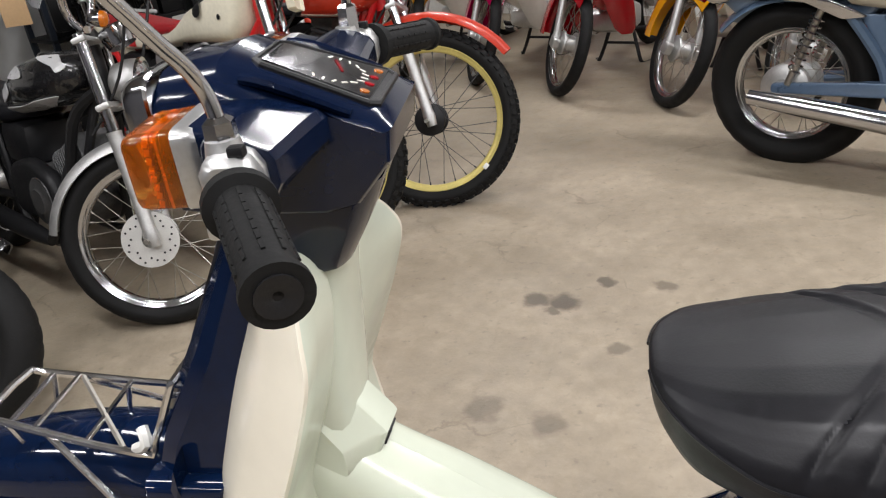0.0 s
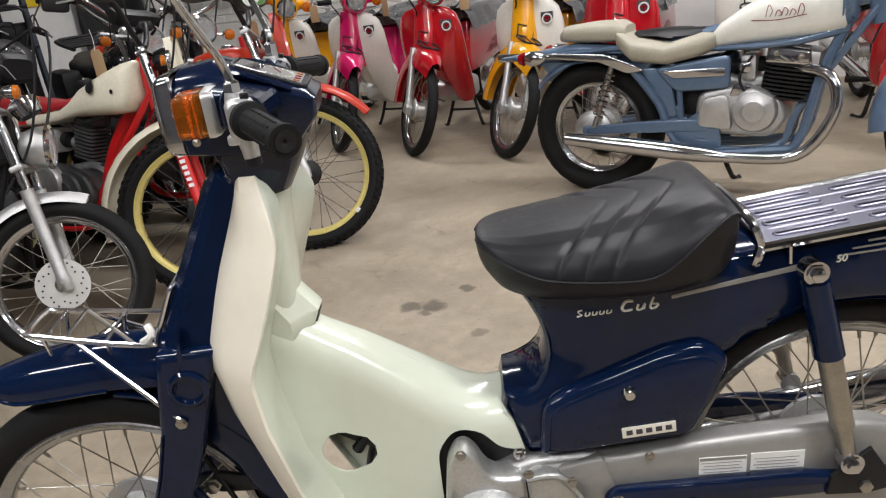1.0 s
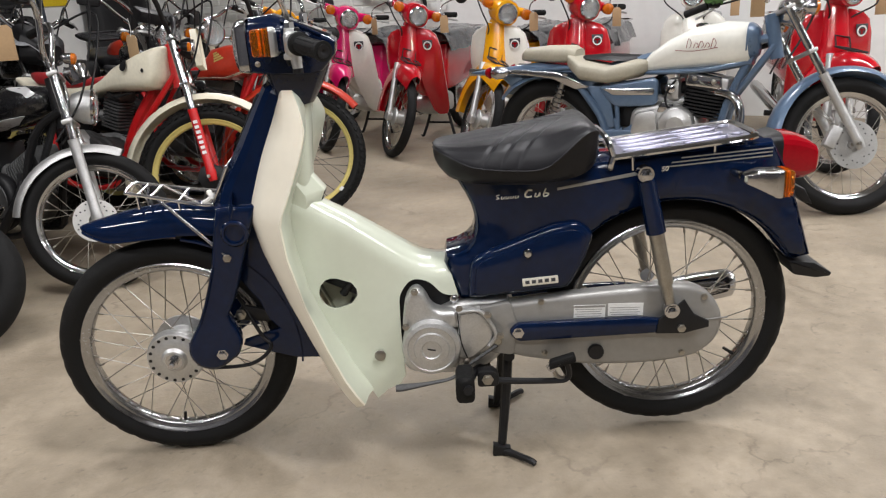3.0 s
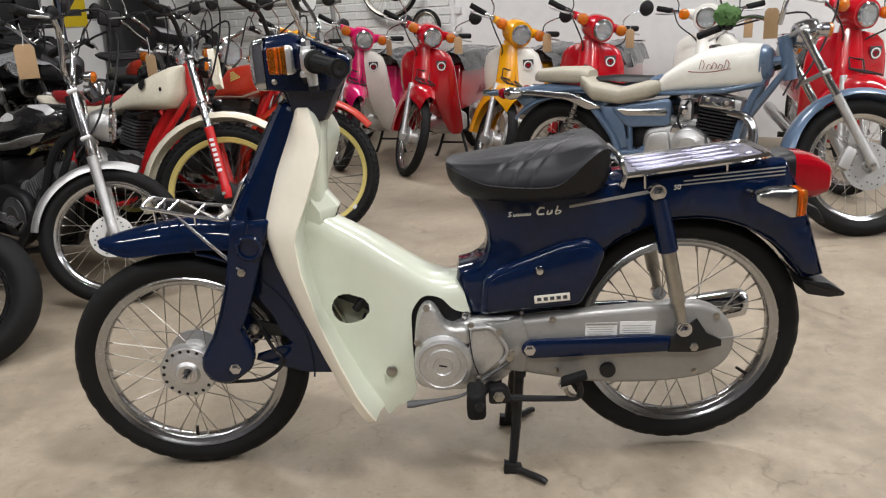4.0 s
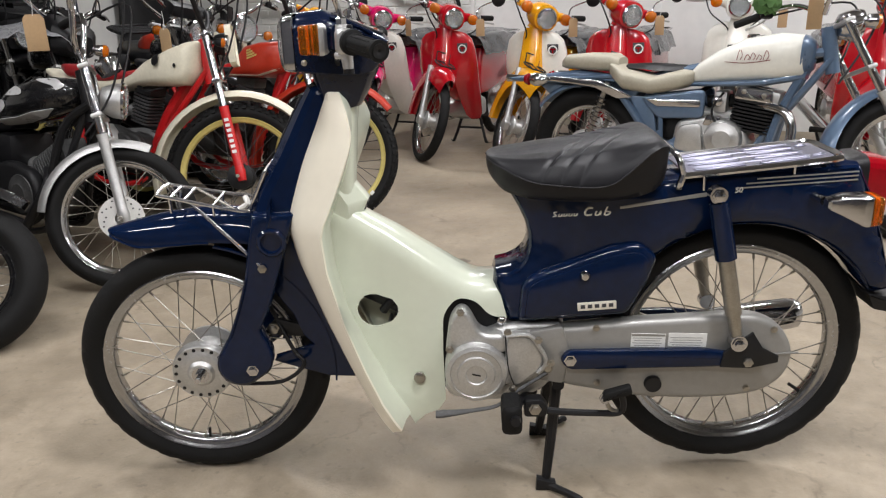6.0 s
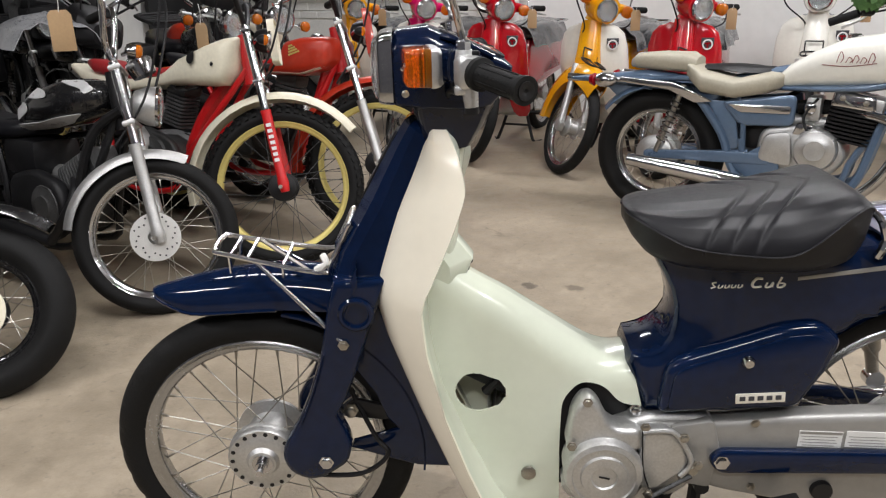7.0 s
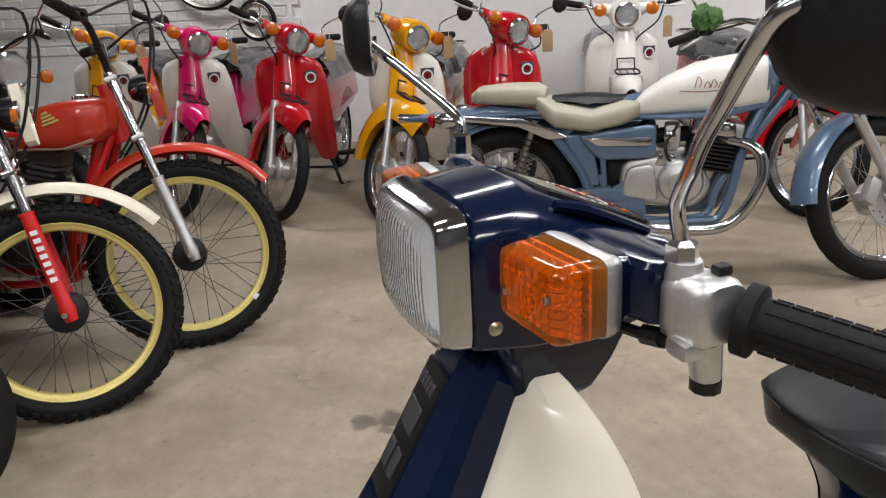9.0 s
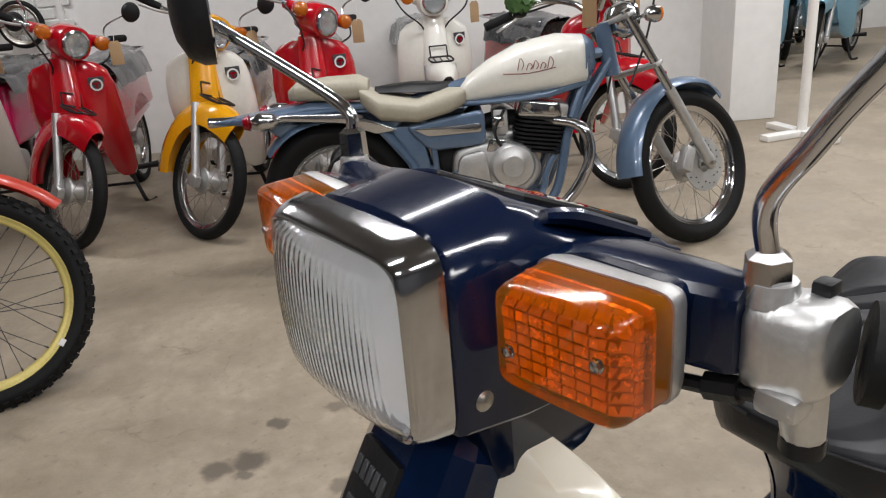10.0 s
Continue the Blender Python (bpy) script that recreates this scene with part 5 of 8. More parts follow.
        p0, p1 = Vector((-0.172, s * 0.205, 0.966)), Vector((-0.124, s * 0.295, 0.955))
        grip = part("grip", tube([p0, p0.lerp(p1, 0.08), p0.lerp(p1, 0.10), p0.lerp(p1, 0.93), p0.lerp(p1, 0.95), p1], [0.0220, 0.0220, 0.0158, 0.0158, 0.0182, 0.0182], 24, 1), RUBBER, nac, "black ribbed rubber grip", 30)
        way = (p1 - p0).normalized().to_track_quat("Y", "Z").to_matrix().to_4x4()
        bm = bmesh.new()
        for k in range(7):
            for j in range(10):
                a = 360 * j / 10
                box((0.0022, 0.009, 0.0022), Matrix.Translation(p0.lerp(p1, 0.18 + 0.1 * k)) @ way @ pose(0, 0, 0, 0, a, 0) @ pose(0, 0, 0.0157), 0, bm)
        part("grip_rib", bm, RUBBER, grip)
        part("grip_end", lathe([(0.012, 0), (0.012, 0.0015), (0.004, 0.001), (0.0, -0.002)], 16, Matrix.Translation(p1) @ way), BLACK, grip)
    # headlight
    bezel = ((-0.284, 0.9590, 0.0690, 0.0525, 8), (-0.286, 0.9590, 0.0712, 0.0545, 8), (-0.296, 0.9585, 0.0700, 0.0533, 8), (-0.304, 0.9575, 0.0675, 0.0512, 8), (-0.3070, 0.957, 0.0655, 0.0495, 8), (-0.3078, 0.957, 0.0640, 0.0480, 8), (-0.3065, 0.957, 0.0625, 0.0465, 8), (-0.298, 0.957, 0.0610, 0.0450, 8))
    hl = part("headlight", loft(bmesh.new(), [ellipse((x, 0, z), hw, hh, 56, pw) for x, z, hw, hh, pw in bezel], cap=False), BEZEL, bike, "chromed rectangular headlight with fluted glass", 30)
    part("reflector", loft(bmesh.new(), [ellipse((x, 0, 0.957), hw, hh, 40, pw) for x, hw, hh, pw in ((-0.300, 0.0612, 0.0452, 8), (-0.288, 0.058, 0.043, 6), (-0.268, 0.049, 0.038, 4), (-0.252, 0.034, 0.029, 3), (-0.243, 0.016, 0.015, 2))]), REFLECTOR, hl, "", 60)
    part("bulb", lathe([(0.0, -0.014), (0.007, -0.010), (0.009, 0.0), (0.007, 0.012), (0, 0.012)], 14, pose(-0.262, 0, 0.957, 0, 0, 90)), REFLECTOR, hl)
    rows = []
    for k in range(21):
        v = -1 + 2 * k / 20
        row = []
        for j in range(121):
            u = -1 + 2 * j / 120
            edge = (1 - abs(u) ** 8) ** 0.5 * (1 - abs(v) ** 8) ** 0.5
            band = 1.0 if abs(v) < 0.30 else 0.55
            flute = 0.00020 * band * math.cos(u * (92 if abs(v) < 0.62 else 62)) * edge * (1 if abs(u) < 0.88 else 0.3)
            row.append(Vector((-0.3060 - 0.0140 * (1 - 0.40 * u * u - 0.25 * v * v) * edge - flute, 0.0628 * u * (1 - 0.02 * v * v), 0.957 + 0.0470 * v * (1 - 0.03 * u * u))))
        rows.append(row)
    part("glass", sheet(rows, 0.002), HEADGLASS, hl, "fluted clear headlight glass", 60)
    # instrument panel
    tilt = pose(-0.165, 0, 0.9915, 0, 23.0, 0)
    ins = part("instrument_panel", loft(bmesh.new(), [[tilt @ Vector((0.052 * a * k, 0.049 * b * k, z)) for a, b in ((-1, -0.62), (-0.85, -0.78), (0.85, -1), (1, -0.86), (1, 0.86), (0.85, 1), (-0.85, 0.78), (-1, 0.62))] for z, k in ((-0.026, 0.99), (-0.0005, 1.0), (0.0012, 0.975), (0.0014, 0.93), (-0.0004, 0.915))]), BLACK, nac, "black instrument panel with speedometer", 24)
    part("dial_glass", loft(bmesh.new(), [[tilt @ Vector((0.046 * a * k, 0.0435 * b * k, z)) for a, b in ((-1, -0.66), (0.95, -1), (0.95, 1), (-1, 0.66))] for z, k in ((-0.002, 1.0), (0.0010, 0.97))]), DARKGLASS, ins, "scratched dark dial cover", 20)
    bm = bmesh.new()
    for k in range(13):
        a = radians(200 - 220 * k / 12)
        box((0.0016, 0.006, 0.0006), tilt @ pose(0.004 + 0.026 * math.sin(a), 0.030 * math.cos(a), 0.0012, 0, 0, math.degrees(a)), 0, bm)
    part("dial_mark", bm, LETTER, ins)
    part("dial_needle", box((0.0020, 0.026, 0.0006), tilt @ pose(0.006, 0.012, 0.0014, 0, 0, 25), 0), REDLENS, ins)
    for y in (-0.030, -0.010, 0.010, 0.030):
        part("warning_lamp", lathe([(0.004, 0), (0.004, 0.001), (0.0, 0.0012)], 10, tilt @ pose(0.036, y, 0.0008, 90, 0, 0)), AMBER if abs(y) > 0.02 else REDLENS, ins)
    # mirrors
    for s, foot, line, head, turn in (MIRROR_LEFT, MIRROR_RIGHT):
        st = part("mirror_stalk", tube([foot] + line, [0.0050] * (len(line) + 1), 10, 6), CHROME, bike, "chromed bent mirror stalk")
        f = Vector(foot)
        part("stalk_nut", tube([f + Vector((0, 0, -0.022)), f + Vector((0, 0, 0.0)), f + Vector((0, 0, 0.003))], [0.011, 0.010, 0.006], 6, 1), CHROME, st)
        m = Matrix.Translation(head) @ pose(0, 0, 0, *turn)
        shell = [[m @ Vector((x, 0.058 * k * math.copysign(abs(math.cos(t)) ** 0.6, math.cos(t)) * (1.0 + 0.12 * math.sin(t)), 0.044 * k * math.copysign(abs(math.sin(t)) ** 0.6, math.sin(t)))) for t in (2 * math.pi * j / 28 for j in range(28))] for x, k in ((0.006, 0.93), (0.006, 1.0), (-0.004, 1.0), (-0.016, 0.85), (-0.024, 0.5), (-0.026, 0.2))]
        case_ = part("mirror_head", loft(bmesh.new(), shell), BLACK, st, "black plastic mirror housing")
        bm = loft(bmesh.new(), [[m @ Vector((x, 0.0535 * math.copysign(abs(math.cos(t)) ** 0.6, math.cos(t)) * (1.0 + 0.12 * math.sin(t)), 0.0395 * math.copysign(abs(math.sin(t)) ** 0.6, math.sin(t)))) for t in (2 * math.pi * j / 28 for j in range(28))] for x in (0.004, 0.0075)])
        part("mirror_glass", bm, MIRROR, case_)
    # the bars stand turned a little to the left
    pivot = Vector((-0.20, -0.09, 0.9))
    turn_bars = Matrix.Translation(pivot) @ pose(0, 0, 0, 0, 0, 6.5) @ Matrix.Translation(-pivot)
    nac.matrix_local = turn_bars
    hl.matrix_local = turn_bars
    return bike


MIRROR_LEFT = (-1, (-0.180, -0.167, 1.004), [(-0.183, -0.166, 1.018), (-0.186, -0.169, 1.030), (-0.188, -0.176, 1.041), (-0.191, -0.188, 1.055), (-0.195, -0.203, 1.074), (-0.198, -0.222, 1.096), (-0.200, -0.246, 1.126), (-0.196, -0.258, 1.141), (-0.180, -0.268, 1.146)], (-0.156, -0.285, 1.140), (0, 0, 35))
MIRROR_RIGHT = (1, (-0.215, 0.175, 1.012), [(-0.216, 0.182, 1.03), (-0.245, 0.25, 1.065), (-0.278, 0.318, 1.098), (-0.284, 0.33, 1.10)], (-0.272, 0.338, 1.103), (0, 0, -14))
step_through_moped()


# ---- shared motorcycle pieces ----
def mudguard(c, r, a0, a1, w, n=18, lip=0.018, nose=0.4):
    """A curved guard over a wheel: angles in degrees from the front, anticlockwise seen from the right."""
    rings = []
    for k in range(n + 1):
        a = radians(a0 + (a1 - a0) * k / n)
        hw = w * (1 if k > 2 else nose + (1 - nose) * k / 3)
        d = Vector((math.cos(a), 0, math.sin(a)))
        rings.append([Vector(c) + d * (r + 0.016 * (1 - y * y) - lip * max(0, abs(y) - 0.82) / 0.18) + Vector((0, hw * y, 0)) for y in (-1, -0.9, -0.6, -0.2, 0.2, 0.6, 0.9, 1)])
    return sheet(rings, 0.004)


def body(stations, power=2.6, n=20):
    """A solid of oval sections: stations of (x, top, low, half width)."""
    return loft(bmesh.new(), [ellipse((x, 0, (t + l) / 2), w, (t - l) / 2, n, power) for x, t, l, w in stations])


def round_lamp(parent, c, r, depth, shell, name="headlight", m=None, face=DARKGLASS):
    """A round lamp that faces local +x."""
    s = (m or Matrix()) @ Matrix.Translation(c) @ pose(0, 0, 0, 0, 0, -90)
    lamp = part(name, lathe([(r * 0.25, -depth), (r * 0.7, -depth * 0.85), (r * 0.95, -depth * 0.4), (r, 0), (r * 0.97, 0.006), (r * 0.9, 0.004), (r * 0.86, -0.002), (r * 0.62, -depth * 0.42), (r * 0.22, -depth * 0.56), (0, -depth * 0.58)], 28, s), shell, parent)
    part("lamp_rim", lathe([(r * 0.88, 0.0), (r * 1.03, -0.004), (r * 1.05, 0.006), (r * 0.9, 0.012)], 28, s, loop=True), CHROME, lamp)
    part("lamp_glass", lathe([(r * 0.9, 0.004), (r * 0.7, 0.012), (r * 0.35, 0.017), (0, 0.018)], 24, s), LENS, lamp)
    part("reflector", lathe([(r * 0.88, 0.003), (r * 0.6, -depth * 0.35), (r * 0.2, -depth * 0.5), (0, -depth * 0.5)], 24, s), BOWL, lamp)
    part("lamp_bulb", lathe([(0.0, -depth * 0.5), (r * 0.20, -depth * 0.5), (r * 0.24, -depth * 0.2), (r * 0.12, -0.002), (0, 0.0)], 12, s), IRON, lamp)
    part("lamp_fin", turned(box((r * 1.5, 0.004, r * 0.10), pose(0, -depth * 0.16, r * 0.05), 0.001), s), BOWL, lamp)
    return lamp


def finned_cylinder(c, w, h, lean, mat_fin, fins=9):
    m = pose(*c, 0, lean, 0)
    rings, step = [], h / fins
    for k in range(fins):
        z = (k - fins / 2) * step
        for dz, q in ((0.0, 0.36), (0.18, 0.36), (0.22, 0.49), (0.26, 0.5), (0.72, 0.5), (0.76, 0.49), (0.80, 0.36)):
            rings.append([m @ p for p in ellipse((0, 0, z + dz * step), w * q, w * q * 0.95, 20, 5, "xy")])
    return loft(bmesh.new(), rings)


def on_side(stations, outline, s, power, lift=0.002, holes=()):
    """A thin painted shape laid on the side of a body of oval sections."""
    bm = filled(outline, list(holes), [-1.5 + 0.02 * k for k in range(75)], [0.4 + 0.02 * k for k in range(35)])
    xs = [-p[0] for p in stations]
    for v in bm.verts:
        t, l, w = (float(np.interp(-v.co.x, xs, [p[c] for p in stations])) for c in (1, 2, 3))
        q = min(1.0, abs((v.co.z - (t + l) / 2) / max(1e-4, (t - l) / 2)))
        v.co.y = s * (w * (1 - q ** power) ** (1 / power) + lift)
    bmesh.ops.recalc_face_normals(bm, faces=bm.faces[:])
    bmesh.ops.solidify(bm, geom=bm.faces[:], thickness=0.0025)
    return bm


def round_mirror(parent, foot, top, S, head=0.045):
    st = part("mirror_stalk", turned(tube([foot, (foot[0] - 0.01, foot[1] * 1.05, foot[2] + 0.06), top], 0.0045, 7, 5), S), CHROME, parent)
    m = S @ Matrix.Translation(top) @ pose(0, 0, 0, 0, 0, -90)
    part("mirror_head", lathe([(head * 0.3, 0.022), (head * 0.85, 0.014), (head, 0.0), (head * 0.96, -0.005)], 24, m), BLACK, st)
    part("mirror_glass", lathe([(head * 0.93, -0.0055), (head * 0.5, -0.006), (0, -0.006)], 24, m), MIRROR, st)


def motorcycle(name, label, contact, theta, steer, Rf=0.31, Rr=0.30, wf=0.07, wr=0.09, wb=1.20, neck=(-0.36, 0.80), fork_foot_y=0.085, frame=IRON, upper=CHROME, lower=ALLOY, split=0.5,
               rim=CHROME, knobs=False, hub=ALLOY, disc=0, tank=(), tank_mat=BLACKPAINT, seat=(), seat_mat=VINYL, front_guard=None, rear_guard=None, engine=(-0.58, 0.42), engine_mat=ALLOY,
               cylinder=(0.15, 0.16, 15), fin_mat=IRON, bars=(), lamp=None, indicators=True, mirrors=True, exhaust=(), tubes=(), gaiter=None, spokes=32, hub_r=0.055, lamp_shell=CHROME, case_mat=None, side_panel=None, shocks=True, disc_r=0.105, disc_mat=None, group="", lean=0.0, tank_power=2.7, boxes=True, flasher=1.0, lift=0.0, reach=0.0):
    """A motorcycle whose front tyre touches the floor at contact; theta is its heading and steer the turn of its bars, in degrees."""
    axle = Vector((0.0, 0, Rf))
    rake = (Vector((neck[0] - 0.03, 0, neck[1] + 0.12)) - axle).normalized()
    S = Matrix.Translation(axle) @ Matrix.Rotation(radians(steer), 4, rake) @ Matrix.Translation(-axle)
    tilt = (pose(0, 0, 0, -lean, 0, 0) @ S).to_3x3() @ Vector((0, 1, 0))
    base = pose(contact[0], contact[1], (Rf + lift) * math.sqrt(1 - tilt.z ** 2), 0, 0, theta) @ pose(0, 0, 0, -lean, 0, 0) @ Matrix.Translation((0, 0, -Rf))
    bike = thing(name, label, "motorcycle", base, group)
    # front end
    fw = wheel(bike, "front_wheel", (0, 0, Rf), Rf + lift, wf, None, hub_r, 0.10, spokes, rim=rim, hub=hub, knobs=knobs, disc=disc, disc_r=disc_r, disc_mat=disc_mat)
    fw.matrix_local = S @ Matrix.Translation((reach, 0, Rf))
    top = Vector((neck[0] - 0.03, 0, neck[1] + 0.12))
    for s in (-1, 1):
        a, b = Vector((0.012 + reach, s * fork_foot_y, Rf)), Vector((top.x, s * fork_foot_y, top.z))
        leg = part("fork_leg", turned(tube([a.lerp(b, split), b], 0.0165, 14, 1), S), upper, bike)
        part("fork_slider", turned(tube([a - (b - a) * 0.03, a.lerp(b, 0.03), a.lerp(b, 0.06), a.lerp(b, split), a.lerp(b, split + 0.02)], [0.017, 0.023, 0.0195, 0.0200, 0.0215], 14, 1), S), lower, leg)
        if gaiter:
            bm = tube([a.lerp(b, split + 0.02), a.lerp(b, split + 0.30)], 0.02, 12, 1)
            for k in range(7):
                q = a.lerp(b, split + 0.03 + 0.04 * k)
                tube([q, a.lerp(b, split + 0.05 + 0.04 * k)], [0.029, 0.022], 12, 1, bm=bm)
            part("gaiter", turned(bm, S), gaiter, leg)
    for f, w in ((0.66, 0.03), (0.97, 0.028)):
        q = Vector((0.012 + reach, 0, Rf)).lerp(top, f)
        part("fork_yoke", turned(box((0.042, fork_foot_y * 2 + 0.046, w * 0.62), Matrix.Translation(q) @ pose(0, 0, 0, 0, -25, 0), 0.008), S), upper if lower is FORKRED or upper is BLACKPAINT else ALLOY, bike)
    part("axle", turned(tube([(reach, -fork_foot_y - 0.03, Rf), (reach, fork_foot_y + 0.03, Rf)], 0.008, 8, 1), S), STEEL, bike)
    if front_guard:
        r, a0, a1, w, gm = front_guard
        part("front_mudguard", turned(mudguard((reach, 0, Rf), r, a0, a1, w), S), gm, bike)
    # frame
    part("neck", turned(tube([(neck[0] - 0.01, 0, neck[1] - 0.09), (neck[0] - 0.05, 0, neck[1] + 0.10)], 0.03, 14, 1), Matrix()), frame, bike)
    rear = Vector((-wb, 0, Rr))
    ex, ez = engine
    for s in (-1, 1):
        part("down_tube", tube([(neck[0] - 0.02, s * 0.02, neck[1] - 0.03), (ex + 0.17, s * 0.07, ez - 0.02), (ex + 0.10, s * 0.09, ez - 0.16), (ex - 0.20, s * 0.09, ez - 0.16), (ex - 0.28, s * 0.09, ez)], 0.014, 8, 4), frame, bike)
        part("seat_tube", tube([(ex - 0.26, s * 0.09, ez - 0.10), (ex - 0.34, s * 0.09, ez + 0.22), (-wb - 0.12, s * 0.09, Rr + 0.33)], 0.012, 8, 4), frame, bike)
        part("swing_arm", tube([(ex - 0.24, s * 0.085, ez - 0.06), (-wb, s * 0.085, Rr)], 0.016, 8, 1), frame, bike)
        if shocks:
            a, b = Vector((-wb + 0.02, s * 0.11, Rr + 0.02)), Vector((-wb + 0.12, s * 0.11, Rr + 0.32))
            sh = part("rear_shock", tube([a, b], 0.012, 10, 1), STEEL, bike)
            bm = bmesh.new()
            coil = [a.lerp(b, 0.15 + 0.65 * k / 72) + 0.022 * (Vector((0, 1, 0)) * math.cos(k * 2 * math.pi / 8) + Vector((0.95, 0, -0.3)) * math.sin(k * 2 * math.pi / 8)) for k in range(73)]
            part("spring", tube(coil, 0.0038, 5, 1), CHROME, sh)
    part("backbone", tube([(neck[0] - 0.03, 0, neck[1]), (ex - 0.05, 0, neck[1] - 0.06), (ex - 0.34, 0, ez + 0.24)], 0.02, 8, 4), frame, bike)
    for i, (pts, r, tm) in enumerate(tubes):
        part("frame_rail", tube(pts, r, 8, 5), tm, bike)
    wheel(bike, "rear_wheel", rear, Rr + lift, wr, None, hub_r * 1.15, 0.12, spokes, rim=rim, hub=hub, knobs=knobs)
    if rear_guard:
        r, a0, a1, w, gm = rear_guard
        part("rear_mudguard", mudguard(rear, r, a0, a1, w), gm, bike)
    # engine
    cw, ch, tip = cylinder[:3]
    eng = part("engine", slab(rounded([(ex - 0.22, ez - 0.11), (ex - 0.20, ez + 0.05), (ex - 0.05, ez + 0.08), (ex + 0.10, ez + 0.04), (ex + 0.14, ez - 0.05), (ex + 0.08, ez - 0.13)], 0.04), -0.095, 0.095, 0.02, seg=3), case_mat or engine_mat, bike)
    for s in (-1, 1):
        part("clutch_cover", lathe([(0.085, 0.06), (0.085, 0.115), (0.076, 0.128), (0.045, 0.133), (0.040, 0.138), (0, 0.138)], 28, pose(ex + 0.02, 0, ez - 0.02) @ (Matrix() if s > 0 else pose(0, 0, 0, 0, 0, 180))), engine_mat, eng)
        part("sprocket_cover", slab(rounded([(ex - 0.20, ez - 0.08), (ex - 0.18, ez + 0.03), (ex - 0.08, ez + 0.05), (ex - 0.06, ez - 0.10)], 0.03), s * 0.08, s * 0.118, 0.01), engine_mat, eng)
    up = Vector((math.sin(radians(tip)), 0, math.cos(radians(tip))))
    cc = Vector((cylinder[3], 0, cylinder[4])) if len(cylinder) > 3 else Vector((ex + 0.04, 0, ez + 0.05)) + up * ch * 0.5
    part("cylinder", finned_cylinder(cc, cw, ch, tip, fin_mat), fin_mat, eng)
    part("cylinder_head", box((cw * 0.95, cw * 0.85, 0.055), Matrix.Translation(cc + up * (ch * 0.5 + 0.026)) @ pose(0, 0, 0, 0, tip, 0), 0.014), engine_mat, eng)
    part("carburettor", tube([cc + Vector((-cw * 0.5, 0, 0)), cc + Vector((-cw * 0.5 - 0.06, 0, -0.005)), cc + Vector((-cw * 0.5 - 0.13, 0, 0.0))], [0.022, 0.028, 0.03], 12, 2), ALLOY if fin_mat is not ALLOY else IRON, eng)
    # air box and battery between engine and seat
    if boxes:
        part("air_box", box((0.20, 0.12, 0.24), pose(ex - 0.24, 0, ez + 0.16, 0, -8, 0), 0.04), IRON, bike)
        part("battery_tray", box((0.18, 0.13, 0.10), pose(ex - 0.34, 0, ez + 0.05, 0, 0, 0), 0.03), IRON, bike)
    part("wiring", tube([(neck[0] - 0.02, 0.03, neck[1] - 0.02), (ex + 0.10, 0.05, neck[1] - 0.12), (ex - 0.10, 0.06, ez + 0.20), (ex - 0.22, 0.05, ez + 0.06)], 0.012, 7, 5), BLACK, bike)
    if side_panel:
        for s in (-1, 1):
            part("side_panel", slab(rounded(side_panel[0], 0.03), s * 0.075, s * 0.105, 0.012, seg=3), side_panel[1], bike)
    if exhaust:
        pts, r, r2, em = exhaust
        part("exhaust_pipe", tube(pts[:-2], r, 12, 5), em, bike)
        part("silencer", tube(pts[-3:], [r, r2, r2, r2 * 0.75], 16, 4), em, bike)
    # tank and seat
    if tank:
        part("fuel_tank", body(tank, tank_power, 24), tank_mat, bike, angle=70)
        x, t, l, w = tank[len(tank) // 2]
        part("filler_cap", lathe([(0.028, 0), (0.028, 0.014), (0.02, 0.02), (0, 0.02)], 18, pose(x + 0.02, 0, t - 0.004, 90, 0, 0)), CHROME, bike)
    if seat:
        part("seat", body(seat, 3.4, 24), seat_mat, bike, angle=70)
    # bars
    if bars:
        for s in (-1, 1):
            pts = [(p[0], p[1] * s, p[2]) for p in bars]
            bar = part("handlebar", turned(tube(pts, 0.011, 10, 5), S), CHROME if frame is not FORKRED else IRON, bike)
            a, b = Vector(pts[-2]), Vector(pts[-1])
            d = (b - a).normalized()
            part("grip", turned(tube([b - d * 0.115, b - d * 0.112, b, b + d * 0.003], [0.014, 0.0175, 0.0175, 0.014], 14, 1), S), RUBBER, bar)
            part("lever", turned(tube([b - d * 0.125 + Vector((0.02, 0, 0)), b - d * 0.08 + Vector((0.055, 0, -0.005)), b + Vector((0.05, 0, -0.02))], [0.007, 0.005, 0.006], 7, 4), S), ALLOY if frame is not FORKRED else BLACK, bar)
            part("lever_perch", turned(box((0.05, 0.035, 0.035), Matrix.Translation(b - d * 0.135 + Vector((0.01, 0, 0))), 0.008), S), BLACK, bar)
            part("control_cable", turned(tube([b - d * 0.13 + Vector((0.04, 0, 0)), (neck[0] + 0.10, s * 0.14, b.z + 0.06), (neck[0] + 0.08, s * 0.09, neck[1] + 0.05), (neck[0] - 0.02, s * 0.06, neck[1] - 0.15)], 0.0045, 6, 6), S), BLACK, bike)
            if mirrors:
                q = b - d * 0.14
                round_mirror(bike, tuple(q + Vector((0, 0, 0.01))), tuple(q + Vector((-0.02, s * 0.09, 0.20))), S, 0.05)
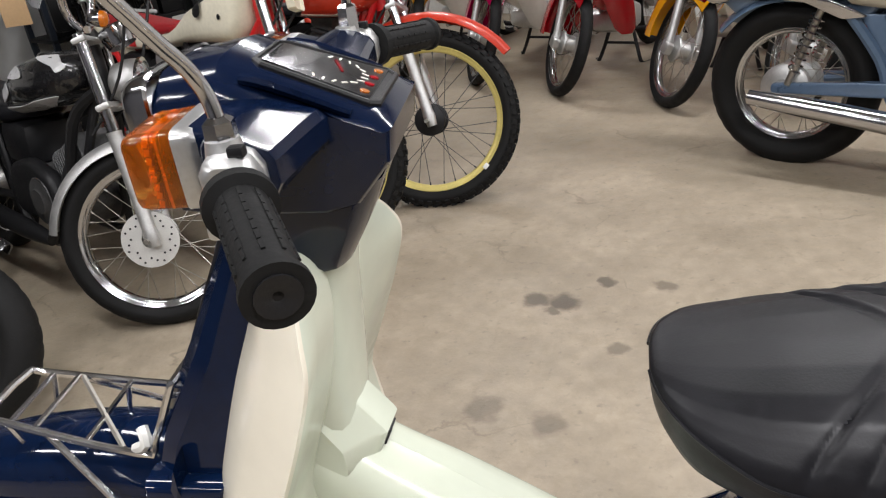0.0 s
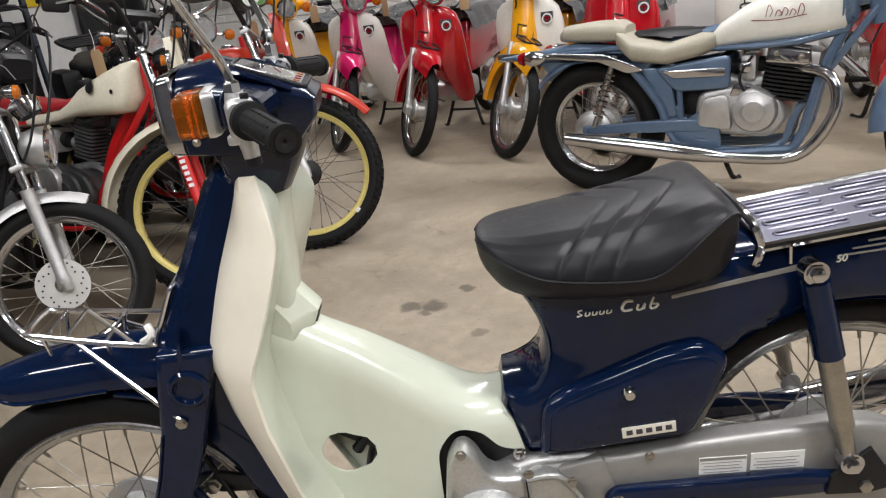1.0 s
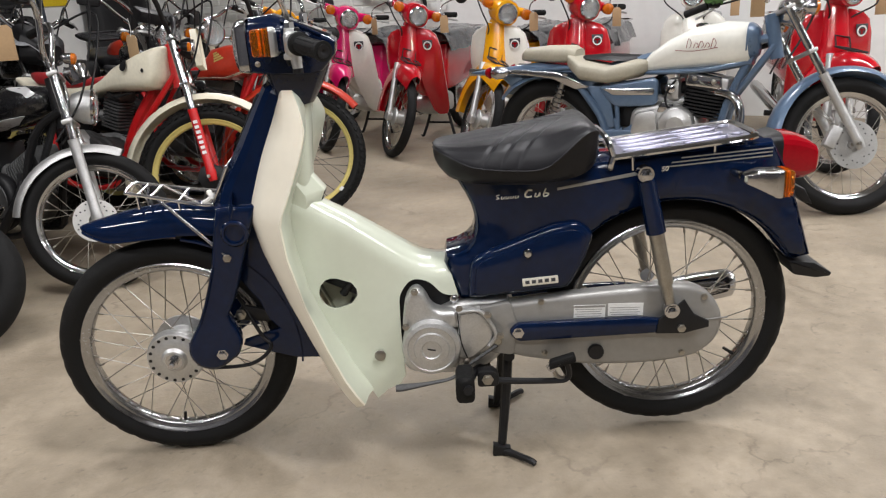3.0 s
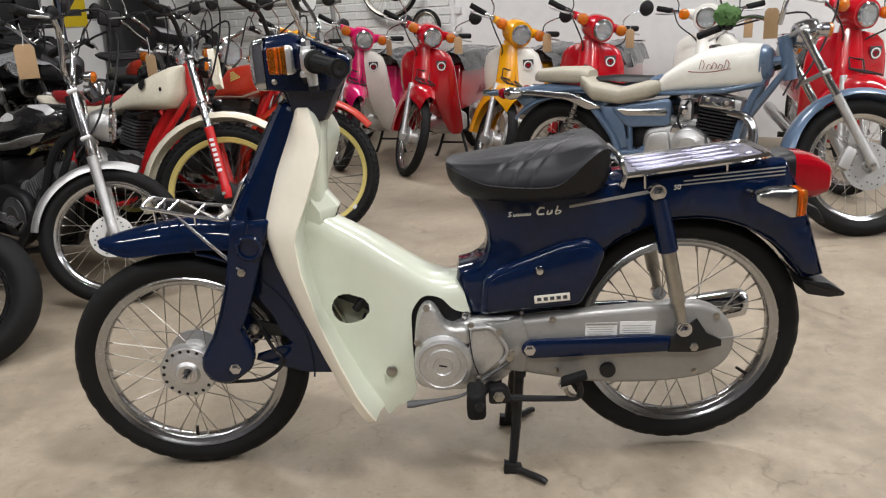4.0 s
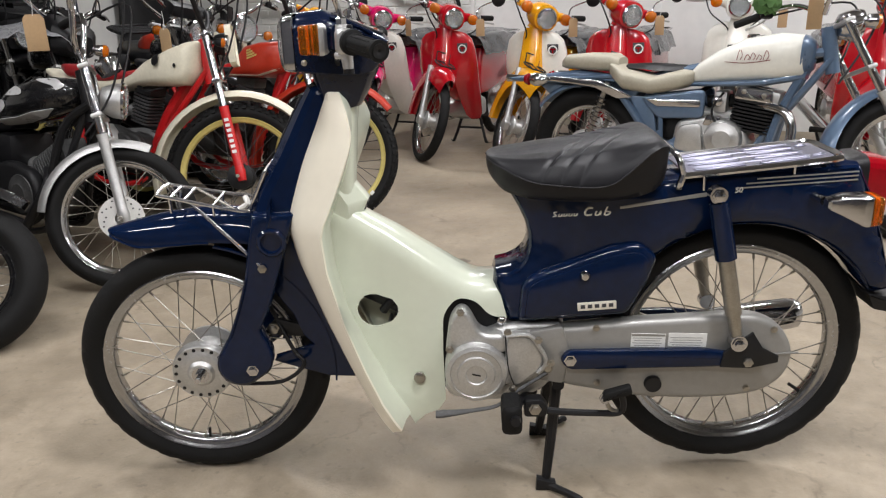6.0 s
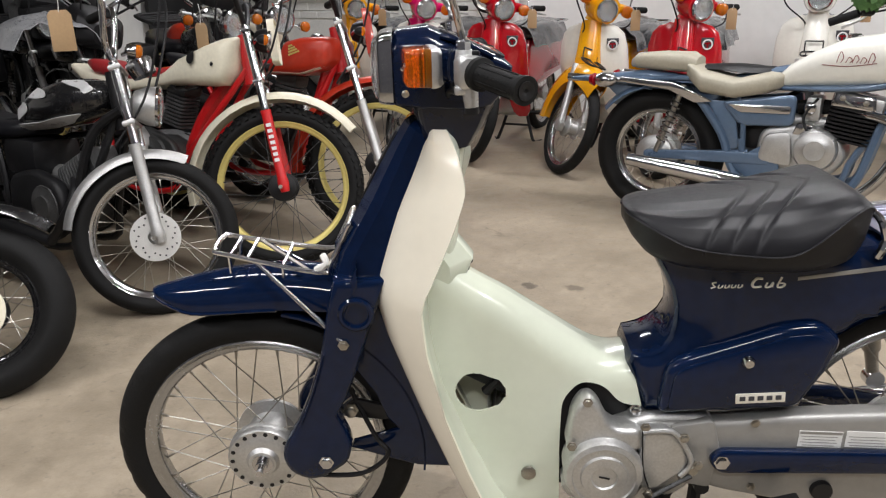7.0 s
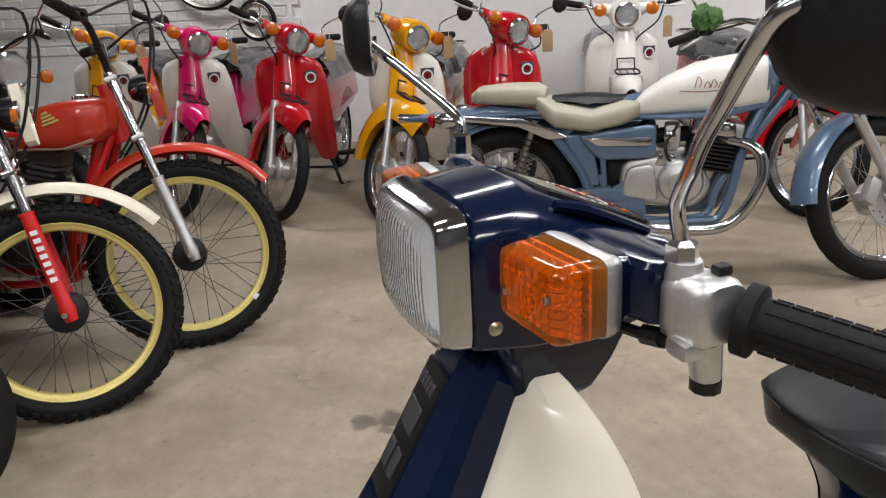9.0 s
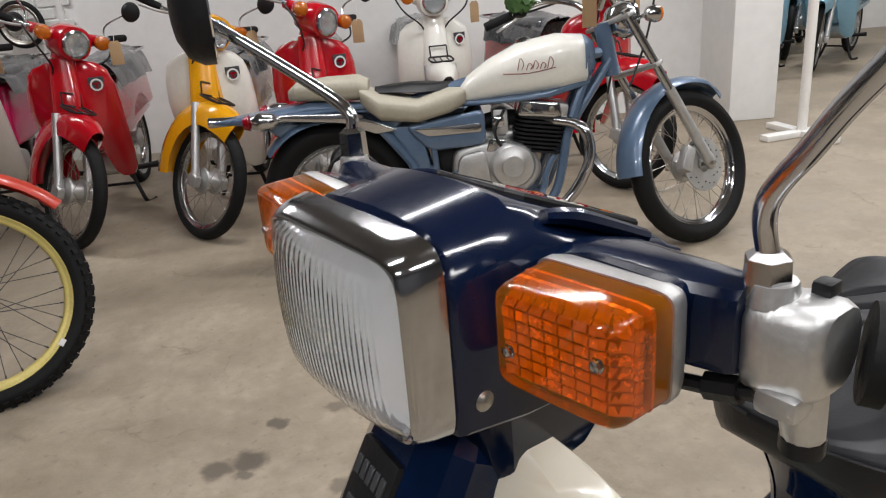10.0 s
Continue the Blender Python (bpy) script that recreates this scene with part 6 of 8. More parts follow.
    if lamp:
        x, z, r = lamp
        round_lamp(bike, (x, 0, z), r, r * 1.3, lamp_shell, m=S)
        if indicators:
            for s in (-1, 1):
                part("indicator_stem", turned(tube([(x - 0.05, s * 0.05, z - 0.02), (x - 0.03, s * (r + 0.07), z - 0.02)], 0.008, 8, 1), S), CHROME, bike)
                ind = part("indicator", turned(lathe([(0.01 * flasher, -0.045 * flasher), (0.026 * flasher, -0.03 * flasher), (0.031 * flasher, 0.0)], 18, pose(x, s * (r + 0.08), z - 0.02, 0, 0, -90)), S), CHROME if flasher == 1 else BLACK, bike)
                part("lens", turned(lathe([(0.031 * flasher, 0.0), (0.029 * flasher, 0.014 * flasher), (0.018 * flasher, 0.022 * flasher), (0, 0.023 * flasher)], 18, pose(x, s * (r + 0.08), z - 0.02, 0, 0, -90)), S), AMBER, ind)
    return bike, S


def price_tag(owner, at, turn=0.0, size=(0.055, 0.11)):
    """A brown card on a string, hung from a bar."""
    p = owner.matrix_world @ Vector(at) if owner else Vector(at)
    tag = thing("price_tag", "blank brown card tag hanging on white string", "tag", Matrix.Translation(p) @ pose(0, 0, 0, 0, 0, turn), "price tags")
    w, h = size
    part("card", slab([(-w / 2, -0.06 - h), (w / 2, -0.06 - h), (w / 2, -0.075), (w / 2 - 0.012, -0.06), (-w / 2 + 0.012, -0.06), (-w / 2, -0.075)], -0.0008, 0.0008, 0.0003), TAG, tag)
    part("string", tube([(0, 0, 0.012), (0.004, 0.001, -0.03), (0, -0.002, -0.066)], 0.0012, 5, 4), PAPER, tag)
    return tag


# ---- the row of small step-throughs ----
def row_moped(main, shield, label, contact, theta=-112.0, steer=0.0, wrapped=True, rack=True, group="row of step-through mopeds"):
    base = pose(contact[0], contact[1], 0, 0, 0, theta)
    b = thing("row_moped", label, "moped", base, group)
    R = 0.27
    ax = Vector((-0.22, 0, 0.75))
    rake = Vector((-math.sin(radians(26)), 0, math.cos(radians(26))))
    S = Matrix.Translation(ax) @ Matrix.Rotation(radians(steer), 4, rake) @ Matrix.Translation(-ax)
    b.matrix_world = base @ Matrix.Translation((0, 0, -(S @ Vector((0, 0, R))).z + R * math.sqrt(1 - (S.to_3x3() @ Vector((0, 1, 0))).z ** 2)))
    fw = wheel(b, "front_wheel", (0, 0, R), R, 0.066, None, 0.058, 0.09, 28)
    fw.matrix_local = S @ Matrix.Translation((0, 0, R))
    wheel(b, "rear_wheel", (-1.17, 0, R), R, 0.07, None, 0.058, 0.09, 28)
    for s in (-1, 1):
        leg = part("fork_leg", turned(tube([(0.006, s * 0.068, 0.245), (-0.02, s * 0.068, 0.33), (-0.115, s * 0.068, 0.60)], [0.022, 0.019, 0.019], 12, 1), S), ALLOY, b)
        part("fork_foot", turned(slab(rounded([(0.03, 0.235), (0.03, 0.29), (-0.03, 0.30), (-0.04, 0.24)], 0.015), s * 0.055, s * 0.088, 0.006), S), ALLOY, leg)
    # mudguard with a long rear skirt
    rings = []
    for k in range(19):
        a = radians(62 + (188 - 62) * k / 18)
        r = 0.315 + 0.02 * math.sin(math.pi * k / 18)
        hw = 0.075 * min(1, 0.45 + k / 6)
        d = Vector((math.cos(a), 0, math.sin(a)))
        rings.append([Vector((0, 0, R)) + d * (r + dr) + Vector((0, hw * y, 0)) for y, dr in ((-1.0, -0.085), (-1.02, -0.03), (-0.85, 0.012), (-0.4, 0.03), (0, 0.034), (0.4, 0.03), (0.85, 0.012), (1.02, -0.03), (1.0, -0.085))])
    part("front_mudguard", turned(sheet(rings, 0.004), S), main, b, angle=60)
    # column and head
    part("column", loft(bmesh.new(), [ellipse((x, 0, z), hl, hw, 20, 3.2, "xy") for z, x, hl, hw in ((0.50, -0.20, 0.075, 0.075), (0.60, -0.205, 0.075, 0.075), (0.70, -0.225, 0.065, 0.066), (0.80, -0.245, 0.058, 0.060), (0.845, -0.250, 0.05, 0.052))]), main, b)
    bm = bmesh.new()
    for k in range(3):
        box((0.008, 0.052 - 0.012 * k, 0.006), pose(-0.193 + 0.004 * (2 - k) * -1, 0, 0.775 - 0.015 * k, 0, -12, 0), 0.001, bm, 1)
    part("louvre", bm, BLACK, b)
    head = part("nacelle", turned(loft(bmesh.new(), [ellipse((x, 0, z), hw, hh, 24, 2.4) for x, z, hw, hh in ((-0.158, 0.920, 0.074, 0.074), (-0.19, 0.921, 0.082, 0.080), (-0.25, 0.922, 0.085, 0.080), (-0.31, 0.92, 0.075, 0.062), (-0.35, 0.915, 0.045, 0.035))]), S), main, b)
    part("nacelle_neck", turned(loft(bmesh.new(), [ellipse((x, 0, z), a, c, 20, 2.6, "xy") for z, x, a, c in ((0.835, -0.25, 0.052, 0.054), (0.87, -0.25, 0.052, 0.05), (0.91, -0.245, 0.07, 0.07))]), S), main, head)
    round_lamp(b, (-0.154, 0, 0.918), 0.060, 0.055, main, m=S)
    for s in (-1, 1):
        part("bar_cover", turned(loft(bmesh.new(), [ellipse((x, s * y, z), a, c, 16, 3, "xz") for y, x, z, a, c in ((0.06, -0.25, 0.93, 0.045, 0.04), (0.11, -0.255, 0.945, 0.033, 0.03), (0.165, -0.265, 0.955, 0.024, 0.022))]), S), main, head)
        ind = part("indicator", turned(lathe([(0.012, -0.05), (0.03, -0.03), (0.034, 0.0)], 18, pose(-0.19, s * 0.135, 0.945, 0, 0, -90)), S), main, head)
        part("lens", turned(lathe([(0.034, 0), (0.033, 0.016), (0.022, 0.026), (0, 0.028)], 18, pose(-0.19, s * 0.135, 0.945, 0, 0, -90)), S), AMBER, ind)
        bar = part("handlebar", turned(tube([(-0.262, s * 0.15, 0.953), (-0.28, s * 0.21, 0.965), (-0.33, s * 0.31, 0.985)], 0.011, 10, 3), S), CHROME, b)
        part("grip", turned(tube([(-0.283, s * 0.22, 0.967), (-0.332, s * 0.315, 0.986)], 0.0175, 12, 1), S), RUBBER, bar)
        part("lever", turned(tube([(-0.25, s * 0.18, 0.955), (-0.25, s * 0.24, 0.95), (-0.285, s * 0.32, 0.955)], 0.006, 7, 4), S), ALLOY, bar)
        part("brake_cable", turned(tube([(-0.24, s * 0.20, 0.955), (-0.16, s * 0.16, 0.88), (-0.20, s * 0.07, 0.80), (-0.24, s * 0.05, 0.74)], 0.0045, 6, 6), S), BLACK, b)
        round_mirror(b, (-0.265, s * 0.18, 0.97), (-0.255, s * 0.29, 1.115), S, 0.048)
        # leg shields
        rings = []
        for z, fx, fy, ox, oy in ((0.825, -0.245, 0.05, -0.25, 0.085), (0.805, -0.235, 0.055, -0.255, 0.145), (0.77, -0.225, 0.058, -0.262, 0.180), (0.70, -0.215, 0.062, -0.270, 0.200), (0.60, -0.205, 0.07, -0.280, 0.208), (0.48, -0.23, 0.075, -0.315, 0.205), (0.36, -0.30, 0.08, -0.375, 0.195), (0.26, -0.37, 0.09, -0.425, 0.180), (0.225, -0.41, 0.11, -0.44, 0.16)):
            f, o = Vector((fx, s * fy, z)), Vector((ox, s * oy, z))
            rings.append([f, f.lerp(o, 0.35) + Vector((0.012, 0, 0)), f.lerp(o, 0.7) + Vector((0.012, 0, 0)), o + Vector((0.008, -s * 0.006, 0)), o + Vector((-0.012, 0, 0)), o + Vector((-0.045, -s * 0.01, 0))])
        part("leg_shield", sheet(rings, 0.004), shield, b, angle=60)
    # badge on the left shield
    m = Matrix.Translation((-0.226, 0.132, 0.715)) @ pose(0, 0, 0, 0, 0, 18) @ Matrix.Scale(0.98, 4)
    bm = slab([(x * 0.034, z * 0.036) for x, z in ((-1, 0.9), (1, 0.9), (1, 0), (0.6, -0.75), (0, -1), (-0.6, -0.75), (-1, 0))], -0.002, 0.002, 0.001)
    badge = part("badge", turned(bm, m @ pose(0, 0, 0, 0, 0, 90)), PRINT, b, "small shield badge with pale ring")
    ring_m = m @ pose(0.003, 0, -0.004, 0, 0, -90)
    part("badge_ring", lathe([(0.021, 0.0), (0.029, 0.0), (0.029, 0.002), (0.021, 0.002)], 24, ring_m, loop=True), PAPER, badge)
    bm = box((0.0016, 0.034, 0.009), m @ pose(0.004, 0, 0.002), 0)
    box((0.0016, 0.009, 0.03), m @ pose(0.004, 0, -0.008), 0, bm)
    part("badge_mark", bm, REDLENS, badge)
    # small black carrier over the mudguard
    if rack:
        bm = tube([(-0.11, -0.055, 0.640), (0.0, -0.055, 0.632), (0.012, 0, 0.632), (0.0, 0.055, 0.632), (-0.11, 0.055, 0.640), (-0.125, 0, 0.641)], 0.005, 7, 4, closed=True)
        for y in (-0.035, 0, 0.035):
            tube([(-0.12, y, 0.640), (0.008, y, 0.632)], 0.0035, 6, 1, bm=bm)
        for s in (-1, 1):
            tube([(-0.115, s * 0.045, 0.640), (-0.145, s * 0.045, 0.695)], 0.004, 6, 1, bm=bm)
        tube([(-0.145, -0.045, 0.695), (-0.145, 0.045, 0.695)], 0.004, 6, 1, bm=bm)
        part("front_carrier", turned(bm, S), IRON, b, "small black wire carrier")
    # tunnel, body, seat
    part("tunnel", tube([(-0.27, 0, 0.55), (-0.42, 0, 0.42), (-0.60, 0, 0.38), (-0.72, 0, 0.42)], [0.075, 0.07, 0.065, 0.07], 14, 4), shield, b)
    part("frame_body", slab([(-0.66, 0.36), (-0.64, 0.50), (-0.70, 0.68), (-0.78, 0.70), (-1.35, 0.70), (-1.46, 0.66), (-1.53, 0.44), (-1.46, 0.43)] + arc(-1.17, R, 0.285, 30, 150, 10) + [(-0.88, 0.36)], -0.085, 0.085, 0.025, seg=3), main, b)
    part("seat", body([(-0.66, 0.76, 0.70, 0.06), (-0.70, 0.785, 0.69, 0.11), (-0.85, 0.79, 0.69, 0.125), (-1.05, 0.79, 0.69, 0.125), (-1.22, 0.785, 0.69, 0.115), (-1.28, 0.76, 0.70, 0.08)], 3.2), SMOKE if wrapped else VINYL, b, "seat under loose clear plastic wrapping" if wrapped else "")
    if wrapped:
        rings = []
        rnd = random.Random(int(abs(contact[0]) * 1000))
        for x in np.linspace(-0.62, -1.36, 12):
            e = 0.5 + 0.5 * math.sin(math.pi * (-x - 0.62) / 0.74)
            rings.append([Vector((float(x) + rnd.uniform(-0.01, 0.01), y * (0.14 + 0.02 * e) + rnd.uniform(-0.012, 0.012), 0.64 + 0.165 * max(0, 1 - y * y) ** 0.5 * (0.75 + 0.25 * e) + rnd.uniform(-0.01, 0.01))) for y in np.linspace(-1, 1, 13).tolist()])
        part("plastic_wrap", sheet(rings, 0.002), SMOKE, b, "crumpled grey plastic wrap", 25)
    part("rear_rack", turned(tube([(-1.22, -0.09, 0.76), (-1.50, -0.09, 0.765), (-1.52, 0, 0.766), (-1.50, 0.09, 0.765), (-1.22, 0.09, 0.76)], 0.007, 8, 3), Matrix()), CHROME, b)
    part("engine", slab(rounded([(-0.45, 0.24), (-0.46, 0.33), (-0.62, 0.37), (-0.74, 0.33), (-0.74, 0.22), (-0.6, 0.19)], 0.03), -0.10, 0.10, 0.02, seg=3), ALLOY, b)
    part("silencer", tube([(-0.55, -0.12, 0.20), (-0.80, -0.13, 0.22), (-1.35, -0.14, 0.28), (-1.45, -0.14, 0.29)], [0.013, 0.035, 0.037, 0.028], 14, 3), CHROME, b)
    for s in (-1, 1):
        part("peg", tube([(-0.56, s * 0.08, 0.22), (-0.56, s * 0.25, 0.235)], [0.01, 0.018], 10, 1), RUBBER, b)
        part("stand_leg", tube([(-0.68, s * 0.06, 0.24), (-0.66, s * 0.10, 0.10), (-0.645, s * 0.135, 0.012), (-0.70, s * 0.17, 0.010)], 0.011, 8, 4), IRON, b)
    part("stand_bar", tube([(-0.665, -0.095, 0.12), (-0.665, 0.095, 0.12)], 0.008, 8, 1), IRON, b)
    return b


ROW = [
    (YELLOW, WHITE, "yellow step-through moped with white leg shields", (-1.24, 4.02), -112, 45),
    (PINK, WHITE, "pink step-through moped with white leg shields", (-0.735, 3.72), -112, 45),
    (RED, RED, "glossy red step-through moped with wrapped seat", (-0.24, 3.40), -112, 45),
    (YELLOW, WHITE, "bright yellow step-through moped with white leg shields", (0.30, 3.10), -118, 50),
    (RED, RED, "glossy red step-through moped beside the wall", (0.80, 2.96), -114, 45),
    (WHITE, WHITE, "ivory white step-through moped", (1.55, 3.05), -112, 0),
    (RED, RED, "glossy red step-through moped behind the blue cruiser", (2.13, 2.33), -100, 25),
]
mopeds = [row_moped(a, s, lab, c, th, st) for a, s, lab, c, th, st in ROW]
bpy.context.view_layer.update()
for b, turn in zip(mopeds, (15, -20, 10, 30, -15, 20, 5)):
    price_tag(b, (-0.29, 0.235, 0.955), turn - 20)

# ---- trials bikes ----
YTANK = [(-0.192, 0.885, 0.855, 0.06), (-0.202, 0.893, 0.76, 0.095), (-0.237, 0.888, 0.705, 0.112), (-0.332, 0.86, 0.695, 0.115), (-0.462, 0.808, 0.695, 0.115), (-0.55, 0.755, 0.688, 0.1), (-0.62, 0.728, 0.678, 0.09), (-0.75, 0.715, 0.662, 0.085), (-0.9, 0.715, 0.655, 0.085), (-1.1, 0.74, 0.69, 0.075), (-1.2, 0.765, 0.735, 0.05)]
yam, S = motorcycle("trials_motorcycle", "small white and red trials motorcycle with yellow rims", (-0.985, 1.69), -25, 34, flasher=0.65, Rf=0.315, Rr=0.30, wf=0.075, wr=0.095, wb=1.19, neck=(-0.145, 0.80),
    frame=FORKRED, upper=CHROME, lower=FORKRED, split=0.46, rim=GOLD, knobs=True, hub=IRON, lean=8, tank_power=3.8, tank=YTANK, tank_mat=IVORY, boxes=False,
    seat=[(-0.52, 0.768, 0.748, 0.04), (-0.60, 0.757, 0.725, 0.080), (-0.72, 0.758, 0.705, 0.090), (-0.85, 0.773, 0.705, 0.090), (-1.0, 0.788, 0.72, 0.09), (-1.07, 0.788, 0.75, 0.06)], seat_mat=REDVINYL,
    front_guard=(0.362, 44, 196, 0.06, IVORY), rear_guard=(0.37, 60, 165, 0.07, IVORY), engine=(-0.63, 0.42), engine_mat=ENGINE, fin_mat=ENGINE, cylinder=(0.115, 0.14, 14, -0.560, 0.590), case_mat=ENGINE,
    bars=[(-0.19, 0.03, 0.94), (-0.20, 0.10, 0.98), (-0.23, 0.20, 1.06), (-0.30, 0.37, 1.075)], tubes=(([(-0.20, 0, 0.88), (-0.28, 0, 0.74), (-0.43, 0, 0.56), (-0.53, 0, 0.38), (-0.60, 0, 0.27)], 0.027, FORKRED),), lamp=(-0.09, 0.885, 0.05), lamp_shell=BLACK, mirrors=False,
    exhaust=([(-0.46, 0.05, 0.60), (-0.40, 0.12, 0.54), (-0.44, 0.13, 0.40), (-0.80, 0.14, 0.52), (-1.10, 0.15, 0.62)], 0.02, 0.04, IRON))
part("number_plate", turned(box((0.012, 0.12, 0.17), pose(-0.075, 0.02, 0.885, 0, -12, 0), 0.02), S), IVORY, yam, "blank ivory plastic headlight plate")
part("flywheel_cover", lathe([(0.078, -0.10), (0.078, -0.135), (0.070, -0.150), (0.054, -0.153), (0.052, -0.151), (0.0, -0.153)], 32, pose(-0.690, 0, 0.440)), ALLOY, yam, "round bare alloy flywheel cover")
part("crankcase_cover", slab(rounded([(-0.78, 0.32), (-0.78, 0.50), (-0.66, 0.52), (-0.50, 0.47), (-0.46, 0.38), (-0.52, 0.31)], 0.04), -0.118, -0.08, 0.014, seg=3), ENGINE, yam)
part("carburettor_body", box((0.07, 0.09, 0.10), pose(-0.725, -0.02, 0.60), 0.02), ALLOY, yam)
part("intake_hose", tube([(-0.66, -0.02, 0.60), (-0.75, -0.02, 0.60), (-0.84, -0.02, 0.585), (-0.92, -0.02, 0.56)], 0.032, 12, 4), RUBBER, yam)
part("oil_tank", box((0.20, 0.15, 0.20), pose(-0.92, 0, 0.55, 0, -6, 0), 0.05), BLACK, yam)
part("plug_cap", tube([(-0.56, -0.04, 0.70), (-0.53, -0.07, 0.69), (-0.48, -0.08, 0.67), (-0.40, -0.05, 0.69)], [0.014, 0.011, 0.005, 0.005], 8, 4), BLACK, yam)
part("bash_plate", slab([(-0.44, 0.34), (-0.52, 0.25), (-0.86, 0.24), (-0.86, 0.255), (-0.53, 0.27), (-0.46, 0.35)], -0.10, 0.10, 0.003), IRON, yam)
part("tank_roundel", turned(on_side(YTANK, [(-0.37 + 0.020 * math.cos(2 * math.pi * k / 20), 0.808 + 0.026 * math.sin(2 * math.pi * k / 20)) for k in range(20)], -1, 3.8, 0.013), Matrix()), BLACK, yam)
part("tank_screw", turned(on_side(YTANK, [(-0.262 + 0.007 * math.cos(2 * math.pi * k / 10), 0.785 + 0.009 * math.sin(2 * math.pi * k / 10)) for k in range(10)], -1, 3.8, 0.006), Matrix()), IRON, yam)
part("side_lettering", turned(on_side(YTANK, [(-0.83, 0.672), (-0.83, 0.700), (-0.875, 0.700), (-0.875, 0.672)], -1, 3.8, 0.006), Matrix()), FORKRED, yam)
bm = bmesh.new()
for k in range(7):
    q = Vector((0.012, -0.0855 - 0.0225, 0.315)).lerp(Vector((-0.175, -0.085 - 0.0225, 0.92)), 0.17 + 0.036 * k)
    box((0.019, 0.002, 0.013), Matrix.Translation(q) @ pose(0, 0, 0, 0, -16, 0), 0.0, bm)
part("fork_lettering", turned(bm, S), PAPER, yam, "white bars of lettering")
HTANK = [(-0.182, 0.80, 0.765, 0.06), (-0.192, 0.848, 0.745, 0.10), (-0.225, 0.860, 0.718, 0.118), (-0.34, 0.856, 0.690, 0.125), (-0.42, 0.840, 0.688, 0.118), (-0.50, 0.768, 0.688, 0.09), (-0.565, 0.708, 0.69, 0.05)]
hon, S = motorcycle("trials_motorcycle", "small orange-red trials motorcycle with yellow rims", (-0.655, 2.055), -21, 26, flasher=0.65, Rf=0.32, Rr=0.30, wf=0.075, wr=0.095, wb=1.19, neck=(-0.175, 0.80), lean=8, tank_power=4.5, boxes=False,
    frame=FORKRED, upper=CHROME, lower=ALLOY, split=0.42, rim=GOLD, knobs=True, hub=IRON, tank=HTANK, tank_mat=ORANGE,
    seat=[(-0.52, 0.74, 0.70, 0.06), (-0.62, 0.74, 0.69, 0.09), (-0.9, 0.75, 0.69, 0.095), (-1.1, 0.77, 0.71, 0.09), (-1.16, 0.78, 0.74, 0.06)], seat_mat=VINYL,
    front_guard=(0.368, 42, 190, 0.06, ORANGE), rear_guard=(0.37, 60, 165, 0.07, ORANGE), engine=(-0.54, 0.42), engine_mat=ENGINE, fin_mat=ENGINE, cylinder=(0.12, 0.18, 12), case_mat=ENGINE,
    bars=[(-0.21, 0.03, 0.94), (-0.22, 0.10, 0.98), (-0.25, 0.20, 1.06), (-0.32, 0.37, 1.075)], tubes=(([(-0.21, 0, 0.86), (-0.27, 0, 0.70), (-0.36, 0, 0.45), (-0.46, 0, 0.27)], 0.027, FORKRED),), lamp=(-0.09, 0.885, 0.05), lamp_shell=BLACK, mirrors=False,
    exhaust=([(-0.40, -0.05, 0.60), (-0.34, -0.12, 0.54), (-0.40, -0.13, 0.40), (-0.75, -0.14, 0.52), (-1.05, -0.15, 0.62)], 0.02, 0.04, IRON))
part("number_plate", turned(box((0.012, 0.15, 0.20), pose(-0.075, 0.02, 0.885, 0, -12, 0), 0.02), S), ORANGE, hon, "blank orange plastic headlight plate")
part("oil_tank", box((0.20, 0.15, 0.20), pose(-0.84, 0, 0.57, 0, -6, 0), 0.05), BLACK, hon)
part("tank_edge", turned(on_side(HTANK, [(-0.215, 0.726), (-0.34, 0.694), (-0.545, 0.698), (-0.545, 0.703), (-0.34, 0.700), (-0.22, 0.732)], -1, 4.5), Matrix()), IVORY, hon)
bm = bmesh.new()
for k in range(4):
    box((0.06 - 0.012 * k, 0.003, 0.008), pose(-0.36 - 0.006 * k, -0.1235, 0.785 + 0.010 * k, 0, -18, 0), 0.001, bm, 1)
part("wing_badge", bm, GOLD, hon, "gold wing shape on the tank")
part("tyre_mark", box((0.016, 0.004, 0.022), S @ Matrix.Translation((0.0, 0, 0.32)) @ pose(0, 0, 0, 0, 38, 0) @ pose(0.264, -0.026, 0), 0.001), PAPER, hon)
bpy.context.view_layer.update()
price_tag(yam, (-0.34, -0.10, 1.0), -30, (0.07, 0.125))
price_tag(hon, (-0.29, 0.14, 1.03), -10, (0.045, 0.11))

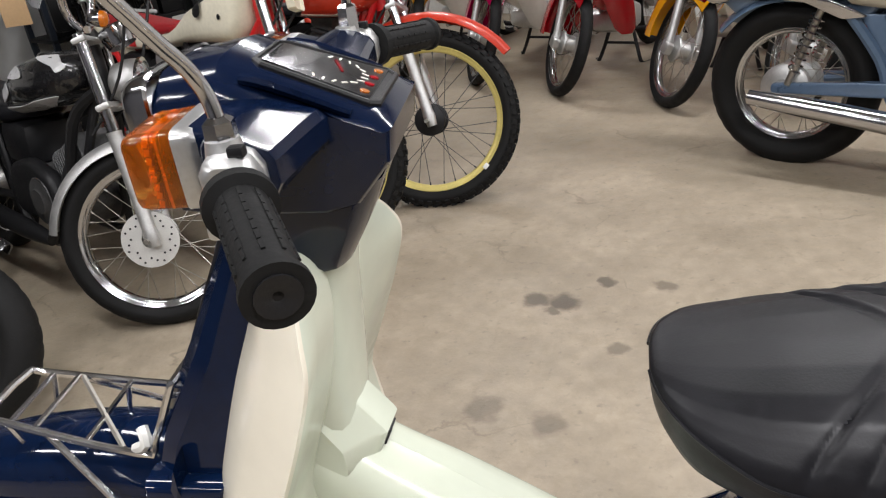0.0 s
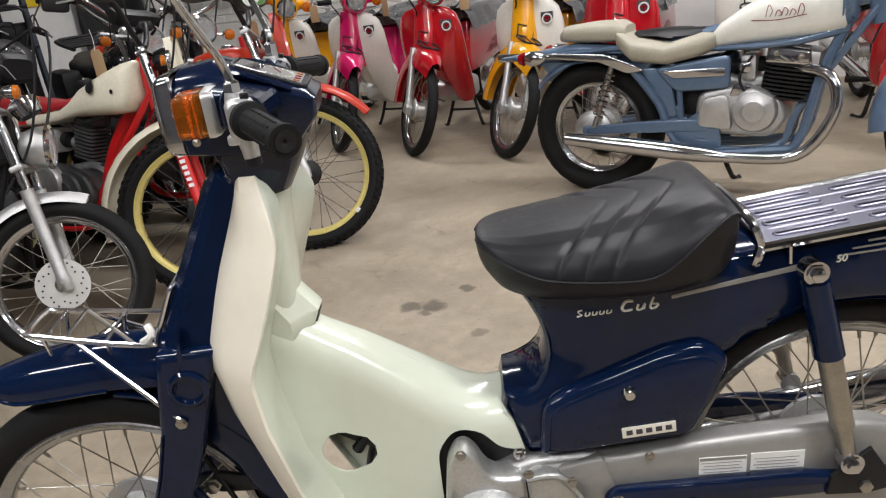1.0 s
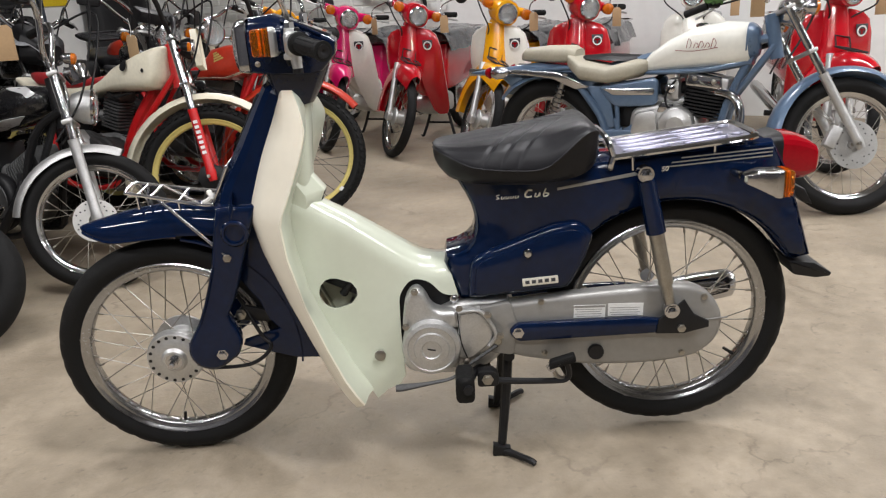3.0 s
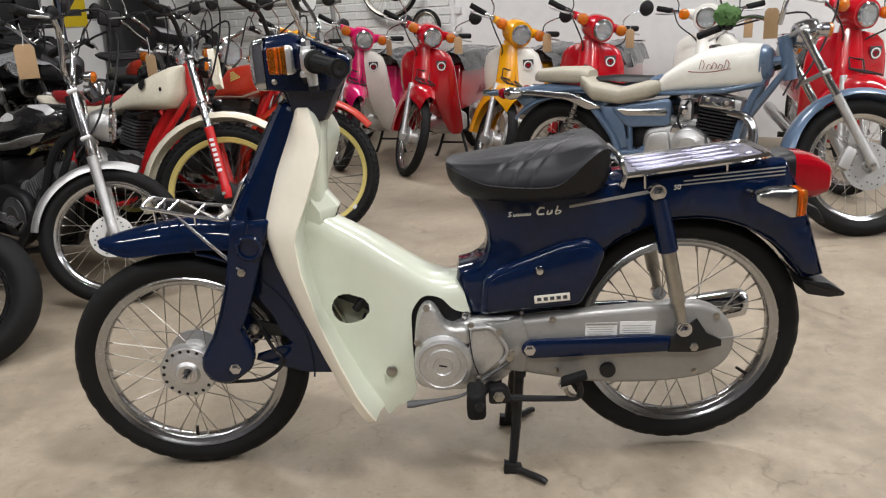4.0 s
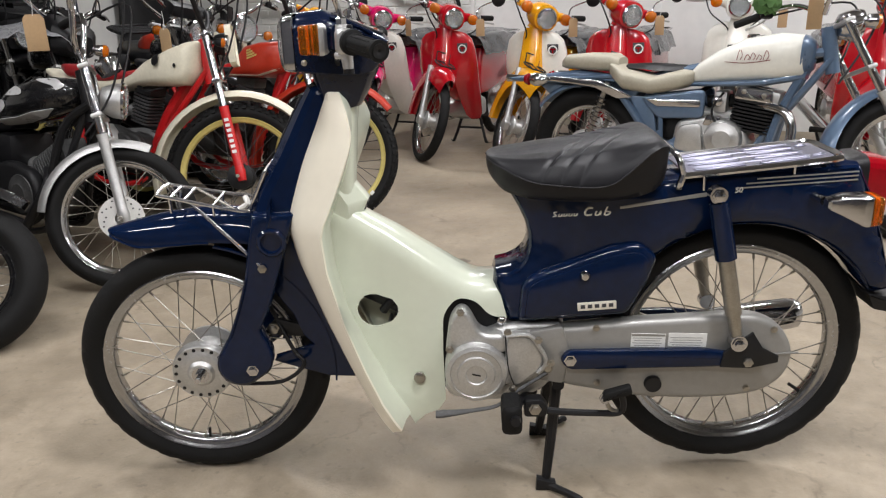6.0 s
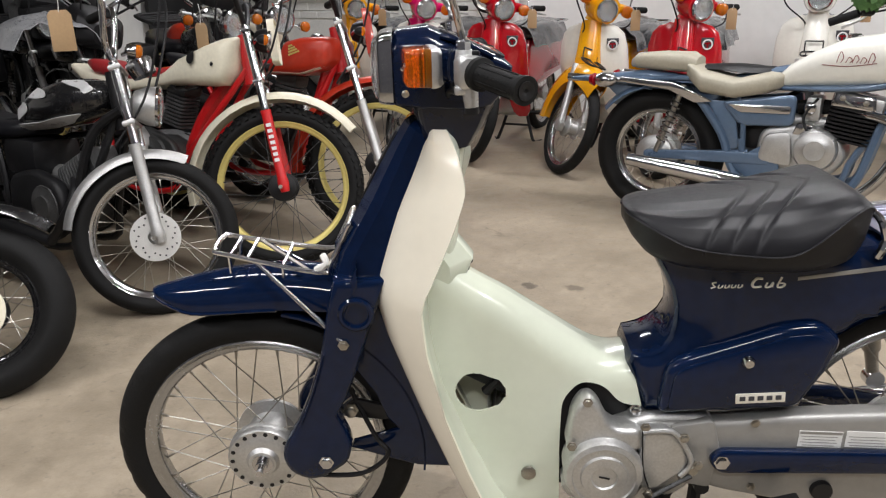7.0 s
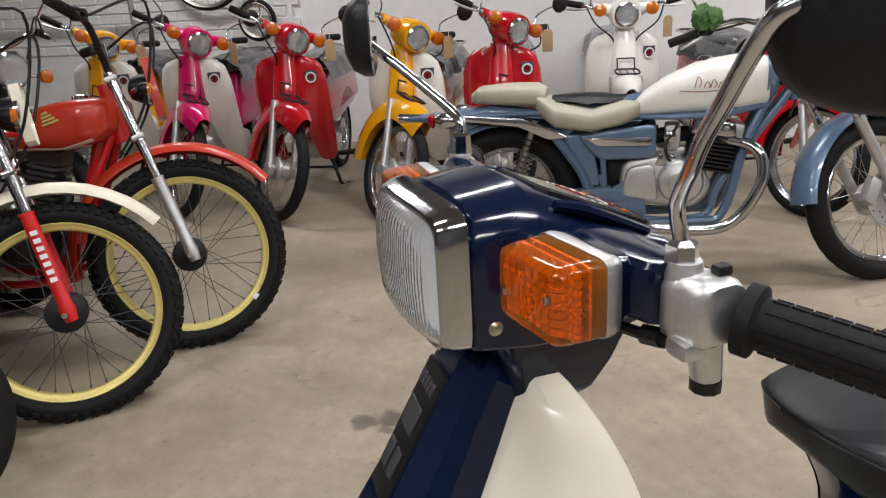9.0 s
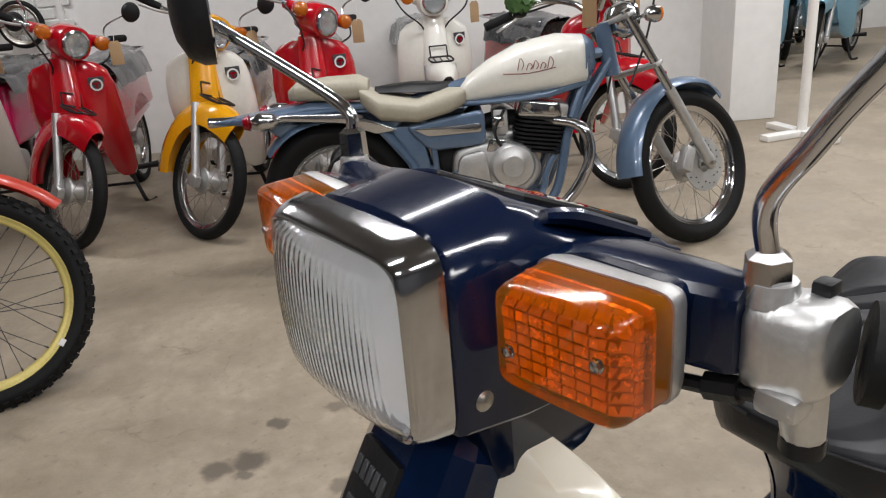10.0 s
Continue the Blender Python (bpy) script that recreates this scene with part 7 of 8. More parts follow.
# ---- blue cruiser ----
reb, S = motorcycle("cruiser_motorcycle", "slate blue cruiser motorcycle with cream tank and seats", (1.80, 1.665), -30, 34, lift=0.020, reach=0.032, lean=3, boxes=False, Rf=0.283, Rr=0.278, wf=0.09, wr=0.125, wb=1.354, neck=(-0.268, 0.75),
    frame=BLUE, upper=CHROME, lower=ALLOY, split=0.48, rim=CHROME, disc=-1, disc_mat=ALLOY, hub_r=0.06, fork_foot_y=0.095,
    tank=[(-0.358, 0.780, 0.69, 0.045), (-0.39, 0.818, 0.640, 0.10), (-0.49, 0.828, 0.617, 0.128), (-0.63, 0.806, 0.606, 0.125), (-0.745, 0.752, 0.605, 0.10), (-0.83, 0.695, 0.60, 0.065), (-0.87, 0.65, 0.60, 0.035)], tank_mat=WHITE,
    seat=[(-0.84, 0.66, 0.60, 0.07), (-0.90, 0.665, 0.575, 0.13), (-1.02, 0.635, 0.55, 0.15), (-1.16, 0.66, 0.565, 0.14), (-1.23, 0.70, 0.62, 0.10)], seat_mat=BEIGE,
    front_guard=(0.335, 52, 182, 0.065, BLUE), rear_guard=(0.318, 48, 142, 0.095, BLUE), engine=(-0.70, 0.385), engine_mat=ALLOY, cylinder=(0.195, 0.14, 9, -0.568, 0.468), fin_mat=IRON,
    bars=[(-0.355, 0.03, 0.89), (-0.365, 0.10, 0.95), (-0.41, 0.24, 0.995), (-0.58, 0.38, 0.94)], lamp=(-0.205, 0.86, 0.066), mirrors=True,
    exhaust=([(-0.54, -0.06, 0.52), (-0.42, -0.12, 0.49), (-0.40, -0.14, 0.36), (-0.52, -0.15, 0.20), (-0.78, -0.16, 0.19), (-1.05, -0.165, 0.22), (-1.44, -0.17, 0.26)], 0.021, 0.036, CHROME),
    tubes=(([(-0.360, -0.03, 0.72), (-0.455, -0.07, 0.50), (-0.52, -0.10, 0.25), (-0.62, -0.10, 0.21), (-0.95, -0.10, 0.21), (-1.06, -0.09, 0.40), (-1.18, -0.10, 0.56)], 0.018, BLUE),
           ([(-0.360, 0.03, 0.72), (-0.455, 0.07, 0.50), (-0.52, 0.10, 0.25), (-0.62, 0.10, 0.21), (-0.95, 0.10, 0.21), (-1.06, 0.09, 0.40), (-1.18, 0.10, 0.56)], 0.018, BLUE)),
    side_panel=([(-0.775, 0.582), (-0.775, 0.452), (-0.985, 0.440), (-1.035, 0.495), (-1.075, 0.540)], BLUE))
part("pillion_seat", body([(-1.20, 0.715, 0.65, 0.07), (-1.24, 0.735, 0.645, 0.10), (-1.36, 0.735, 0.65, 0.10), (-1.47, 0.725, 0.655, 0.085), (-1.50, 0.70, 0.66, 0.05)], 3.2), BEIGE, reb, "cream pillion pad")
for s in (-1, 1):
    part("guard_rail", slab(rounded([(-1.10, 0.535), (-1.18, 0.525), (-1.30, 0.576), (-1.52, 0.598), (-1.62, 0.580), (-1.62, 0.600), (-1.52, 0.621), (-1.28, 0.608), (-1.16, 0.563)], 0.015), s * 0.112, s * 0.124, 0.004), CHROME, reb)
    part("rear_indicator", lathe([(0.02, 0.03), (0.034, 0.0), (0.03, -0.05), (0.012, -0.07)], 18, pose(-1.60, s * 0.145, 0.605, 0, 0, 90)), CHROME, reb)
    part("indicator_lens", lathe([(0.0, -0.008), (0.03, 0.0), (0.022, 0.02), (0, 0.026)], 18, pose(-1.635, s * 0.145, 0.605, 0, 0, 90)), REDLENS, reb)
    part("panel_trim", slab(rounded([(-0.79, 0.535), (-0.79, 0.502), (-0.99, 0.498), (-1.045, 0.530)], 0.012), s * 0.103, s * 0.112, 0.003), CHROME, reb)
part("tail_fairing", body([(-1.40, 0.635, 0.56, 0.09), (-1.58, 0.63, 0.57, 0.09), (-1.72, 0.615, 0.585, 0.075), (-1.80, 0.605, 0.59, 0.04)], 3), BLUE, reb)
part("fender_body", slab(rounded([(-1.05, 0.575), (-1.18, 0.630), (-1.42, 0.652), (-1.60, 0.628), (-1.70, 0.600), (-1.62, 0.570)], 0.02) + arc(-1.354, 0.278, 0.312, 128, 44), -0.088, 0.088, 0.022, seg=3), BLUE, reb, "slate blue rear fender", 45)
part("exhaust_stub", tube([(-1.70, -0.02, 0.60), (-1.82, -0.02, 0.60)], [0.016, 0.02], 12, 1), CHROME, reb)
part("tank_band", body([(-0.375, 0.670, 0.632, 0.06), (-0.53, 0.640, 0.602, 0.130), (-0.68, 0.626, 0.594, 0.124), (-0.88, 0.612, 0.588, 0.050)], 3), BLUE, reb)
for s in (-1, 1):
    part("swing_arm_cover", slab(rounded([(-1.39, 0.265), (-1.39, 0.30), (-1.10, 0.325), (-0.85, 0.335), (-0.85, 0.285), (-1.10, 0.275)], 0.015), s * 0.092, s * 0.115, 0.006), BLUE, reb)
    part("frame_plate", slab(rounded([(-1.0, 0.27), (-0.97, 0.31), (-0.88, 0.37), (-0.82, 0.36), (-0.80, 0.22), (-0.90, 0.20)], 0.02), s * 0.098, s * 0.110, 0.004), BLUE, reb)
    part("inner_guard", slab(rounded([(-1.14, 0.54), (-1.02, 0.54), (-0.98, 0.34), (-1.04, 0.33), (-1.06, 0.42)], 0.02), s * 0.075, s * 0.09, 0.006), BLUE, reb)
    part("brake_drum", lathe([(0.085, 0.05), (0.085, 0.075), (0.07, 0.086), (0.035, 0.09), (0.03, 0.10), (0, 0.10)], 28, pose(-1.354, 0, 0.278) @ (Matrix() if s > 0 else pose(0, 0, 0, 0, 0, 180))), ALLOY, reb)
    part("cylinder_head_cover", slab(rounded([(-0.655, 0.545), (-0.640, 0.610), (-0.490, 0.582), (-0.485, 0.525)], 0.015), s * 0.03, s * 0.092, 0.012), CHROME, reb)
    for hx, hz in ((-0.61, 0.578), (-0.525, 0.562)):
        part("head_bolt", bolt((hx, s * 0.091, hz), 0.009, 0.007, sign=s), STEEL, reb)
part("carburettor_body", box((0.06, 0.13, 0.10), pose(-0.715, 0, 0.525), 0.018), ALLOY, reb)
part("intake_hose", tube([(-0.655, 0, 0.53), (-0.72, 0, 0.53), (-0.78, 0, 0.52)], 0.03, 12, 3), RUBBER, reb)
for s in (-1, 1):
    part("fuel_hose", tube([(-0.70, s * 0.07, 0.57), (-0.74, s * 0.09, 0.50), (-0.72, s * 0.10, 0.44), (-0.66, s * 0.09, 0.42)], 0.006, 6, 5), BLACK, reb)
    part("chrome_cap", lathe([(0.024, 0), (0.024, 0.012), (0.016, 0.018), (0, 0.019)], 18, pose(-0.725, s * 0.066, 0.53) @ (Matrix() if s > 0 else pose(0, 0, 0, 0, 0, 180))), CHROME, reb)
    part("engine_mount", slab(rounded([(-0.78, 0.42), (-0.76, 0.47), (-0.70, 0.46), (-0.70, 0.42)], 0.012), s * 0.085, s * 0.097, 0.004), CHROME, reb)
part("battery_box", box((0.16, 0.11, 0.13), pose(-0.90, 0, 0.40), 0.03), IRON, reb)
part("tank_nose", body([(-0.350, 0.772, 0.68, 0.035), (-0.356, 0.793, 0.67, 0.062), (-0.382, 0.8155, 0.655, 0.096), (-0.398, 0.8205, 0.652, 0.1055)], 2.7), BLUE, reb)
for s in (-1, 1):
    bm = bmesh.new()
    for k, (dx, h) in enumerate(((0.07, 0.042), (0.035, 0.022), (0.01, 0.03), (-0.02, 0.022), (-0.05, 0.04))):
        x = -0.575 + dx * 0.9 * s
        tube([(x - 0.01, s * 0.128, 0.715), (x, s * 0.129, 0.715 + h), (x + 0.012, s * 0.129, 0.715 + h * 0.5), (x + 0.004, s * 0.128, 0.715)], 0.0015, 5, 3, bm=bm)
    tube([(-0.70, s * 0.115, 0.705), (-0.61, s * 0.1275, 0.702), (-0.51, s * 0.1285, 0.716)], 0.0015, 5, 4, bm=bm)
    part("script_mark", bm, SCRIPT, reb, "brown-red script strokes on the tank")
part("caliper", turned(box((0.05, 0.04, 0.10), pose(-0.068, -0.08, 0.31, 0, 25, 0), 0.012), S), ALLOY, reb)
part("side_stand", tube([(-0.86, 0.10, 0.20), (-0.82, 0.20, 0.02), (-0.79, 0.23, 0.012)], 0.011, 8, 3), IRON, reb)
bpy.context.view_layer.update()
cloth = thing("green_cloth", "crumpled green rag draped over the handlebar", "cloth", reb.matrix_world @ S @ Matrix.Translation((-0.48, 0.27, 0.99)) @ Matrix.Scale(0.78, 4))
rnd = random.Random(4)
rings = [[Vector((0.0 + 0.07 * math.cos(t) * (1 + 0.25 * rnd.uniform(-1, 1)) * k, (i - 3) * 0.022 + rnd.uniform(-0.008, 0.008), 0.03 + 0.055 * math.sin(t) * (1 + 0.3 * rnd.uniform(-1, 1)) * k)) for t in (2 * math.pi * j / 14 for j in range(14))] for i, k in enumerate((0.5, 0.85, 1.0, 1.05, 0.95, 0.8, 0.4))]
rings = [[v + Vector((0.012 * math.sin(7 * j + 3 * i), 0.006 * math.sin(5 * j), 0.014 * math.sin(4.1 * j + 2 * i))) for j, v in enumerate(r)] for i, r in enumerate(zip(*[smooth_line(col, 3) for col in zip(*rings)]))]
part("rag", loft(bmesh.new(), rings), GREEN, cloth, angle=60)
bag = thing("black_cover", "loose black plastic cover lying on the cream seat", "cover", reb.matrix_world @ Matrix.Translation((-1.04, 0.03, 0.66)))
rings = [[Vector((x, y * (0.09 - 0.02 * abs(k - 2)), 0.0 + 0.028 * max(0, 1 - y * y) ** 0.5 * (1 - 0.15 * abs(k - 2)) + rnd.uniform(-0.004, 0.006))) for y in np.linspace(-1, 1, 9).tolist()] for k, x in enumerate((-0.14, -0.07, 0.0, 0.07, 0.15))]
part("cover_sheet", sheet(rings, 0.003), BLACK, bag, angle=30)
price_tag(reb, (-0.37, -0.05, 1.03), -10, (0.06, 0.13))

# ---- black motorcycles on the other side ----
BTANK = [(-0.173, 0.765, 0.703, 0.04), (-0.21, 0.787, 0.678, 0.085), (-0.345, 0.792, 0.633, 0.118), (-0.465, 0.768, 0.613, 0.122), (-0.565, 0.712, 0.596, 0.108), (-0.645, 0.648, 0.586, 0.06)]
blk, S = motorcycle("custom_motorcycle", "small black custom motorcycle with flame-painted silver and black tank", (-1.305, 1.205), -27, 47, Rf=0.273, Rr=0.27, wf=0.075, wr=0.09, wb=1.16, neck=(-0.115, 0.72), lean=6,
    frame=IRON, upper=CHROME, lower=ALLOY, split=0.52, rim=CHROME, disc=-1, hub=ALLOY, gaiter=None, tank=BTANK, tank_mat=BLACKPAINT,
    seat=[(-0.56, 0.625, 0.58, 0.06), (-0.64, 0.63, 0.56, 0.11), (-0.85, 0.62, 0.55, 0.125), (-1.10, 0.65, 0.58, 0.11), (-1.18, 0.66, 0.61, 0.07)],
    disc_r=0.082, front_guard=(0.283, 72, 178, 0.048, ALLOY), rear_guard=(0.33, 50, 180, 0.07, BLACKPAINT), engine=(-0.46, 0.36), engine_mat=ENGINE, cylinder=(0.14, 0.15, 62), fin_mat=ENGINE,
    bars=[(-0.16, 0.03, 0.86), (-0.17, 0.10, 0.90), (-0.19, 0.17, 1.06), (-0.29, 0.34, 1.05)], lamp=(-0.012, 0.715, 0.068), lamp_shell=ALLOY, indicators=False, mirrors=True,
    exhaust=([(-0.36, -0.05, 0.44), (-0.28, -0.12, 0.38), (-0.40, -0.14, 0.22), (-0.65, -0.15, 0.24), (-1.15, -0.16, 0.28)], 0.018, 0.032, IRON))
for s in (-1, 1):
    for outline in ([(-0.24, 0.682), (-0.33, 0.640), (-0.46, 0.614), (-0.56, 0.600), (-0.636, 0.590), (-0.630, 0.618), (-0.54, 0.628), (-0.44, 0.640), (-0.34, 0.664)],
                    [(-0.625, 0.628), (-0.605, 0.672), (-0.565, 0.702), (-0.500, 0.705), (-0.480, 0.680), (-0.515, 0.660), (-0.560, 0.640)],
                    [(-0.575, 0.704), (-0.53, 0.738), (-0.45, 0.758), (-0.385, 0.750), (-0.37, 0.730), (-0.42, 0.722), (-0.50, 0.722), (-0.54, 0.706)],
                    [(-0.36, 0.786), (-0.30, 0.776), (-0.23, 0.765), (-0.21, 0.745), (-0.19, 0.765), (-0.22, 0.782), (-0.29, 0.790)]):
        part("flame_panel", turned(on_side(BTANK, rounded(outline, 0.02, 3), s, 2.7, 0.005), Matrix()), SILVERPAINT, blk, "silver flame shape on the tank")
    stem = part("indicator_stem", turned(tube([(-0.12, s * 0.06, 0.87), (-0.09, s * 0.12, 0.875)], 0.007, 8, 1), S), CHROME, blk)
    ind = part("indicator", turned(lathe([(0.01, -0.035), (0.019, -0.024), (0.022, 0.0)], 18, pose(-0.07, s * 0.125, 0.875, 0, 0, -90)), S), CHROME, blk)
    part("lens", turned(lathe([(0.022, 0.0), (0.021, 0.012), (0.013, 0.018), (0, 0.019)], 18, pose(-0.07, s * 0.125, 0.875, 0, 0, -90)), S), AMBER, ind)
    part("frame_rail", tube([(-0.10, s * 0.03, 0.70), (-0.22, s * 0.07, 0.60), (-0.34, s * 0.09, 0.30), (-0.45, s * 0.09, 0.22)], 0.016, 8, 4), IRON, blk)
    part("engine_cover", slab(rounded([(-0.66, 0.27), (-0.66, 0.43), (-0.52, 0.47), (-0.36, 0.43), (-0.33, 0.32), (-0.42, 0.26)], 0.05), s * 0.07, s * 0.125, 0.02, seg=3), IRON, blk)
part("speedometer", turned(lathe([(0.040, -0.05), (0.046, -0.02), (0.046, 0.0), (0.040, 0.006), (0, 0.006)], 24, pose(-0.08, 0.0, 0.86, 60, 0, 90)), S), CHROME, blk)
part("air_cleaner", box((0.20, 0.20, 0.14), pose(-0.62, 0, 0.50), 0.04), BLACK, blk)
bpy.context.view_layer.update()
price_tag(blk, (-0.16, -0.19, 1.07), 20, (0.07, 0.125))
BACK = dict(frame=IRON, upper=CHROME, lower=ALLOY, engine_mat=ALLOY, fin_mat=IRON, rim=CHROME)
tank1 = [(-0.44, 0.82, 0.72, 0.06), (-0.52, 0.87, 0.69, 0.12), (-0.66, 0.86, 0.67, 0.13), (-0.80, 0.78, 0.67, 0.09), (-0.86, 0.73, 0.68, 0.06)]
seat1 = [(-0.84, 0.76, 0.70, 0.08), (-0.92, 0.77, 0.68, 0.13), (-1.15, 0.77, 0.68, 0.13), (-1.4, 0.79, 0.70, 0.12), (-1.48, 0.79, 0.74, 0.08)]
bars1 = [(-0.40, 0.03, 0.96), (-0.40, 0.12, 1.00), (-0.43, 0.24, 1.07), (-0.52, 0.38, 1.06)]
exh1 = ([(-0.50, -0.06, 0.52), (-0.42, -0.13, 0.45), (-0.55, -0.15, 0.24), (-0.8, -0.16, 0.25), (-1.35, -0.17, 0.34)], 0.02, 0.04, CHROME)
left, S = motorcycle("black_motorcycle", "black motorcycle with wide tyre and drilled cream disc", (-1.585, 0.66), -30, 50, Rf=0.245, Rr=0.26, wf=0.115, wr=0.12, wb=1.2, neck=(-0.34, 0.68), disc=-1, disc_r=0.085, disc_mat=IVORY, rim=BLACKPAINT, hub=IRON,
    tank=[(x, t - 0.12, l - 0.12, w) for x, t, l, w in tank1], seat=[(x, t - 0.15, l - 0.15, w) for x, t, l, w in seat1], front_guard=(0.30, 60, 140, 0.06, BLACKPAINT), rear_guard=(0.33, 40, 180, 0.075, BLACKPAINT),
    engine=(-0.60, 0.36), engine_mat=ENGINE, cylinder=(0.15, 0.17, 25), bars=[(x, y, z - 0.14) for x, y, z in bars1], lamp=(-0.24, 0.74, 0.07), exhaust=exh1, upper=BLACKPAINT, lower=BLACKPAINT, frame=IRON)
PACKED = [
    ((-1.38, 2.66), -50, 22, BLACKPAINT, "black touring motorcycle behind the trials bikes"),
    ((-2.05, 2.55), -48, 25, BLACKPAINT, "black roadster motorcycle packed among others"),
    ((-2.62, 1.95), -44, 20, BLACKPAINT, "dark motorcycle with chrome lamp among others"),
    ((-2.35, 1.45), -40, 22, BLACKPAINT, "black motorcycle with chrome forks parked close"),
    ((-1.70, 3.10), -55, 25, ORANGE, "red motorcycle half hidden behind trials bikes"),
    ((-1.28, 3.05), -60, 20, IVORY, "pale old motorcycle with chrome headlamp"),
    ((-2.65, 3.10), -50, 20, BLACKPAINT, "black touring motorcycle in the back corner"),
    ((-3.30, 2.60), -46, 20, BLACKPAINT, "black motorcycle wedged in the back corner"),
    ((-3.05, 3.75), -50, 15, BLACKPAINT, "black motorcycle by the pipe rail"),
]
PACKED_COUNT = 0
for c, th, st, tm, nm in PACKED:
    o, S = motorcycle("parked_motorcycle", nm, c, th, st, Rf=0.30, Rr=0.30, wf=0.085, wr=0.11, wb=1.32, neck=(-0.38, 0.80), tank=tank1, tank_mat=tm, seat=seat1, front_guard=(0.35, 45, 190, 0.06, tm if tm is not IVORY else CHROME), rear_guard=(0.36, 45, 180, 0.08, BLACKPAINT),
        engine=(-0.62, 0.40), cylinder=(0.17, 0.19, 12), bars=bars1, lamp=(-0.24, 0.88, 0.08), exhaust=exh1, disc=-1, indicators=tm is not BLACKPAINT, group="packed motorcycles", **BACK)
    if tm is BLACKPAINT and PACKED_COUNT % 2:
        part("top_box", body([(-1.12, 0.98, 0.80, 0.13), (-1.16, 1.00, 0.78, 0.17), (-1.40, 1.01, 0.78, 0.18), (-1.46, 0.99, 0.80, 0.16)], 7), BLACK, o)
        part("cowl", turned(body([(-0.40, 0.98, 0.80, 0.08), (-0.34, 1.00, 0.78, 0.14), (-0.26, 0.96, 0.78, 0.14), (-0.20, 0.90, 0.80, 0.08)], 4), S), BLACK, o)
    elif tm is BLACKPAINT:
        rack_bar = tube([(-1.06, -0.14, 0.86), (-1.45, -0.14, 0.90), (-1.50, 0, 0.905), (-1.45, 0.14, 0.90), (-1.06, 0.14, 0.86)], 0.012, 8, 3)
        rack_ = part("luggage_rack", rack_bar, IRON, o)
        for k in range(4):
            part("cross_bar", tube([(-1.14 - 0.09 * k, -0.14, 0.87 + 0.008 * k), (-1.14 - 0.09 * k, 0.14, 0.87 + 0.008 * k)], 0.009, 8, 1), IRON, rack_)
        part("instrument_box", turned(box((0.09, 0.26, 0.07), pose(-0.37, 0, 1.0, 0, 25, 0), 0.02), S), BLACK, o)
        for s in (-1, 1):
            part("hand_guard", turned(box((0.02, 0.12, 0.09), pose(-0.46, s * 0.36, 1.05, 0, 0, s * 20), 0.02), S), BLACK, o)
            part("pannier", box((0.34, 0.12, 0.26), pose(-1.20, s * 0.20, 0.62), 0.04), BLACK, o)
    PACKED_COUNT += 1

# ---- things on and by the wall ----
def left_wall(v, off=0.0, z=0.0):
    """A pose on the side wall, facing into the room."""
    return wall_pose(-6.0 + off, v, z) @ pose(0, 0, 0, 0, 0, 90)


rail = thing("pipe_rail", "grey steel pipe rail bent down at its end", "rail", wall_pose(-5.87, V_WALL - 0.25))
part("rail_bar", tube([(-0.02, 0, 0.0), (-0.02, 0, 1.13), (0.0, 0, 1.18), (0.05, 0, 1.20), (2.15, 0, 1.20), (2.20, 0, 1.18), (2.22, 0, 1.13), (2.22, 0, 0)], 0.021, 10, 3), GREYPAINT, rail)
sign = thing("yellow_sign", "yellow board with a bold black character", "sign", left_wall(3.45, 0.012, 1.37))
part("board", box((0.32, 0.02, 0.52), None, 0.004), mat("sign_yellow", (0.75, 0.55, 0.01), 0.4), sign)
part("board_mark", slab([(-0.10, -0.16), (0.10, -0.16), (0.10, -0.10), (-0.02, -0.10), (0.10, 0.04), (0.10, 0.14), (-0.10, 0.14), (-0.10, 0.06), (0.02, 0.06), (-0.10, -0.10)], -0.016, -0.011, 0.001), PRINT, sign)
bike_wheel = thing("hanging_wheel", "small spoked wheel hanging on the wall", "wheel", wall_pose(-2.72, V_WALL - 0.12, 0.93))
wheel(bike_wheel, "rim", (0, 0, 0), 0.15, 0.04, None, 0.03, 0.07, 20, rim=STEEL, groove=False)
bike_wheel = thing("bicycle_wheel", "bicycle wheel with thin black tyre hanging on the wall", "wheel", wall_pose(-3.10, V_WALL - 0.10, 1.34))
wheel(bike_wheel, "rim", (0, 0, 0), 0.33, 0.035, 0.30, 0.022, 0.07, 32, rim=STEEL, groove=False)
stand = thing("white_stand", "white painted post on a cross-shaped foot", "stand", wall_pose(1.98, 3.72))
part("post", tube([(0, 0, 0.02), (0, 0, 2.6)], 0.028, 12, 1), WHITEMARK, stand)
for a in (15, 105):
    part("foot", box((0.52, 0.07, 0.035), pose(0, 0, 0.0185 if a < 50 else 0.0195, 0, 0, a), 0.006), WHITEMARK, stand)
part("conduit", box((0.035, 0.03, 3.0), None, 0.004), WALLPAINT, tagged(thing("wall_conduit", "white painted conduit running up the wall", "conduit", wall_pose(-2.50, V_WALL - 0.016, 1.5)), kind="structure"))
for c, th in (((4.85, 3.75), -150), ((5.45, 3.60), -160), ((5.9, 4.2), -150)):
    row_moped(PALEBLUE, PALEBLUE, "pale blue step-through moped in the next bay", c, th, 10, False, True, "mopeds in the next bay")

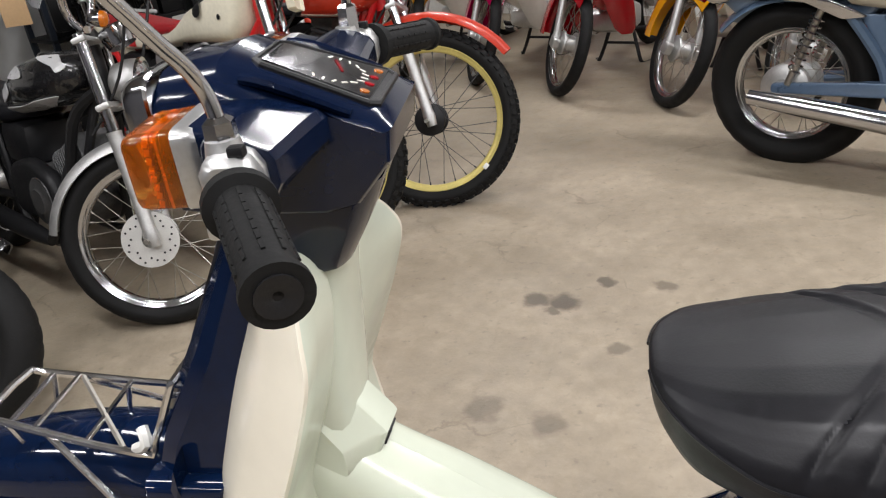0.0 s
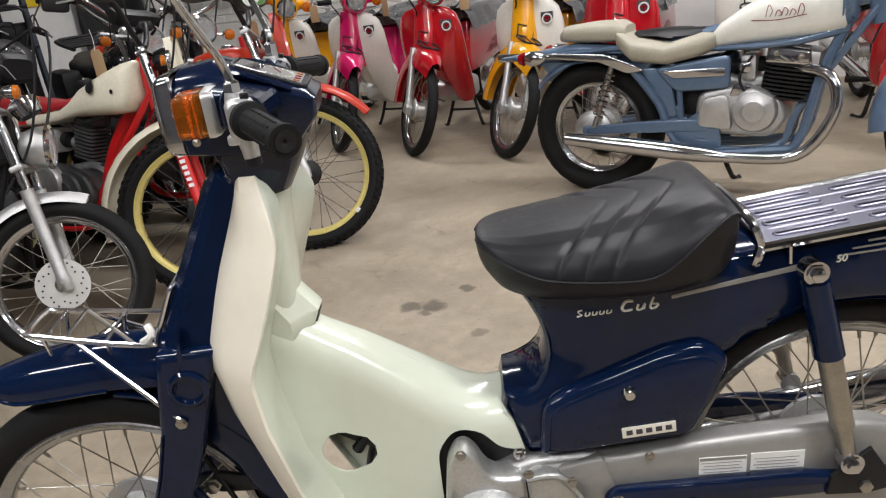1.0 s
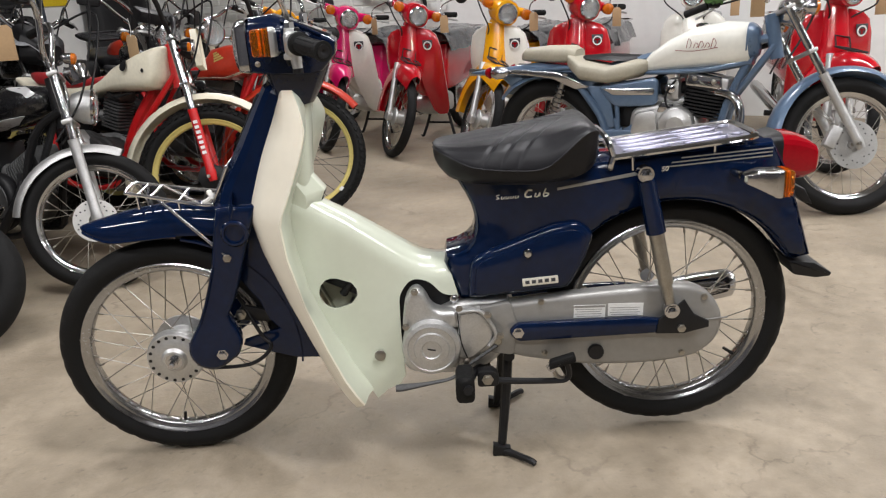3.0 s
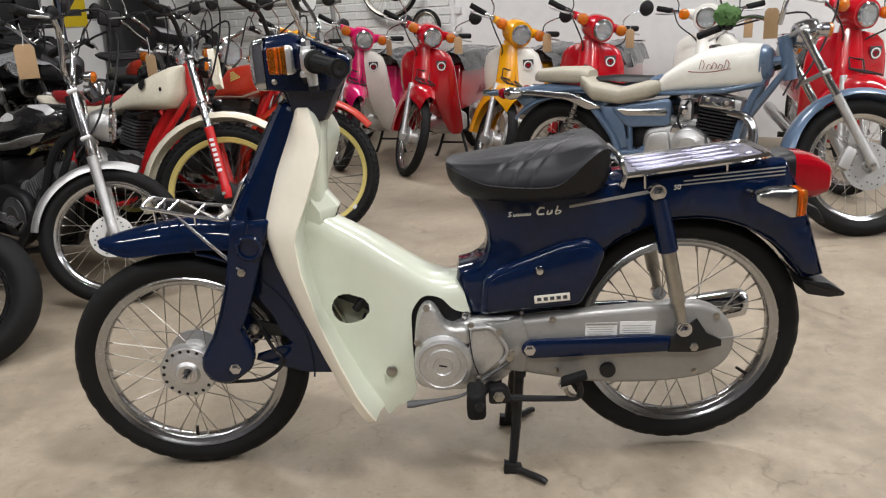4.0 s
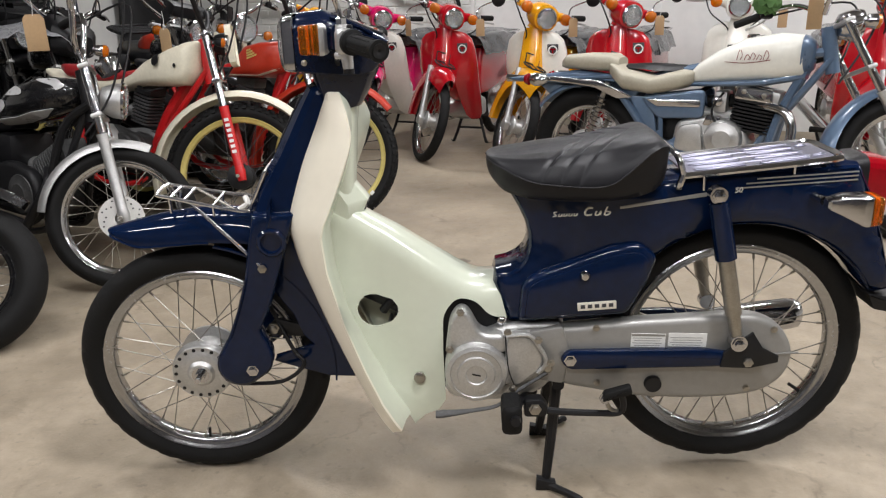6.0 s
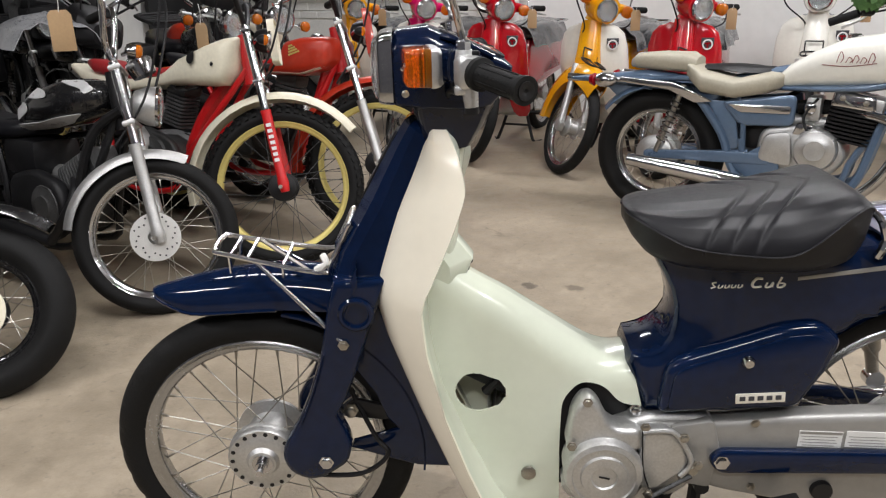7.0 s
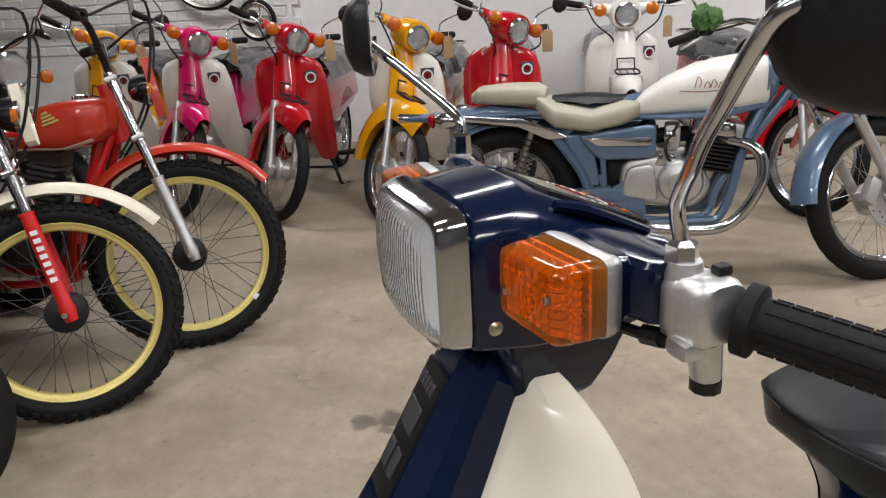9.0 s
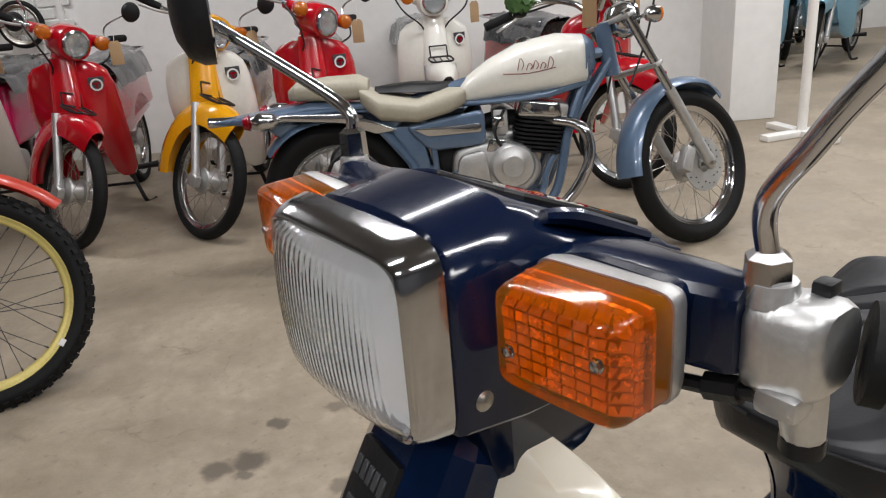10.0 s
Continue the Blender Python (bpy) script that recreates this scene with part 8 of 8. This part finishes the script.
jacket = thing("black_jacket", "black jacket hanging on the wall", "jacket", left_wall(4.09, 0.125, 1.16) @ Matrix.Diagonal((1.35, 1.0, 1.2, 1.0)))
rnd = random.Random(11)
rings = []
for z, w, d in ((0.30, 0.05, 0.04), (0.26, 0.16, 0.06), (0.20, 0.24, 0.08), (0.0, 0.25, 0.09), (-0.25, 0.26, 0.10), (-0.42, 0.27, 0.10)):
    rings.append([p + Vector((rnd.uniform(-0.02, 0.02), rnd.uniform(-0.015, 0.015), 0)) for p in ellipse((0, 0, z), w, d, 22, 2.4, "xy")])
part("cloth", loft(bmesh.new(), rings), BLACK, jacket)
part("hook", tube([(0, 0.10, 0.36), (0, 0.02, 0.37), (0, 0, 0.30)], 0.006, 6, 3), STEEL, jacket)
tarp = thing("plastic_cover", "loose grey-white plastic cover over a packed motorcycle", "cover", pose(-2.50, 2.75, 0.80, 0, 0, -45))
rings = [[Vector((x, y * 0.22 + rnd.uniform(-0.01, 0.01), 0.16 * max(0, 1 - y * y) ** 0.5 * (1 - 0.25 * abs(k - 3) / 3) + rnd.uniform(-0.015, 0.015))) for y in np.linspace(-1, 1, 13).tolist()] for k, x in enumerate(np.linspace(-0.28, 0.28, 7).tolist())]
part("cover_sheet", sheet(rings, 0.003), mat("pale_plastic_film", (0.45, 0.46, 0.48), 0.25, 0, 0.5, 0.3, 12, 0.8, 30), tarp, angle=25)

shelf = thing("storage_rack", "dark steel storage rack with black boxes", "shelving", left_wall(2.45, 0.24))
for x in (-0.58, 0.58):
    for y in (-0.2, 0.2):
        part("upright", box((0.04, 0.04, 2.0), pose(x, y, 1.0), 0.003), mat("blue_grey_steel", (0.03, 0.04, 0.06), 0.5), shelf)
for z in (0.35, 0.80, 1.12, 1.55, 1.98):
    part("shelf_board", box((1.20, 0.44, 0.03), pose(0, 0, z), 0.003), IRON, shelf)
rnd = random.Random(5)
for z in (0.365, 0.815, 1.135, 1.565):
    x = -0.50
    while x < 0.40:
        w = rnd.uniform(0.16, 0.30)
        h = rnd.uniform(0.16, 0.27)
        bx = thing("storage_box", "dark lidded box standing on the rack", "box", left_wall(2.45 + x + w / 2, 0.26, z + 0.001), "boxes on the rack")
        part("box_body", box((w * 0.94, 0.30, h), pose(0, 0, h / 2), 0.008), rnd.choice((BLACK, IRON, GREYPAINT, BLACK)), bx)
        part("box_lid", box((w * 0.97, 0.31, 0.02), pose(0, 0, h + 0.0105), 0.004), BLACK, bx)
        x += w + 0.02
